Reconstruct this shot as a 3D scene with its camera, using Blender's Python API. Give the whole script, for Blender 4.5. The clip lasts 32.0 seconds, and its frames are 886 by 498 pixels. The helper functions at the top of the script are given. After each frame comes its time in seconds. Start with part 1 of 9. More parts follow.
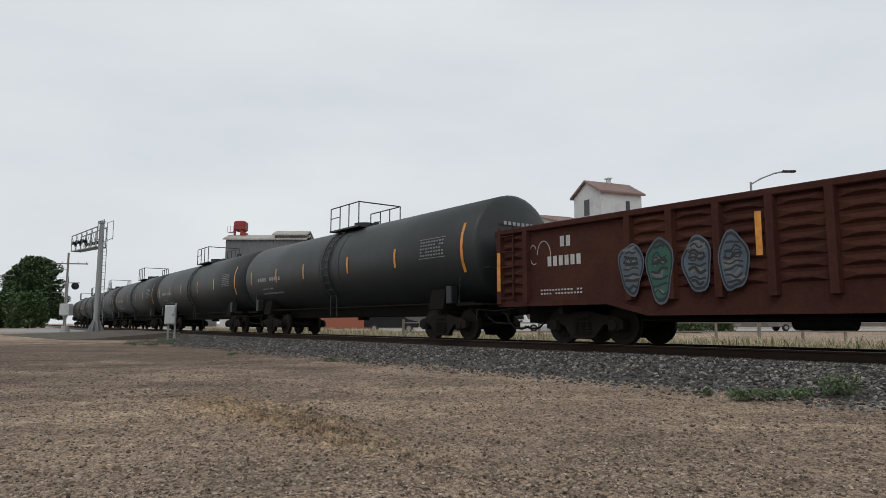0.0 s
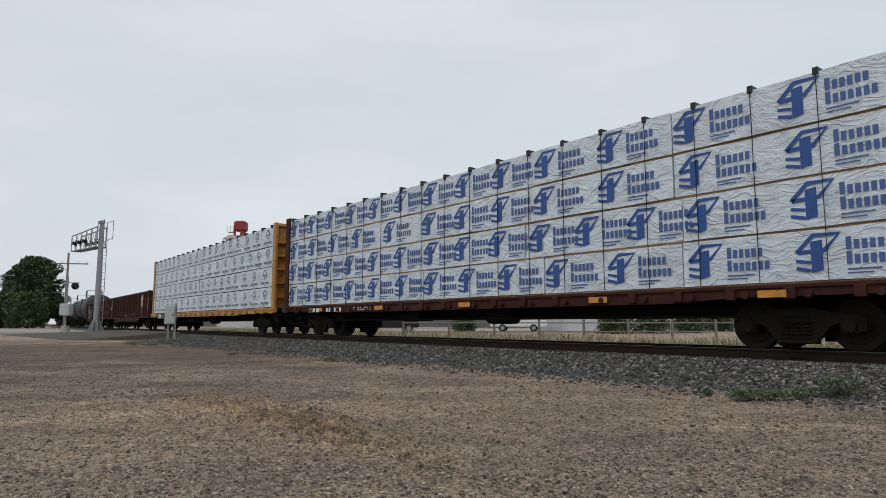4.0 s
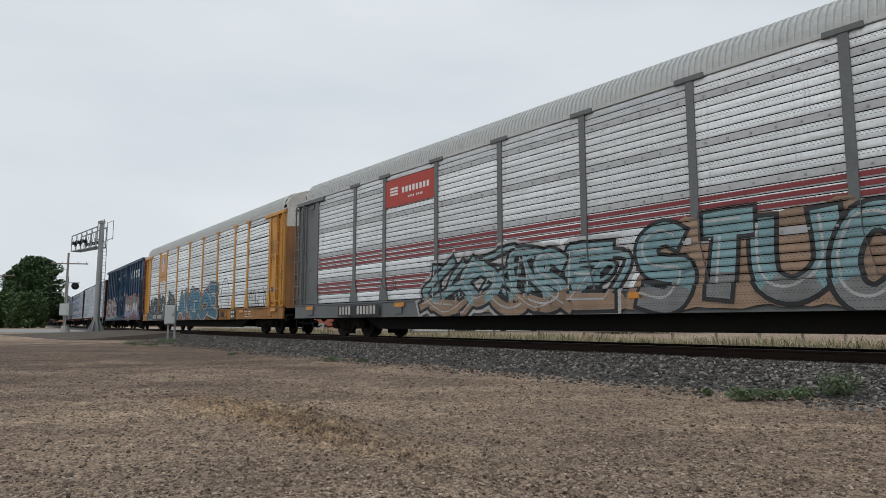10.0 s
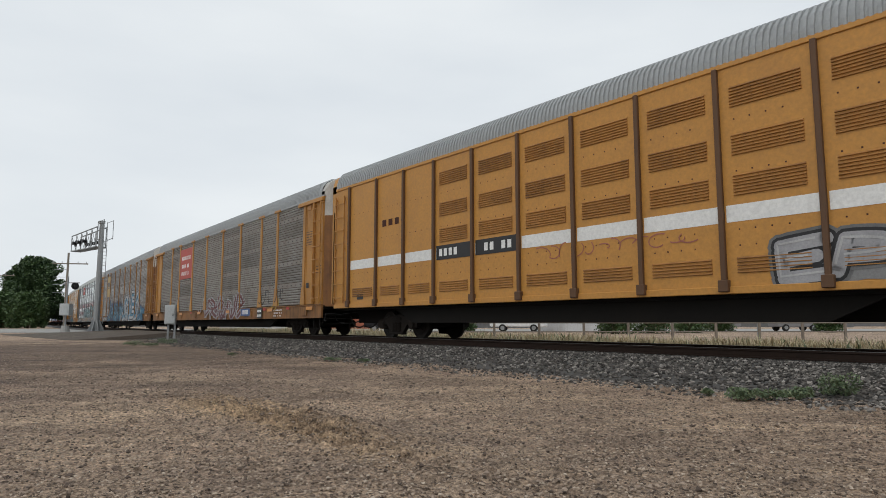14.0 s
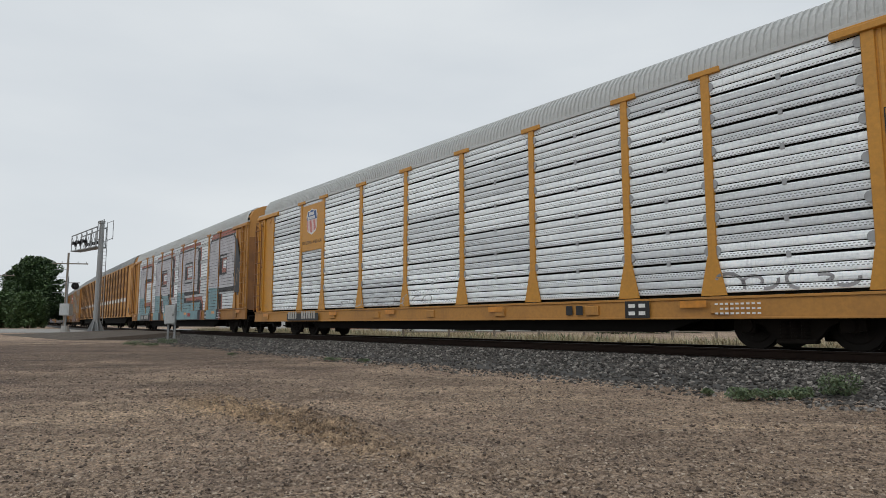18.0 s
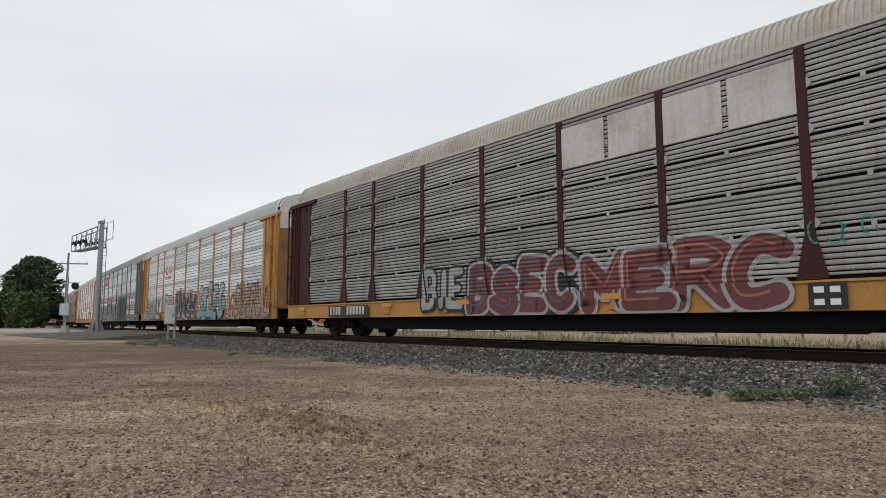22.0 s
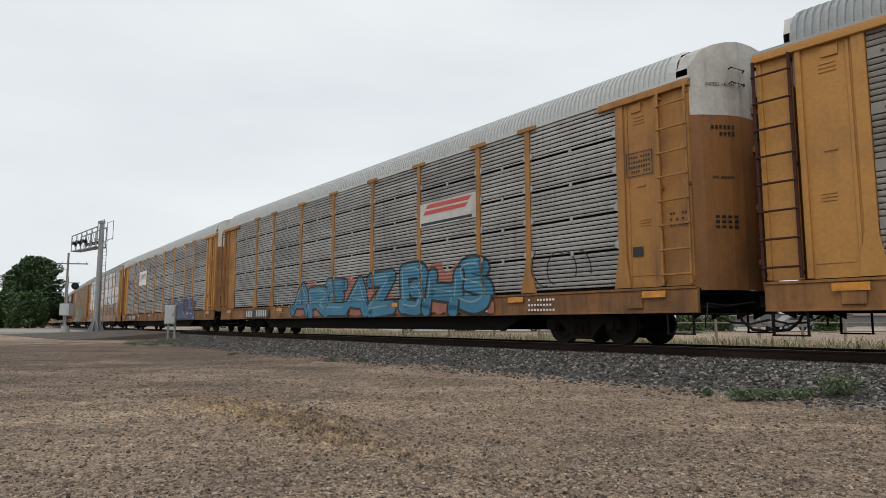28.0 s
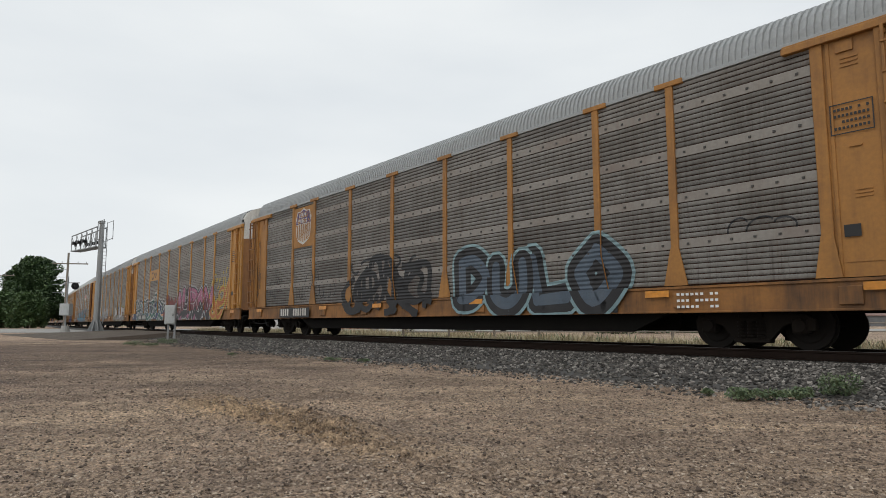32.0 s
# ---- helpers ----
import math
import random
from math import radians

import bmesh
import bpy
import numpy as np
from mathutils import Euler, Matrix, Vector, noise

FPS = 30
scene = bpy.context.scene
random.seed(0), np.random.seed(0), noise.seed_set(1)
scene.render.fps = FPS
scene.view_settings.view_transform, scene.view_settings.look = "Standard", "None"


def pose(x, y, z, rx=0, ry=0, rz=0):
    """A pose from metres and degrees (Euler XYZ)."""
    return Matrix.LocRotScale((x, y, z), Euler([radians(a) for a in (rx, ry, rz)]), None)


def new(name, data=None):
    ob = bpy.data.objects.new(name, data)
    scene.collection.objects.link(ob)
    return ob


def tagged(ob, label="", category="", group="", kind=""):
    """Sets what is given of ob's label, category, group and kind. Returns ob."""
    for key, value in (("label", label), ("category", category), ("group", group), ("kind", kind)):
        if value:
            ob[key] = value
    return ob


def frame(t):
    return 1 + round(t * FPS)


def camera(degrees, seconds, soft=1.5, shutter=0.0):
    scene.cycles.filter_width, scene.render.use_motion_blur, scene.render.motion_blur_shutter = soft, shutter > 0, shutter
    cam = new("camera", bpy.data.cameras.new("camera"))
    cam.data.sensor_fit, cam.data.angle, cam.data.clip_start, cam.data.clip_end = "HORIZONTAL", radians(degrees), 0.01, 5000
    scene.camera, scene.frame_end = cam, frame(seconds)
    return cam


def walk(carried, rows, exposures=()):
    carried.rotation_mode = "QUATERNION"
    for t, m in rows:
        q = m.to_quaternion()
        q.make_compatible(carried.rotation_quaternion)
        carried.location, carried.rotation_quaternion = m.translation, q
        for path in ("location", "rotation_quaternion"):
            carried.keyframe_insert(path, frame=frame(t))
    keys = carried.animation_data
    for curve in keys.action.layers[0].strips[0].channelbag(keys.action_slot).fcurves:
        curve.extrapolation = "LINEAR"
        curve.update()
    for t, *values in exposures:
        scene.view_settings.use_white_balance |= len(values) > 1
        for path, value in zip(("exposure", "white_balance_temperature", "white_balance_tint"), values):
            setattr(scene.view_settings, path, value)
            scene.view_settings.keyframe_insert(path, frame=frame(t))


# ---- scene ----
cam = camera(68.53, 32.0, soft=0.45)
CAM_Z = 0.967
walk(cam, [(0.0, pose(0, 0, CAM_Z, 96.536, 0.0, 0)), (32.0, pose(0, 0, CAM_Z, 96.536, 0.0, 0))],
     exposures=[(0.0, -0.12, 6450, 10), (1.0, -0.2, 6400, 10), (5.0, -0.15, 6250, 10), (6.5, -0.1, 6250, 10), (8.0, -0.02, 6250, 10), (9.5, -0.12, 6300, 10),
                (12.0, 0.0, 6450, 10), (17.0, 0.02, 6400, 10), (18.0, -0.15, 6400, 10), (19.0, -0.06, 6450, 10), (20.0, 0.02, 6500, 10), (24.0, 0.05, 6500, 10), (25.0, -0.05, 6450, 10), (28.0, 0.06, 6500, 10), (32.0, 0.07, 6550, 10)])

# ---- light: an overcast afternoon ----
world = bpy.data.worlds.new("overcast_sky")
scene.world = world
world.use_nodes = True
wn, wl = world.node_tree.nodes, world.node_tree.links
for n_ in list(wn):
    wn.remove(n_)
w_out = wn.new("ShaderNodeOutputWorld")
w_bg = wn.new("ShaderNodeBackground")
w_sky = wn.new("ShaderNodeTexSky")
w_sky.sky_type = "NISHITA"
w_sky.sun_disc = False
w_sky.sun_elevation, w_sky.sun_rotation = radians(48), radians(200)
w_sky.dust_density = 3.0
# a cloud deck covers the sky: mostly even grey, broken by soft folds
w_co = wn.new("ShaderNodeTexCoord")
w_map = wn.new("ShaderNodeMapping")
w_map.inputs["Scale"].default_value = (1.2, 1.2, 4.0)
w_no = wn.new("ShaderNodeTexNoise")
w_no.inputs["Scale"].default_value, w_no.inputs["Detail"].default_value = 1.6, 5.0
w_ramp = wn.new("ShaderNodeValToRGB")
w_ramp.color_ramp.elements[0].position, w_ramp.color_ramp.elements[0].color = 0.3, (6.5, 6.9, 7.2, 1)
w_ramp.color_ramp.elements[1].position, w_ramp.color_ramp.elements[1].color = 0.72, (7.6, 7.9, 8.0, 1)
w_mix = wn.new("ShaderNodeMix")
w_mix.data_type = "RGBA"
w_mix.inputs[0].default_value = 0.94
wl.new(w_co.outputs["Generated"], w_map.inputs["Vector"])
wl.new(w_map.outputs[0], w_no.inputs["Vector"])
wl.new(w_no.outputs["Fac"], w_ramp.inputs[0])
wl.new(w_sky.outputs[0], w_mix.inputs[6])
wl.new(w_ramp.outputs[0], w_mix.inputs[7])
wl.new(w_mix.outputs[2], w_bg.inputs["Color"])
w_bg.inputs["Strength"].default_value = 0.112
wl.new(w_bg.outputs[0], w_out.inputs["Surface"])

sun_data = bpy.data.lights.new("sun", "SUN")
sun_data.energy, sun_data.angle, sun_data.color = 0.7, radians(20), (1.0, 0.96, 0.9)
sun_ob = new("sun", sun_data)
sun_ob.matrix_world = pose(0, 0, 60, 42, 0, -20)


# ---- materials ----
MATS = {}


def nodes_of(name):
    m = bpy.data.materials.new(name)
    m.use_nodes = True
    return m, m.node_tree.nodes, m.node_tree.links, m.node_tree.nodes["Principled BSDF"]


def texco(nt, links, scale=(1, 1, 1), kind="Object"):
    co = nt.new("ShaderNodeTexCoord")
    info = nt.new("ShaderNodeObjectInfo")
    add = nt.new("ShaderNodeVectorMath")
    add.operation = "MULTIPLY_ADD"
    add.inputs[1].default_value = (1, 1, 1)
    comb = nt.new("ShaderNodeVectorMath")
    comb.operation = "SCALE"
    comb.inputs[0].default_value = (37.0, 53.0, 11.0)
    links.new(info.outputs["Random"], comb.inputs["Scale"])
    links.new(co.outputs[kind], add.inputs[0])
    links.new(comb.outputs[0], add.inputs[2])
    mp = nt.new("ShaderNodeMapping")
    mp.inputs["Scale"].default_value = scale
    links.new(add.outputs[0], mp.inputs["Vector"])
    return mp.outputs[0]


def noise_node(nt, links, vec, scale, detail=4.0, rough=0.6):
    n = nt.new("ShaderNodeTexNoise")
    n.inputs["Scale"].default_value, n.inputs["Detail"].default_value, n.inputs["Roughness"].default_value = scale, detail, rough
    links.new(vec, n.inputs["Vector"])
    return n.outputs["Fac"]


def ramp(nt, links, fac, stops):
    r = nt.new("ShaderNodeValToRGB")
    while len(r.color_ramp.elements) < len(stops):
        r.color_ramp.elements.new(0.5)
    for e, (p, c) in zip(r.color_ramp.elements, stops):
        e.position, e.color = p, (*c, 1) if len(c) == 3 else c
    links.new(fac, r.inputs[0])
    return r.outputs[0]


def mixc(nt, links, fac, a, b, mode="MIX"):
    m = nt.new("ShaderNodeMix")
    m.data_type, m.blend_type = "RGBA", mode
    for sock, val in ((m.inputs[0], fac), (m.inputs[6], a), (m.inputs[7], b)):
        if hasattr(val, "links") or hasattr(val, "is_output"):
            links.new(val, sock)
        elif isinstance(val, tuple):
            sock.default_value = (*val, 1)
        else:
            sock.default_value = val
    return m.outputs[2]


def math_node(nt, links, op, a, b=0.0):
    m = nt.new("ShaderNodeMath")
    m.operation = op
    for sock, val in ((m.inputs[0], a), (m.inputs[1], b)):
        if isinstance(val, (int, float)):
            sock.default_value = val
        else:
            links.new(val, sock)
    return m.outputs[0]


def bump(nt, links, bsdf, height, strength=0.3, dist=0.02):
    b = nt.new("ShaderNodeBump")
    b.inputs["Strength"].default_value, b.inputs["Distance"].default_value = strength, dist
    links.new(height, b.inputs["Height"])
    links.new(b.outputs[0], bsdf.inputs["Normal"])


def paint(name, col, dirt=(0.07, 0.05, 0.035), amount=0.5, rough=0.55, metal=0.0, streak=True, scale=1.0, var=0.12, bumpy=0.15, spec=0.5):
    """Weathered paint: two scales of grime, upright streaks, fine relief."""
    if name in MATS:
        return MATS[name]
    m, nt, links, b = nodes_of(name)
    v = texco(nt, links, (scale, scale, scale))
    vs = texco(nt, links, (2.2 * scale, 2.2 * scale, 0.22 * scale))
    big = noise_node(nt, links, v, 0.9, 5)
    fine = noise_node(nt, links, v, 14.0, 4)
    st = noise_node(nt, links, vs, 3.0, 5)
    lo = tuple(c * (1 - var) for c in col)
    hi = tuple(min(1, c * (1 + var)) for c in col)
    base = ramp(nt, links, fine, [(0.3, lo), (0.7, hi)])
    mask = ramp(nt, links, big, [(0.62 - 0.25 * amount, (0, 0, 0)), (0.85, (1, 1, 1))])
    if streak:
        smask = ramp(nt, links, st, [(0.66 - 0.22 * amount, (0, 0, 0)), (0.86, (1, 1, 1))])
        mask = mixc(nt, links, 0.6, mask, smask, "ADD")
    mask = mixc(nt, links, 1.0, mask, (amount,) * 3, "MULTIPLY")
    col_out = mixc(nt, links, mask, base, dirt)
    links.new(col_out, b.inputs["Base Color"])
    b.inputs["Metallic"].default_value = metal
    b.inputs["Specular IOR Level"].default_value = spec
    rr = nt.new("ShaderNodeMapRange")
    rr.inputs["To Min"].default_value, rr.inputs["To Max"].default_value = rough - 0.1, min(1, rough + 0.2)
    links.new(fine, rr.inputs["Value"])
    links.new(rr.outputs[0], b.inputs["Roughness"])
    bump(nt, links, b, fine, bumpy, 0.01)
    MATS[name] = m
    return m


def hole_mask(nt, links, z_low):
    """Rows of punched oval holes in every second rib of a side sheet: a 0..1 mask in the sheet's own metres."""
    co = nt.new("ShaderNodeTexCoord")
    sep = nt.new("ShaderNodeSeparateXYZ")
    links.new(co.outputs["Object"], sep.inputs[0])
    z = math_node(nt, links, "DIVIDE", math_node(nt, links, "SUBTRACT", sep.outputs["Z"], z_low), PITCH)
    row = math_node(nt, links, "FLOOR", math_node(nt, links, "MULTIPLY", z, 4.0))
    half = math_node(nt, links, "MULTIPLY", math_node(nt, links, "MODULO", row, 2.0), 0.5)
    fx = math_node(nt, links, "FRACT", math_node(nt, links, "ADD", math_node(nt, links, "MULTIPLY", sep.outputs["X"], 14.0), half))
    fz = math_node(nt, links, "FRACT", math_node(nt, links, "MULTIPLY", z, 4.0))
    hx = math_node(nt, links, "LESS_THAN", math_node(nt, links, "ABSOLUTE", math_node(nt, links, "SUBTRACT", fx, 0.5)), 0.27)
    hz = math_node(nt, links, "LESS_THAN", math_node(nt, links, "ABSOLUTE", math_node(nt, links, "SUBTRACT", fz, 0.5)), 0.2)
    # two rows on one rib of each pair, none on the other
    rib = math_node(nt, links, "LESS_THAN", math_node(nt, links, "MODULO", z, 2.0), 1.0)
    mid = math_node(nt, links, "GREATER_THAN", math_node(nt, links, "FRACT", z), 0.46)
    hole = math_node(nt, links, "MULTIPLY", math_node(nt, links, "MULTIPLY", hx, hz), math_node(nt, links, "MULTIPLY", rib, mid))
    return hole, sep


PITCH = 4.1 / 26


def rack_panel(name, col, dirt, amount, rough, metal, holes=0.75, rust=0.0):
    """Perforated galvanised sheet: rows of punched holes, streaks, grime."""
    if name in MATS:
        return MATS[name]
    m, nt, links, b = nodes_of(name)
    hole, sep = hole_mask(nt, links, 0.0)
    v = texco(nt, links)
    vs = texco(nt, links, (2.5, 2.5, 0.2))
    big = noise_node(nt, links, v, 0.8, 5)
    fine = noise_node(nt, links, v, 18.0, 3)
    st = noise_node(nt, links, vs, 3.5, 6)
    base = ramp(nt, links, fine, [(0.3, tuple(c * 0.86 for c in col)), (0.7, tuple(min(1, c * 1.1) for c in col))])
    m1 = ramp(nt, links, big, [(0.62 - 0.3 * amount, (0, 0, 0)), (0.8, (1, 1, 1))])
    m2 = ramp(nt, links, st, [(0.64 - 0.26 * amount, (0, 0, 0)), (0.85, (1, 1, 1))])
    mk = mixc(nt, links, 1.0, mixc(nt, links, 0.7, m1, m2, "ADD"), (amount,) * 3, "MULTIPLY")
    # single sheets have weathered unlike their neighbours
    sheet = nt.new("ShaderNodeTexNoise")
    sheet.noise_dimensions = "1D"
    sheet.inputs["Scale"].default_value = 1.0
    info = nt.new("ShaderNodeObjectInfo")
    wz = math_node(nt, links, "ADD", math_node(nt, links, "FLOOR", math_node(nt, links, "MULTIPLY", sep.outputs["Z"], 1.05)),
                   math_node(nt, links, "MULTIPLY", info.outputs["Random"], 50.0))
    links.new(math_node(nt, links, "MULTIPLY", wz, 3.7), sheet.inputs["W"])
    tone = ramp(nt, links, sheet.outputs["Fac"], [(0.35, (0.74, 0.74, 0.75)), (0.5, (0.96, 0.96, 0.96)), (0.68, (1.14, 1.14, 1.14))])
    # thin runs of dirty water, and long horizontal scuffs
    vr = texco(nt, links, (11.0, 11.0, 0.35))
    runs = ramp(nt, links, noise_node(nt, links, vr, 1.6, 3, 0.7), [(0.56, (0, 0, 0)), (0.72, (1, 1, 1))])
    vh = texco(nt, links, (0.5, 0.5, 9.0))
    scuff = ramp(nt, links, noise_node(nt, links, vh, 2.0, 4, 0.7), [(0.35, (0.86, 0.86, 0.86)), (0.6, (1.06, 1.06, 1.06))])
    c = mixc(nt, links, mk, base, dirt)
    c = mixc(nt, links, 1.0, c, tone, "MULTIPLY")
    c = mixc(nt, links, 1.0, c, scuff, "MULTIPLY")
    c = mixc(nt, links, math_node(nt, links, "MULTIPLY", runs, 0.25 + 0.4 * amount), c, tuple(x * 0.75 for x in dirt))
    if rust:
        spots = ramp(nt, links, noise_node(nt, links, vs, 1.7, 6, 0.75), [(0.6, (0, 0, 0)), (0.78, (1, 1, 1))])
        c = mixc(nt, links, math_node(nt, links, "MULTIPLY", spots, rust), c, (0.13, 0.065, 0.035))
    c = mixc(nt, links, math_node(nt, links, "MULTIPLY", hole, holes), c, (0.03, 0.03, 0.033))
    links.new(c, b.inputs["Base Color"])
    b.inputs["Metallic"].default_value, b.inputs["Roughness"].default_value = metal, rough
    bump(nt, links, b, fine, 0.12, 0.01)
    MATS[name] = m
    return m


def plain(name, col, rough=0.6, metal=0.0, var=0.1, scale=6.0):
    if name in MATS:
        return MATS[name]
    m, nt, links, b = nodes_of(name)
    v = texco(nt, links)
    f = noise_node(nt, links, v, scale, 4)
    c = ramp(nt, links, f, [(0.3, tuple(x * (1 - var) for x in col)), (0.7, tuple(min(1, x * (1 + var)) for x in col))])
    links.new(c, b.inputs["Base Color"])
    b.inputs["Roughness"].default_value, b.inputs["Metallic"].default_value = rough, metal
    MATS[name] = m
    return m


YELLOW = paint("armour_yellow_paint", (0.42, 0.2, 0.042), (0.15, 0.072, 0.03), 0.5, 0.5)
YELLOW_CLEAN = paint("fresh_yellow_paint", (0.5, 0.235, 0.03), (0.25, 0.12, 0.035), 0.35, 0.42)
YELLOW_DIRTY = paint("faded_yellow_paint", (0.345, 0.16, 0.038), (0.08, 0.04, 0.022), 0.75, 0.6)
# yellow darkened for the shade between cars, with grime over it
YELLOW_END_SHADE = paint("shaded_end_yellow_paint", (0.23, 0.098, 0.026), (0.06, 0.032, 0.02), 0.8, 0.6)
SILL_GRIME = paint("grimy_yellow_sill", (0.28, 0.124, 0.033), (0.03, 0.019, 0.014), 0.95, 0.65)
GREY_PAINT = paint("light_grey_paint", (0.125, 0.133, 0.135), (0.065, 0.064, 0.062), 0.5, 0.5)
BROWN_PAINT = paint("oxide_brown_paint", (0.045, 0.014, 0.011), (0.022, 0.012, 0.01), 0.5, 0.6, spec=0.25)
STRIP_GREY = paint("flat_joint_strip", (0.45, 0.465, 0.475), (0.2, 0.19, 0.18), 0.45, 0.55)
STRIP_BROWN = paint("stained_joint_strip", (0.24, 0.222, 0.2), (0.14, 0.085, 0.06), 0.6, 0.65)
RUST = paint("rusty_brown_steel", (0.045, 0.015, 0.011), (0.1, 0.036, 0.02), 0.6, 0.75, bumpy=0.35, spec=0.2, var=0.3)
# rusty steel; also the painted shade in finely ribbed panel slots
RUST_AND_SLOT_SHADE = paint("rusty_steel_and_slot_shade", (0.07, 0.03, 0.022), (0.03, 0.018, 0.014), 0.6, 0.8, spec=0.2)
TANK_BLACK = paint("tank_black_paint", (0.013, 0.0165, 0.0175), (0.045, 0.042, 0.038), 0.45, 0.45)
BLUE_PAINT = paint("navy_blue_paint", (0.011, 0.041, 0.088), (0.012, 0.026, 0.045), 0.45, 0.45, spec=0.3)
# underframe steel; also the painted shade in the other panels' slots
UNDER = paint("underframe_grime_and_slot_shade", (0.011, 0.01, 0.009), (0.018, 0.015, 0.012), 0.5, 0.85, spec=0.1)
TRUCK_STEEL = paint("dusty_truck_steel", (0.016, 0.013, 0.011), (0.04, 0.03, 0.023), 0.5, 0.85, spec=0.12)
WHEEL_STEEL = paint("wheel_steel", (0.016, 0.013, 0.011), (0.03, 0.022, 0.017), 0.4, 0.7, spec=0.2)
RAIL_STEEL = paint("rusty_rail_steel", (0.03, 0.02, 0.016), (0.05, 0.03, 0.022), 0.5, 0.8, spec=0.1)
RAIL_TOP = plain("dull_rail_head", (0.1, 0.09, 0.085), 0.55, 0.6)
PANEL_BRIGHT = rack_panel("bright_galvanised_sheet", (0.87, 0.92, 0.96), (0.56, 0.59, 0.62), 0.22, 0.38, 0.1)
PANEL_WHITE = rack_panel("dull_galvanised_sheet", (0.77, 0.805, 0.825), (0.46, 0.465, 0.47), 0.4, 0.5, 0.1, 0.6)
PANEL_GREY = rack_panel("weathered_galvanised_sheet", (0.36, 0.355, 0.34), (0.17, 0.155, 0.14), 0.6, 0.58, 0.1, 0.4, 0.25)
PANEL_DARK = rack_panel("brown_weathered_sheet", (0.262, 0.245, 0.22), (0.14, 0.115, 0.09), 0.7, 0.6, 0.1, 0.4, 0.45)
PANEL_PALE = rack_panel("pale_weathered_sheet", (0.38, 0.372, 0.355), (0.12, 0.1, 0.08), 0.85, 0.55, 0.1, 0.4, 0.35)
PANEL_SOOT = rack_panel("sooty_weathered_sheet", (0.205, 0.194, 0.178), (0.085, 0.072, 0.06), 0.8, 0.62, 0.1, 0.4, 0.5)
PANEL_YELLOW = paint("yellow_side_sheet", (0.47, 0.225, 0.045), (0.27, 0.13, 0.045), 0.4, 0.5)
ROOF_GREY = paint("galvanised_roof", (0.31, 0.325, 0.33), (0.19, 0.185, 0.18), 0.3, 0.55, metal=0.1, streak=False, var=0.08)
ROOF_LIGHT = paint("pale_roof", (0.46, 0.475, 0.47), (0.3, 0.28, 0.25), 0.3, 0.55, streak=False, var=0.08)
ROOF_RUST = paint("rust_streaked_roof", (0.44, 0.42, 0.37), (0.24, 0.13, 0.08), 0.6, 0.6, streak=False)
WHITE_DIRTY = paint("grimy_white_paint", (0.52, 0.51, 0.48), (0.2, 0.16, 0.12), 0.75, 0.6)
WHITE_PAINT = paint("white_paint", (0.72, 0.72, 0.7), (0.4, 0.38, 0.34), 0.3, 0.5)
BLACK_PAINT = plain("black_paint", (0.012, 0.012, 0.013), 0.5)
ORANGE_TAPE = plain("orange_reflector", (0.55, 0.22, 0.025), 0.35, 0.0, 0.25)
RED_PAINT = plain("sign_red_paint", (0.48, 0.055, 0.04), 0.45)
BLUE_SIGN = plain("sign_blue_paint", (0.02, 0.07, 0.22), 0.45)
RUBBER = plain("black_rubber", (0.012, 0.012, 0.012), 0.8)


# ---- mesh helpers ----
def box(bm, x0, x1, y0, y1, z0, z1, bev=0.0):
    g = bmesh.ops.create_cube(bm, size=1.0, matrix=Matrix.LocRotScale(((x0 + x1) / 2, (y0 + y1) / 2, (z0 + z1) / 2), None, (abs(x1 - x0), abs(y1 - y0), abs(z1 - z0))))
    if bev:
        es = {e for v in g["verts"] for e in v.link_edges}
        bmesh.ops.bevel(bm, geom=list(es), offset=bev, segments=1, affect="EDGES", profile=0.5)
    return g["verts"]


def rod(bm, a, b, r=0.02, n=6):
    a, b = Vector(a), Vector(b)
    d = b - a
    m = Matrix.Translation((a + b) / 2) @ d.to_track_quat("Z", "Y").to_matrix().to_4x4()
    return bmesh.ops.create_cone(bm, cap_ends=True, segments=n, radius1=r, radius2=r, depth=d.length, matrix=m)["verts"]


def cyl(bm, x, y, z, r, h, axis="Y", n=24, r2=None):
    rot = {"Y": Euler((radians(90), 0, 0)), "X": Euler((0, radians(90), 0)), "Z": Euler((0, 0, 0))}[axis]
    return bmesh.ops.create_cone(bm, cap_ends=True, segments=n, radius1=r, radius2=r if r2 is None else r2, depth=h, matrix=Matrix.LocRotScale((x, y, z), rot, None))["verts"]


def prism(bm, pts, axis, a, b):
    """A closed outline (list of 2D points) pulled along an axis from a to b."""
    def p3(p, t):
        return {"X": (t, p[0], p[1]), "Y": (p[0], t, p[1]), "Z": (p[0], p[1], t)}[axis]
    v0 = [bm.verts.new(p3(p, a)) for p in pts]
    v1 = [bm.verts.new(p3(p, b)) for p in pts]
    n = len(pts)
    for i in range(n):
        bm.faces.new((v0[i], v0[(i + 1) % n], v1[(i + 1) % n], v1[i]))
    bm.faces.new(v0)
    bm.faces.new(list(reversed(v1)))


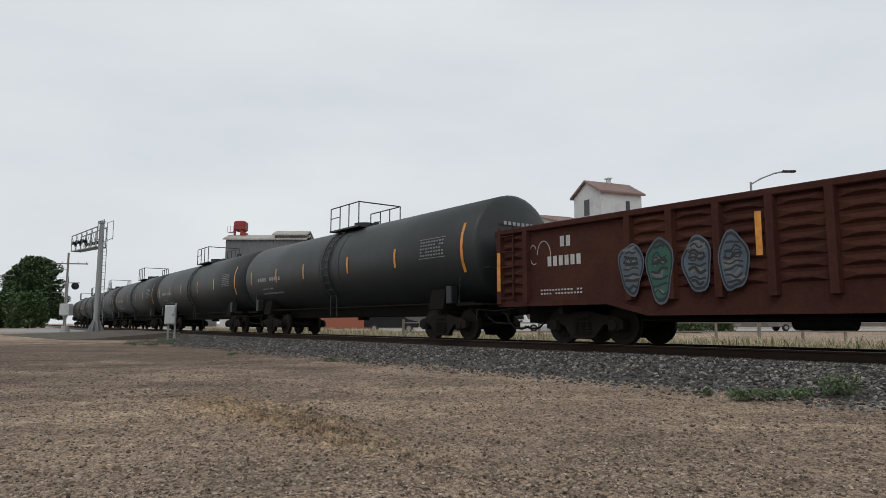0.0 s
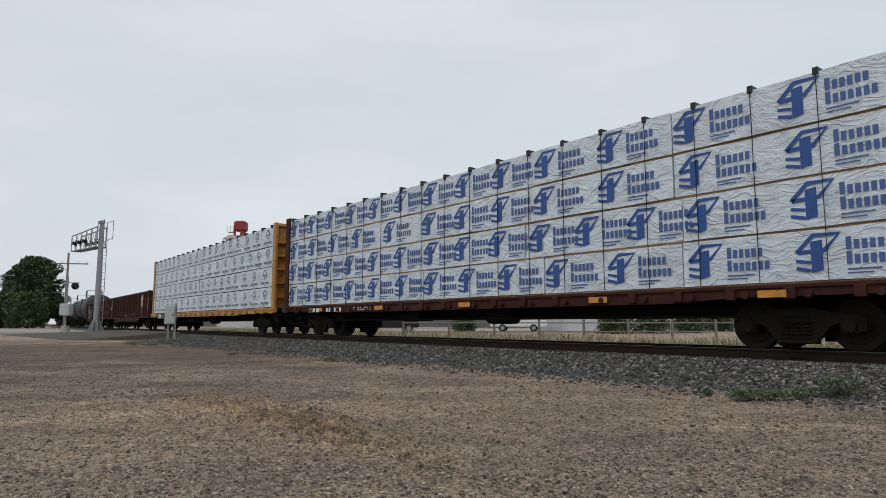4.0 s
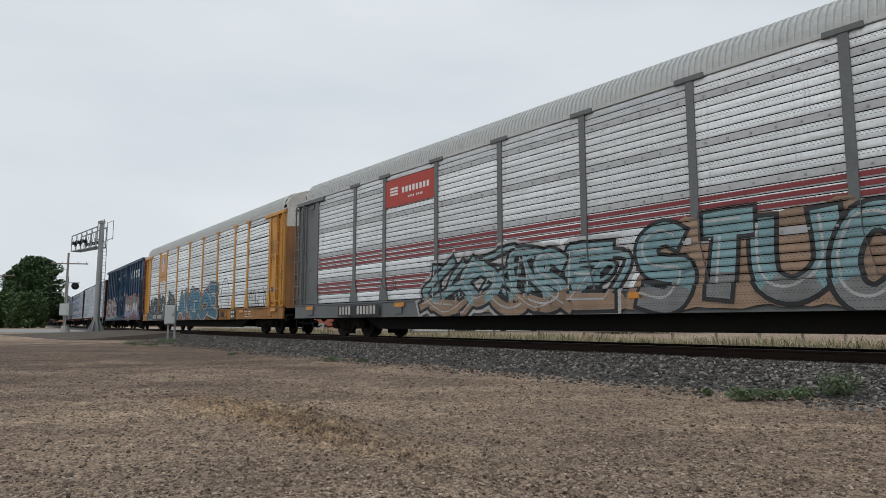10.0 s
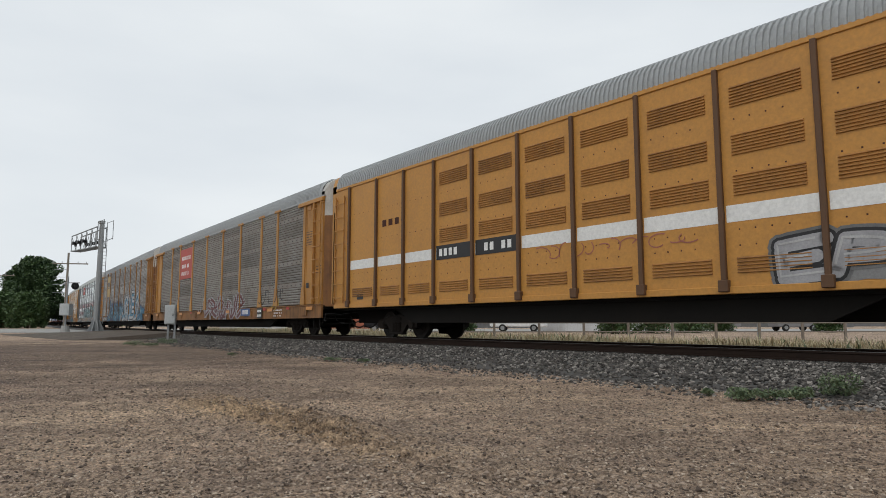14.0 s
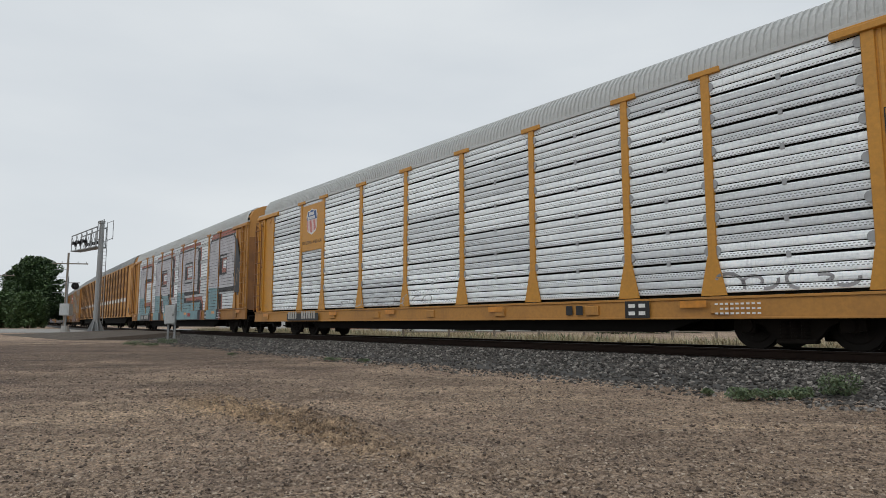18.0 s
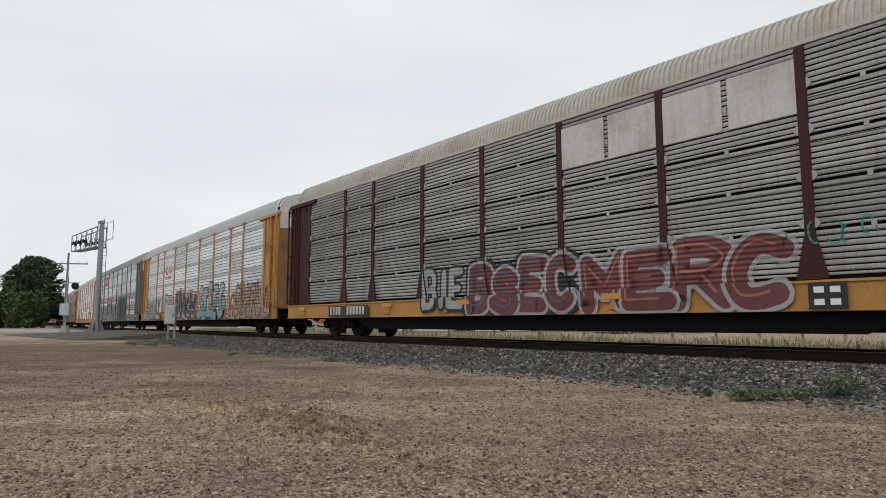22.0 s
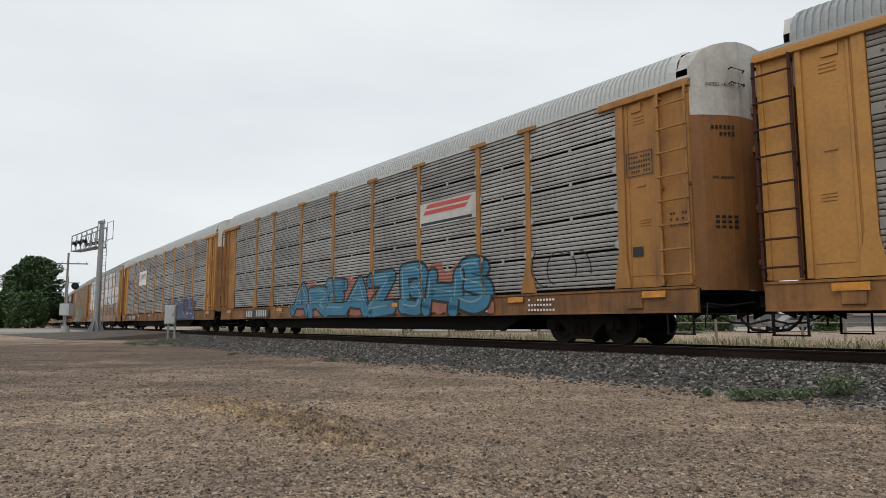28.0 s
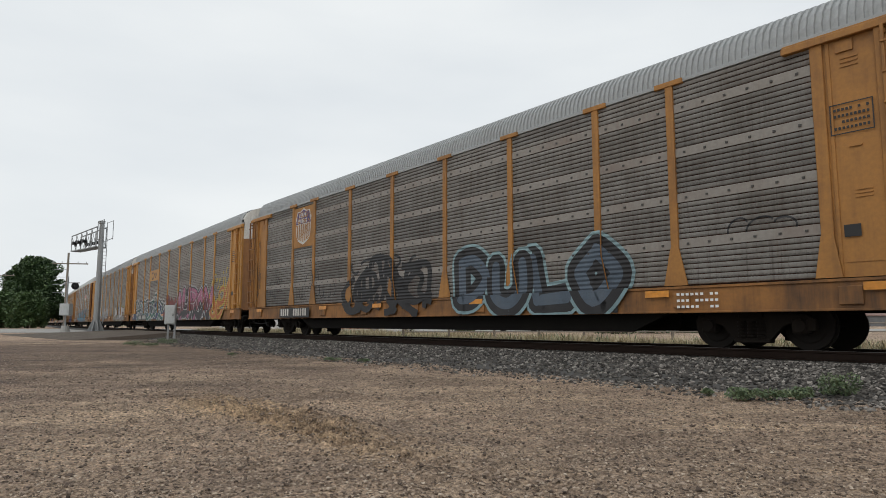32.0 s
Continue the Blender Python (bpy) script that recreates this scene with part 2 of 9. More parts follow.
def sweep(bm, pts, r=0.02, n=6):
    """One bent tube through the points."""
    pts = [Vector(p) for p in pts]
    rings = []
    for i, p in enumerate(pts):
        d = (pts[min(i + 1, len(pts) - 1)] - pts[max(i - 1, 0)]).normalized()
        u = d.cross(Vector((0.31, 0.53, 0.79))).normalized()
        w = d.cross(u)
        rings.append([bm.verts.new(p + r * (u * math.cos(2 * math.pi * k / n) + w * math.sin(2 * math.pi * k / n))) for k in range(n)])
    for a, b in zip(rings, rings[1:]):
        # start each ring where it lies nearest, so that the tube does not twist
        o = min(range(n), key=lambda k: (b[k].co - a[0].co).length)
        for k in range(n):
            bm.faces.new((a[k], a[(k + 1) % n], b[(k + 1 + o) % n], b[(k + o) % n]))
    bm.faces.new(rings[0])
    bm.faces.new(list(reversed(rings[-1])))


MESHES = {}


def mesh_from(bm, name, material):
    bmesh.ops.recalc_face_normals(bm, faces=bm.faces)
    me = bpy.data.meshes.new(name)
    bm.to_mesh(me)
    bm.free()
    if material:
        me.materials.append(material)
    return me


def part(name, bm, material, parent=None, label="", m=None, smooth=False):
    """Links a bmesh as one mesh object under a thing or under a part."""
    me = mesh_from(bm, name, material)
    if smooth:
        me.polygons.foreach_set("use_smooth", [True] * len(me.polygons))
    return place(name, me, parent, m, label)


def place(name, me, parent=None, m=None, label=""):
    ob = new(name, me)
    if parent is not None:
        ob.parent = parent
    if m is not None:
        ob.matrix_basis = m
    if label:
        ob["label"] = label
    return ob


def shared(key, build, material):
    """One mesh for each shape and material, made once."""
    k = (key, material.name)
    if k not in MESHES:
        bm = bmesh.new()
        build(bm)
        MESHES[k] = mesh_from(bm, key.split(":")[0], material)
    return MESHES[k]


def thing(name, label, category, group="", m=None):
    ob = new(name)
    ob.empty_display_size = 0.5
    if m is not None:
        ob.matrix_basis = m
    return tagged(ob, label, category, group)


TURN = pose(0, 0, 0, 0, 0, 180)

# ---- the track's line: straight, a gentle right-hand curve, straight ----
SCALE = 1.012
PHI0, CURV, EASE = radians(37.63), -0.001475, 1.193e-5
S_A, S_B = -40.0, 134.0
P0 = Vector((-2.534, 22.013)) + 1.56 * Vector((math.cos(PHI0), math.sin(PHI0)))
RAIL_Z = 0.49
SPEED = 20.047


def heading(s):
    return PHI0 + CURV * s + EASE * s * s / 2


def lay_line():
    """The curve's points, metre by metre, from its tightest end to the far straight."""
    n = int(S_B - S_A)
    pts, p = [], Vector((0.0, 0.0))
    for i in range(n + 1):
        pts.append(p.copy())
        h = heading(S_A + i + 0.5)
        p = p + Vector((-math.sin(h), math.cos(h)))
    o = P0 - pts[int(-S_A)]
    return [q + o for q in pts]


LINE = lay_line()


def track(s):
    """Centre line at s metres along the way the train goes: place and heading (left of +y)."""
    t = min(max(s, S_A), S_B)
    phi = heading(t)
    i = min(int(t - S_A), len(LINE) - 2)
    p = LINE[i].lerp(LINE[i + 1], t - S_A - i) + (s - t) * Vector((-math.sin(phi), math.cos(phi)))
    return p, phi


def beside(s, off, z):
    """A point off metres away from the track's middle (plus: the far side)."""
    p, phi = track(s)
    return Vector((p.x + off * math.cos(phi), p.y + off * math.sin(phi), z))


def car_pose(s, half):
    a, b = track(s + half)[0], track(s - half)[0]
    d = b - a
    return Matrix.LocRotScale(((a.x + b.x) / 2, (a.y + b.y) / 2, RAIL_Z), Euler((0, 0, math.atan2(d.y, d.x))), None)
# ---- ground, road, track ----
def ground_material():
    m, nt, links, b = nodes_of("dirt_and_gravel")
    co = nt.new("ShaderNodeTexCoord")
    v = co.outputs["Object"]
    big = noise_node(nt, links, v, 0.16, 5, 0.6)
    patch = noise_node(nt, links, v, 0.5, 4, 0.6)
    mid = noise_node(nt, links, v, 4.5, 8, 0.8)
    fine = noise_node(nt, links, v, 34.0, 6, 0.8)
    grain = nt.new("ShaderNodeTexVoronoi")
    grain.inputs["Scale"].default_value = 44.0
    links.new(v, grain.inputs["Vector"])
    # sandy earth between many single grains of light and dark stone
    c = ramp(nt, links, fine, [(0.36, (0.08, 0.06, 0.046)), (0.45, (0.37, 0.29, 0.218)), (0.55, (0.5, 0.4, 0.308)), (0.66, (0.68, 0.56, 0.44))])
    sep = nt.new("ShaderNodeSeparateColor")
    links.new(grain.outputs["Color"], sep.inputs[0])
    tone = ramp(nt, links, sep.outputs["Red"], [(0.0, (0.34, 0.32, 0.32)), (0.3, (0.82, 0.8, 0.79)), (0.75, (1.08, 1.06, 1.04)), (1.0, (1.45, 1.42, 1.38))])
    c = mixc(nt, links, 0.8, c, tone, "MULTIPLY")
    c = mixc(nt, links, 0.9, c, ramp(nt, links, mid, [(0.36, (0.48, 0.45, 0.43)), (0.47, (0.97, 0.96, 0.95)), (0.62, (1.28, 1.27, 1.25))]), "MULTIPLY")
    # mauve damp earth and dusty tan, in patches and long wheel-worn bands
    c = mixc(nt, links, 1.0, c, ramp(nt, links, big, [(0.4, (0.9, 0.86, 0.85)), (0.62, (1.08, 1.05, 0.99))]), "MULTIPLY")
    c = mixc(nt, links, 1.0, c, ramp(nt, links, patch, [(0.38, (0.8, 0.79, 0.8)), (0.66, (1.16, 1.15, 1.14))]), "MULTIPLY")
    vst = nt.new("ShaderNodeMapping")
    vst.inputs["Rotation"].default_value = (0, 0, radians(50))
    vst.inputs["Scale"].default_value = (0.22, 1.7, 1)
    links.new(v, vst.inputs["Vector"])
    stk = noise_node(nt, links, vst.outputs[0], 0.9, 5, 0.6)
    c = mixc(nt, links, 1.0, c, ramp(nt, links, stk, [(0.38, (0.74, 0.72, 0.72)), (0.6, (1.1, 1.09, 1.06))]), "MULTIPLY")
    # a wide trodden stain towards the crossing
    off = nt.new("ShaderNodeVectorMath")
    off.operation = "SUBTRACT"
    off.inputs[1].default_value = (-13.0, 22.0, 0.0)
    links.new(v, off.inputs[0])
    sq = nt.new("ShaderNodeVectorMath")
    sq.operation = "MULTIPLY"
    sq.inputs[1].default_value = (0.058, 0.055, 0.0)
    links.new(off.outputs[0], sq.inputs[0])
    ln = nt.new("ShaderNodeVectorMath")
    ln.operation = "LENGTH"
    links.new(sq.outputs[0], ln.inputs[0])
    edge = math_node(nt, links, "ADD", ln.outputs["Value"], math_node(nt, links, "MULTIPLY", math_node(nt, links, "SUBTRACT", patch, 0.5), 1.3))
    c = mixc(nt, links, 1.0, c, ramp(nt, links, edge, [(0.42, (0.44, 0.412, 0.412)), (1.1, (1, 1, 1))]), "MULTIPLY")
    # dry soil turned up along the strongest rut
    sx = nt.new("ShaderNodeSeparateXYZ")
    links.new(v, sx.inputs[0])
    d = math_node(nt, links, "ADD", sx.outputs["Y"], math_node(nt, links, "MULTIPLY", sx.outputs["X"], 1.2))
    d = math_node(nt, links, "ABSOLUTE", math_node(nt, links, "SUBTRACT", d, 4.6))
    ax = math_node(nt, links, "MULTIPLY", math_node(nt, links, "ABSOLUTE", math_node(nt, links, "ADD", sx.outputs["X"], 1.8)), 0.5)
    e = math_node(nt, links, "ADD", math_node(nt, links, "MAXIMUM", d, ax), math_node(nt, links, "MULTIPLY", math_node(nt, links, "SUBTRACT", mid, 0.5), 0.9))
    c = mixc(nt, links, 1.0, c, ramp(nt, links, e, [(0.35, (1.16, 1.12, 0.98)), (0.95, (1, 1, 1))]), "MULTIPLY")
    links.new(c, b.inputs["Base Color"])
    b.inputs["Roughness"].default_value = 0.95
    h = mixc(nt, links, 0.5, ramp(nt, links, fine, [(0.2, (0, 0, 0)), (0.8, (1, 1, 1))]), ramp(nt, links, grain.outputs["Distance"], [(0.0, (1, 1, 1)), (0.6, (0, 0, 0))]))
    h = mixc(nt, links, 0.4, h, ramp(nt, links, mid, [(0.2, (0, 0, 0)), (0.8, (1, 1, 1))]))
    bump(nt, links, b, h, 1.0, 0.06)
    return m


GROUND_MAT = ground_material()


def stone_material(name, stops):
    m, nt, links, b = nodes_of(name)
    geo = nt.new("ShaderNodeNewGeometry")
    v = texco(nt, links)
    f = noise_node(nt, links, v, 30.0, 3)
    c = ramp(nt, links, geo.outputs["Random Per Island"], stops)
    c = mixc(nt, links, 1.0, c, ramp(nt, links, f, [(0.3, (0.8, 0.8, 0.8)), (0.7, (1.1, 1.1, 1.1))]), "MULTIPLY")
    links.new(c, b.inputs["Base Color"])
    b.inputs["Roughness"].default_value = 0.9
    return m


BALLAST = stone_material("crushed_grey_stone", [(0.0, (0.018, 0.016, 0.014)), (0.35, (0.065, 0.059, 0.053)), (0.75, (0.135, 0.124, 0.112)), (1.0, (0.34, 0.315, 0.285))])
PEBBLE = stone_material("loose_pebbles", [(0.0, (0.05, 0.036, 0.028)), (0.3, (0.18, 0.134, 0.1)), (0.8, (0.38, 0.295, 0.22)), (1.0, (0.52, 0.43, 0.34))])
CLOD = stone_material("lumps_of_earth", [(0.0, (0.06, 0.042, 0.032)), (0.5, (0.17, 0.125, 0.095)), (1.0, (0.36, 0.28, 0.215))])
TIE_WOOD = paint("creosoted_tie_wood", (0.05, 0.038, 0.03), (0.1, 0.085, 0.07), 0.5, 0.85)
CONCRETE = paint("pale_concrete", (0.3, 0.295, 0.28), (0.19, 0.18, 0.16), 0.4, 0.85, streak=False)


def height_at(x, y):
    """Lie of the ground: ruts near the camera, a rise at the crossing."""
    z = 0.03 * noise.noise((x * 0.35, y * 0.35, 0.0)) + 0.015 * noise.noise((x * 1.3, y * 1.3, 4.0))
    if -9 < x < 8 and 2 < y < 16:
        clods = noise.noise((x * 6.0, y * 6.0, 2.0)) + 0.7 * noise.noise((x * 13.0, y * 13.0, 5.0))
        # churned wheel ruts with lug marks run slantwise over the lot; the strongest fades at both ends
        for off, amp, cx, cw, deep in ((0.0, 1.0, -1.9, 1.2, 1.0), (0.25, 0.5, -0.4, 2.2, 0.4), (2.2, 0.4, -1.6, 2.8, 0.3), (3.6, 0.35, 0.5, 3.2, 0.2), (-1.5, 0.35, -1.6, 2.2, 0.3)):
            d = (y - off - 6.35 + 1.2 * (x + 1.5) + 0.06 * (x + 1.5) ** 2) / 1.56
            if abs(d) > 1.6:
                continue
            along = (x - 1.2 * y) / 1.56
            fade = amp / (1.0 + ((x - cx) / cw) ** 4)
            lug = max(0.0, math.sin(along * 33.0 + 7.0 * abs(d)))
            z += fade * (deep * (0.17 * lug - 0.07) * math.exp(-(d / 0.2) ** 4) + 0.09 * math.exp(-((d - 0.36) / 0.13) ** 2) * (0.7 + 0.8 * clods) + 0.05 * math.exp(-((d + 0.33) / 0.1) ** 2) * (0.6 + 0.8 * clods) + 0.02 * math.exp(-(d / 0.7) ** 2) * clods)
        z += 0.02 * noise.noise((x * 5.0, y * 5.0, 9.0)) + 0.016 * noise.noise((x * 11.0, y * 11.0, 1.0))
    far = min(max((y - 30) / 25.0, 0.0), 1.0)
    return z * (1 - far) + 0.16 * far


def build_ground():
    xs = [-1500, -700, -350, -180, -110] + [-80 + 4 * k for k in range(13)] + [-30 + 1.0 * k for k in range(22)] + [-9 + 0.25 * k for k in range(20)] + [-4 + 0.06 * k for k in range(14)] + [-3.16 + 0.035 * k for k in range(90)] + [0.02 + 0.07 * k for k in range(37)] + [2.6 + 0.25 * k for k in range(24)] + [8.6 + 0.8 * k for k in range(20)] + [26, 32, 40, 60, 100, 180, 400, 900, 1800]
    ys = [-400, -120, -40, -12, -4, 0, 1.5] + [2.6 + 0.1 * k for k in range(14)] + [4.0 + 0.07 * k for k in range(10)] + [4.7 + 0.035 * k for k in range(123)] + [9.0 + 0.1 * k for k in range(10)] + [10.0 + 0.2 * k for k in range(10)] + [12.0 + 0.5 * k for k in range(40)] + [32 + 2.5 * k for k in range(12)] + [65, 75, 90, 120, 170, 260, 420, 800, 1600, 3000]
    verts = [(x, y, height_at(x, y)) for y in ys for x in xs]
    n = len(xs)
    faces = [(j * n + i, j * n + i + 1, (j + 1) * n + i + 1, (j + 1) * n + i) for j in range(len(ys) - 1) for i in range(n - 1)]
    me = bpy.data.meshes.new("ground")
    me.from_pydata(verts, [], faces)
    me.polygons.foreach_set("use_smooth", [True] * len(me.polygons))
    me.materials.append(GROUND_MAT)
    return tagged(new("ground", me), "tan packed dirt and gravel lot with tyre ruts", "ground", kind="structure")


build_ground()

TRACK_S = [-420, -200, -100] + [-60 + 5 * k for k in range(45)] + [190, 260, 350, 460, 600, 800]


def swept(name, prof, material, stations, closed=True):
    """An outline (off, z) swept along the track."""
    verts, faces = [], []
    n = len(prof)
    for s in stations:
        verts += [tuple(beside(s, o, z)) for o, z in prof]
    for j in range(len(stations) - 1):
        for i in range(n if closed else n - 1):
            a, b = j * n + i, j * n + (i + 1) % n
            faces.append((a, b, b + n, a + n))
    me = bpy.data.meshes.new(name)
    me.from_pydata(verts, [], faces)
    me.materials.append(material)
    return new(name, me)


# bed colour kept dark to paint in the shade between stones
BED = paint("ballast_bed", (0.075, 0.073, 0.07), (0.03, 0.028, 0.026), 0.6, 0.95, streak=False, scale=6.0, var=0.4, bumpy=0.9)
bed = swept("ballast_bed", [(-4.3, -0.06), (-3.3, 0.12), (-1.9, 0.29), (1.9, 0.29), (3.3, 0.12), (4.3, -0.06)], BED, TRACK_S, False)
tagged(bed, "grey crushed-stone ballast bank under the rails", "ballast", kind="structure")
rails = thing("railway_track", "single railway track of rusty steel rails on wooden ties", "railway track")
rails["kind"] = "structure"
for off in (-0.75, 0.75):
    prof = [(-0.075, 0.315), (0.075, 0.315), (0.075, 0.33), (0.012, 0.345), (0.012, 0.44), (0.036, 0.45), (0.036, 0.482), (-0.036, 0.482), (-0.036, 0.45), (-0.012, 0.44), (-0.012, 0.345), (-0.075, 0.33)]
    r = swept("rail", [(off + a, b) for a, b in prof], RAIL_STEEL, TRACK_S)
    r.parent = rails
    r2 = swept("rail_head", [(off - 0.03, 0.4825), (off + 0.03, 0.4825), (off + 0.028, 0.4895), (off - 0.028, 0.4895)], RAIL_TOP, TRACK_S)
    r2.parent = rails


def build_tie(bm):
    box(bm, -0.115, 0.115, -1.3, 1.3, -0.15, 0.03, 0.012)


for k in range(150):
    s = -32 + k * 0.55
    p, phi = track(s)
    place("tie", shared("tie", build_tie, TIE_WOOD), rails, pose(p.x, p.y, 0.29, 0, 0, math.degrees(phi) + 180 + 90 - 90 + 0))


def scatter(name, label, material, spots, size, seed, squash=0.75):
    """Many small broken stones as one mesh."""
    rng = random.Random(seed)
    base = [(1, 0, 0), (-1, 0, 0), (0, 1, 0), (0, -1, 0), (0, 0, 1), (0, 0, -1)]
    tri = [(0, 2, 4), (2, 1, 4), (1, 3, 4), (3, 0, 4), (2, 0, 5), (1, 2, 5), (3, 1, 5), (0, 3, 5)]
    verts, faces = [], []
    for x, y, z in spots:
        r = size * rng.uniform(0.5, 1.4)
        rot = Euler((rng.uniform(0, 6.28), rng.uniform(0, 6.28), rng.uniform(0, 6.28))).to_matrix()
        o = len(verts)
        for b in base:
            q = rot @ (Vector(b) * r * rng.uniform(0.6, 1.15))
            verts.append((x + q.x, y + q.y, z + q.z * squash))
        faces += [(a + o, b + o, c + o) for a, b, c in tri]
    me = bpy.data.meshes.new(name)
    me.from_pydata(verts, [], faces)
    me.materials.append(material)
    return tagged(new(name, me), label, "gravel", kind="stuff")


def bank_z(o):
    a = abs(o)
    return 0.29 if a < 1.9 else 0.29 - 0.17 * (a - 1.9) / 1.4 if a < 3.3 else 0.12 - 0.18 * (a - 3.3)


def track_gap(x, y):
    """Metres from a point on the near side to the track's middle, roughly."""
    return min((Vector((x, y)) - q).length for q in LINE[::4])


rng0 = random.Random(5)
spots = []
for k in range(43000):
    s = -16 + 62 * rng0.random() ** 1.6
    o = -1.15 - 4.4 * rng0.random() ** 1.05
    if o < -3.5 and rng0.random() < 0.25 + 0.42 * (-3.5 - o):
        continue
    p = beside(s, o, bank_z(o) + 0.012)
    if o < -3.9:
        p.z = max(p.z, height_at(p.x, p.y) + 0.006)
    spots.append(tuple(p))
for k in range(5000):
    s = -16 + 40 * rng0.random()
    spots.append(tuple(beside(s, rng0.uniform(-0.65, 3.0), 0.3)))
scatter("ballast_stones", "grey crushed ballast stones on the bank", BALLAST, spots, 0.037, 6)
spots = []
for k in range(95000):
    y = 2.7 + 19 * rng0.random() ** 1.6
    x = rng0.uniform(-0.75, 0.75) * (y + 1.5)
    spots.append((x, y, height_at(x, y) + 0.002))
scatter("loose_pebbles", "small loose pebbles on the dirt lot", PEBBLE, spots, 0.0125, 7, 0.7)
spots = []
for k in range(2600):
    y = 2.8 + 15 * rng0.random() ** 1.3
    x = rng0.uniform(-0.75, 0.75) * (y + 1.5)
    spots.append((x, y, height_at(x, y) + 0.004))
for k in range(220):
    x = rng0.gauss(-1.6, 0.9)
    y = 6.35 - 1.2 * (x + 1.5) - 0.06 * (x + 1.5) ** 2 + rng0.gauss(0.3, 0.4)
    if y > 3:
        spots.append((x, y, height_at(x, y) + 0.006))
for k in range(1700):
    y = 8.5 + 24 * rng0.random() ** 1.2
    x = rng0.uniform(-0.75, 0.3) * (y + 1.5)
    if -x < y * 0.1 or track_gap(x, y) > 4.6:
        spots.append((x, y, height_at(x, y) + 0.008))
scatter("earth_clods", "dark lumps of earth strewn over the lot", CLOD, spots, 0.024, 8, 0.6)
# ---- the train ----
TRAIN = []
WHEELS = []


def build_wheelset(bm):
    for y in (-0.72, 0.72):
        cyl(bm, 0, y, 0, 0.44, 0.09, n=28)
        cyl(bm, 0, y - 0.06 * (1 if y > 0 else -1), 0, 0.468, 0.03, n=28)
        cyl(bm, 0, y + 0.05 * (1 if y > 0 else -1), 0, 0.34, 0.03, n=20, r2=0.30)
        cyl(bm, 0, y + 0.1 * (1 if y > 0 else -1), 0, 0.13, 0.1, n=12)
        for k in range(6):
            a = k * math.pi / 3
            box(bm, 0.2 * math.cos(a) - 0.03, 0.2 * math.cos(a) + 0.03, y + (0.06 if y > 0 else -0.075), y + (0.075 if y > 0 else -0.06), 0.2 * math.sin(a) - 0.03, 0.2 * math.sin(a) + 0.03)
    cyl(bm, 0, 0, 0, 0.085, 2.1, n=10)


def build_side_frame(bm):
    # cast frame: upper chord, drop to the pedestals, spring pocket with windows
    top = [(-1.12, 0.54), (-0.98, 0.62), (-0.62, 0.66), (-0.3, 0.74), (0.3, 0.74), (0.62, 0.66), (0.98, 0.62), (1.12, 0.54),
           (1.12, 0.36), (0.98, 0.34), (0.94, 0.5), (0.78, 0.5), (0.58, 0.44), (0.36, 0.2), (0.3, 0.16), (-0.3, 0.16), (-0.36, 0.2), (-0.58, 0.44), (-0.78, 0.5), (-0.94, 0.5), (-0.98, 0.34), (-1.12, 0.36)]
    prism(bm, top, "Y", -0.07, 0.07)
    for sx in (-1, 1):
        box(bm, sx * 0.86 - 0.14, sx * 0.86 + 0.14, -0.09, 0.11, 0.3, 0.56, 0.02)
        cyl(bm, sx * 0.86, -0.1, 0.44, 0.12, 0.06, n=12)
    box(bm, -0.34, 0.34, -0.11, 0.11, 0.12, 0.2, 0.02)
    box(bm, -0.24, 0.24, -0.11, -0.07, 0.58, 0.7, 0.02)


def build_springs(bm):
    for x in (-0.18, 0.0, 0.18):
        for k in range(5):
            cyl(bm, x, -0.1, 0.24 + k * 0.065, 0.075, 0.035, "Z", n=10)


def build_bolster(bm):
    box(bm, -0.2, 0.2, -1.0, 1.0, 0.5, 0.78, 0.04)
    box(bm, -0.9, 0.9, -0.1, 0.1, 0.42, 0.52)
    cyl(bm, 0, 0, 0.8, 0.3, 0.08, "Z", n=16)
    for x in (-0.4, 0.4):
        box(bm, x - 0.06, x + 0.06, -0.8, 0.8, 0.3, 0.42)


def add_truck(parent, x):
    tr = place("truck", shared("truck_bolster", build_bolster, UNDER), parent, pose(x, 0, 0), "dusty cast-steel truck")
    for y, rz in ((-1.02, 0), (1.02, 180)):
        place("side_frame", shared("side_frame", build_side_frame, TRUCK_STEEL), tr, pose(0, y, 0, 0, 0, rz))
        place("spring_nest", shared("spring_nest", build_springs, TRUCK_STEEL), tr, pose(0, y * 0.985, 0, 0, 0, rz))
    for k in (-1, 1):
        w = place("wheelset", shared("wheelset", build_wheelset, WHEEL_STEEL), tr, pose(k * 0.87, 0, 0.44))
        w.rotation_mode = "QUATERNION"
        WHEELS.append((k, w))


def build_coupler(bm):
    box(bm, 0, 0.62, -0.09, 0.09, 0.78, 0.98, 0.03)
    box(bm, 0.5, 0.76, -0.17, 0.14, 0.74, 1.02, 0.04)
    box(bm, -0.9, 0.02, -0.2, 0.2, 0.7, 1.05)


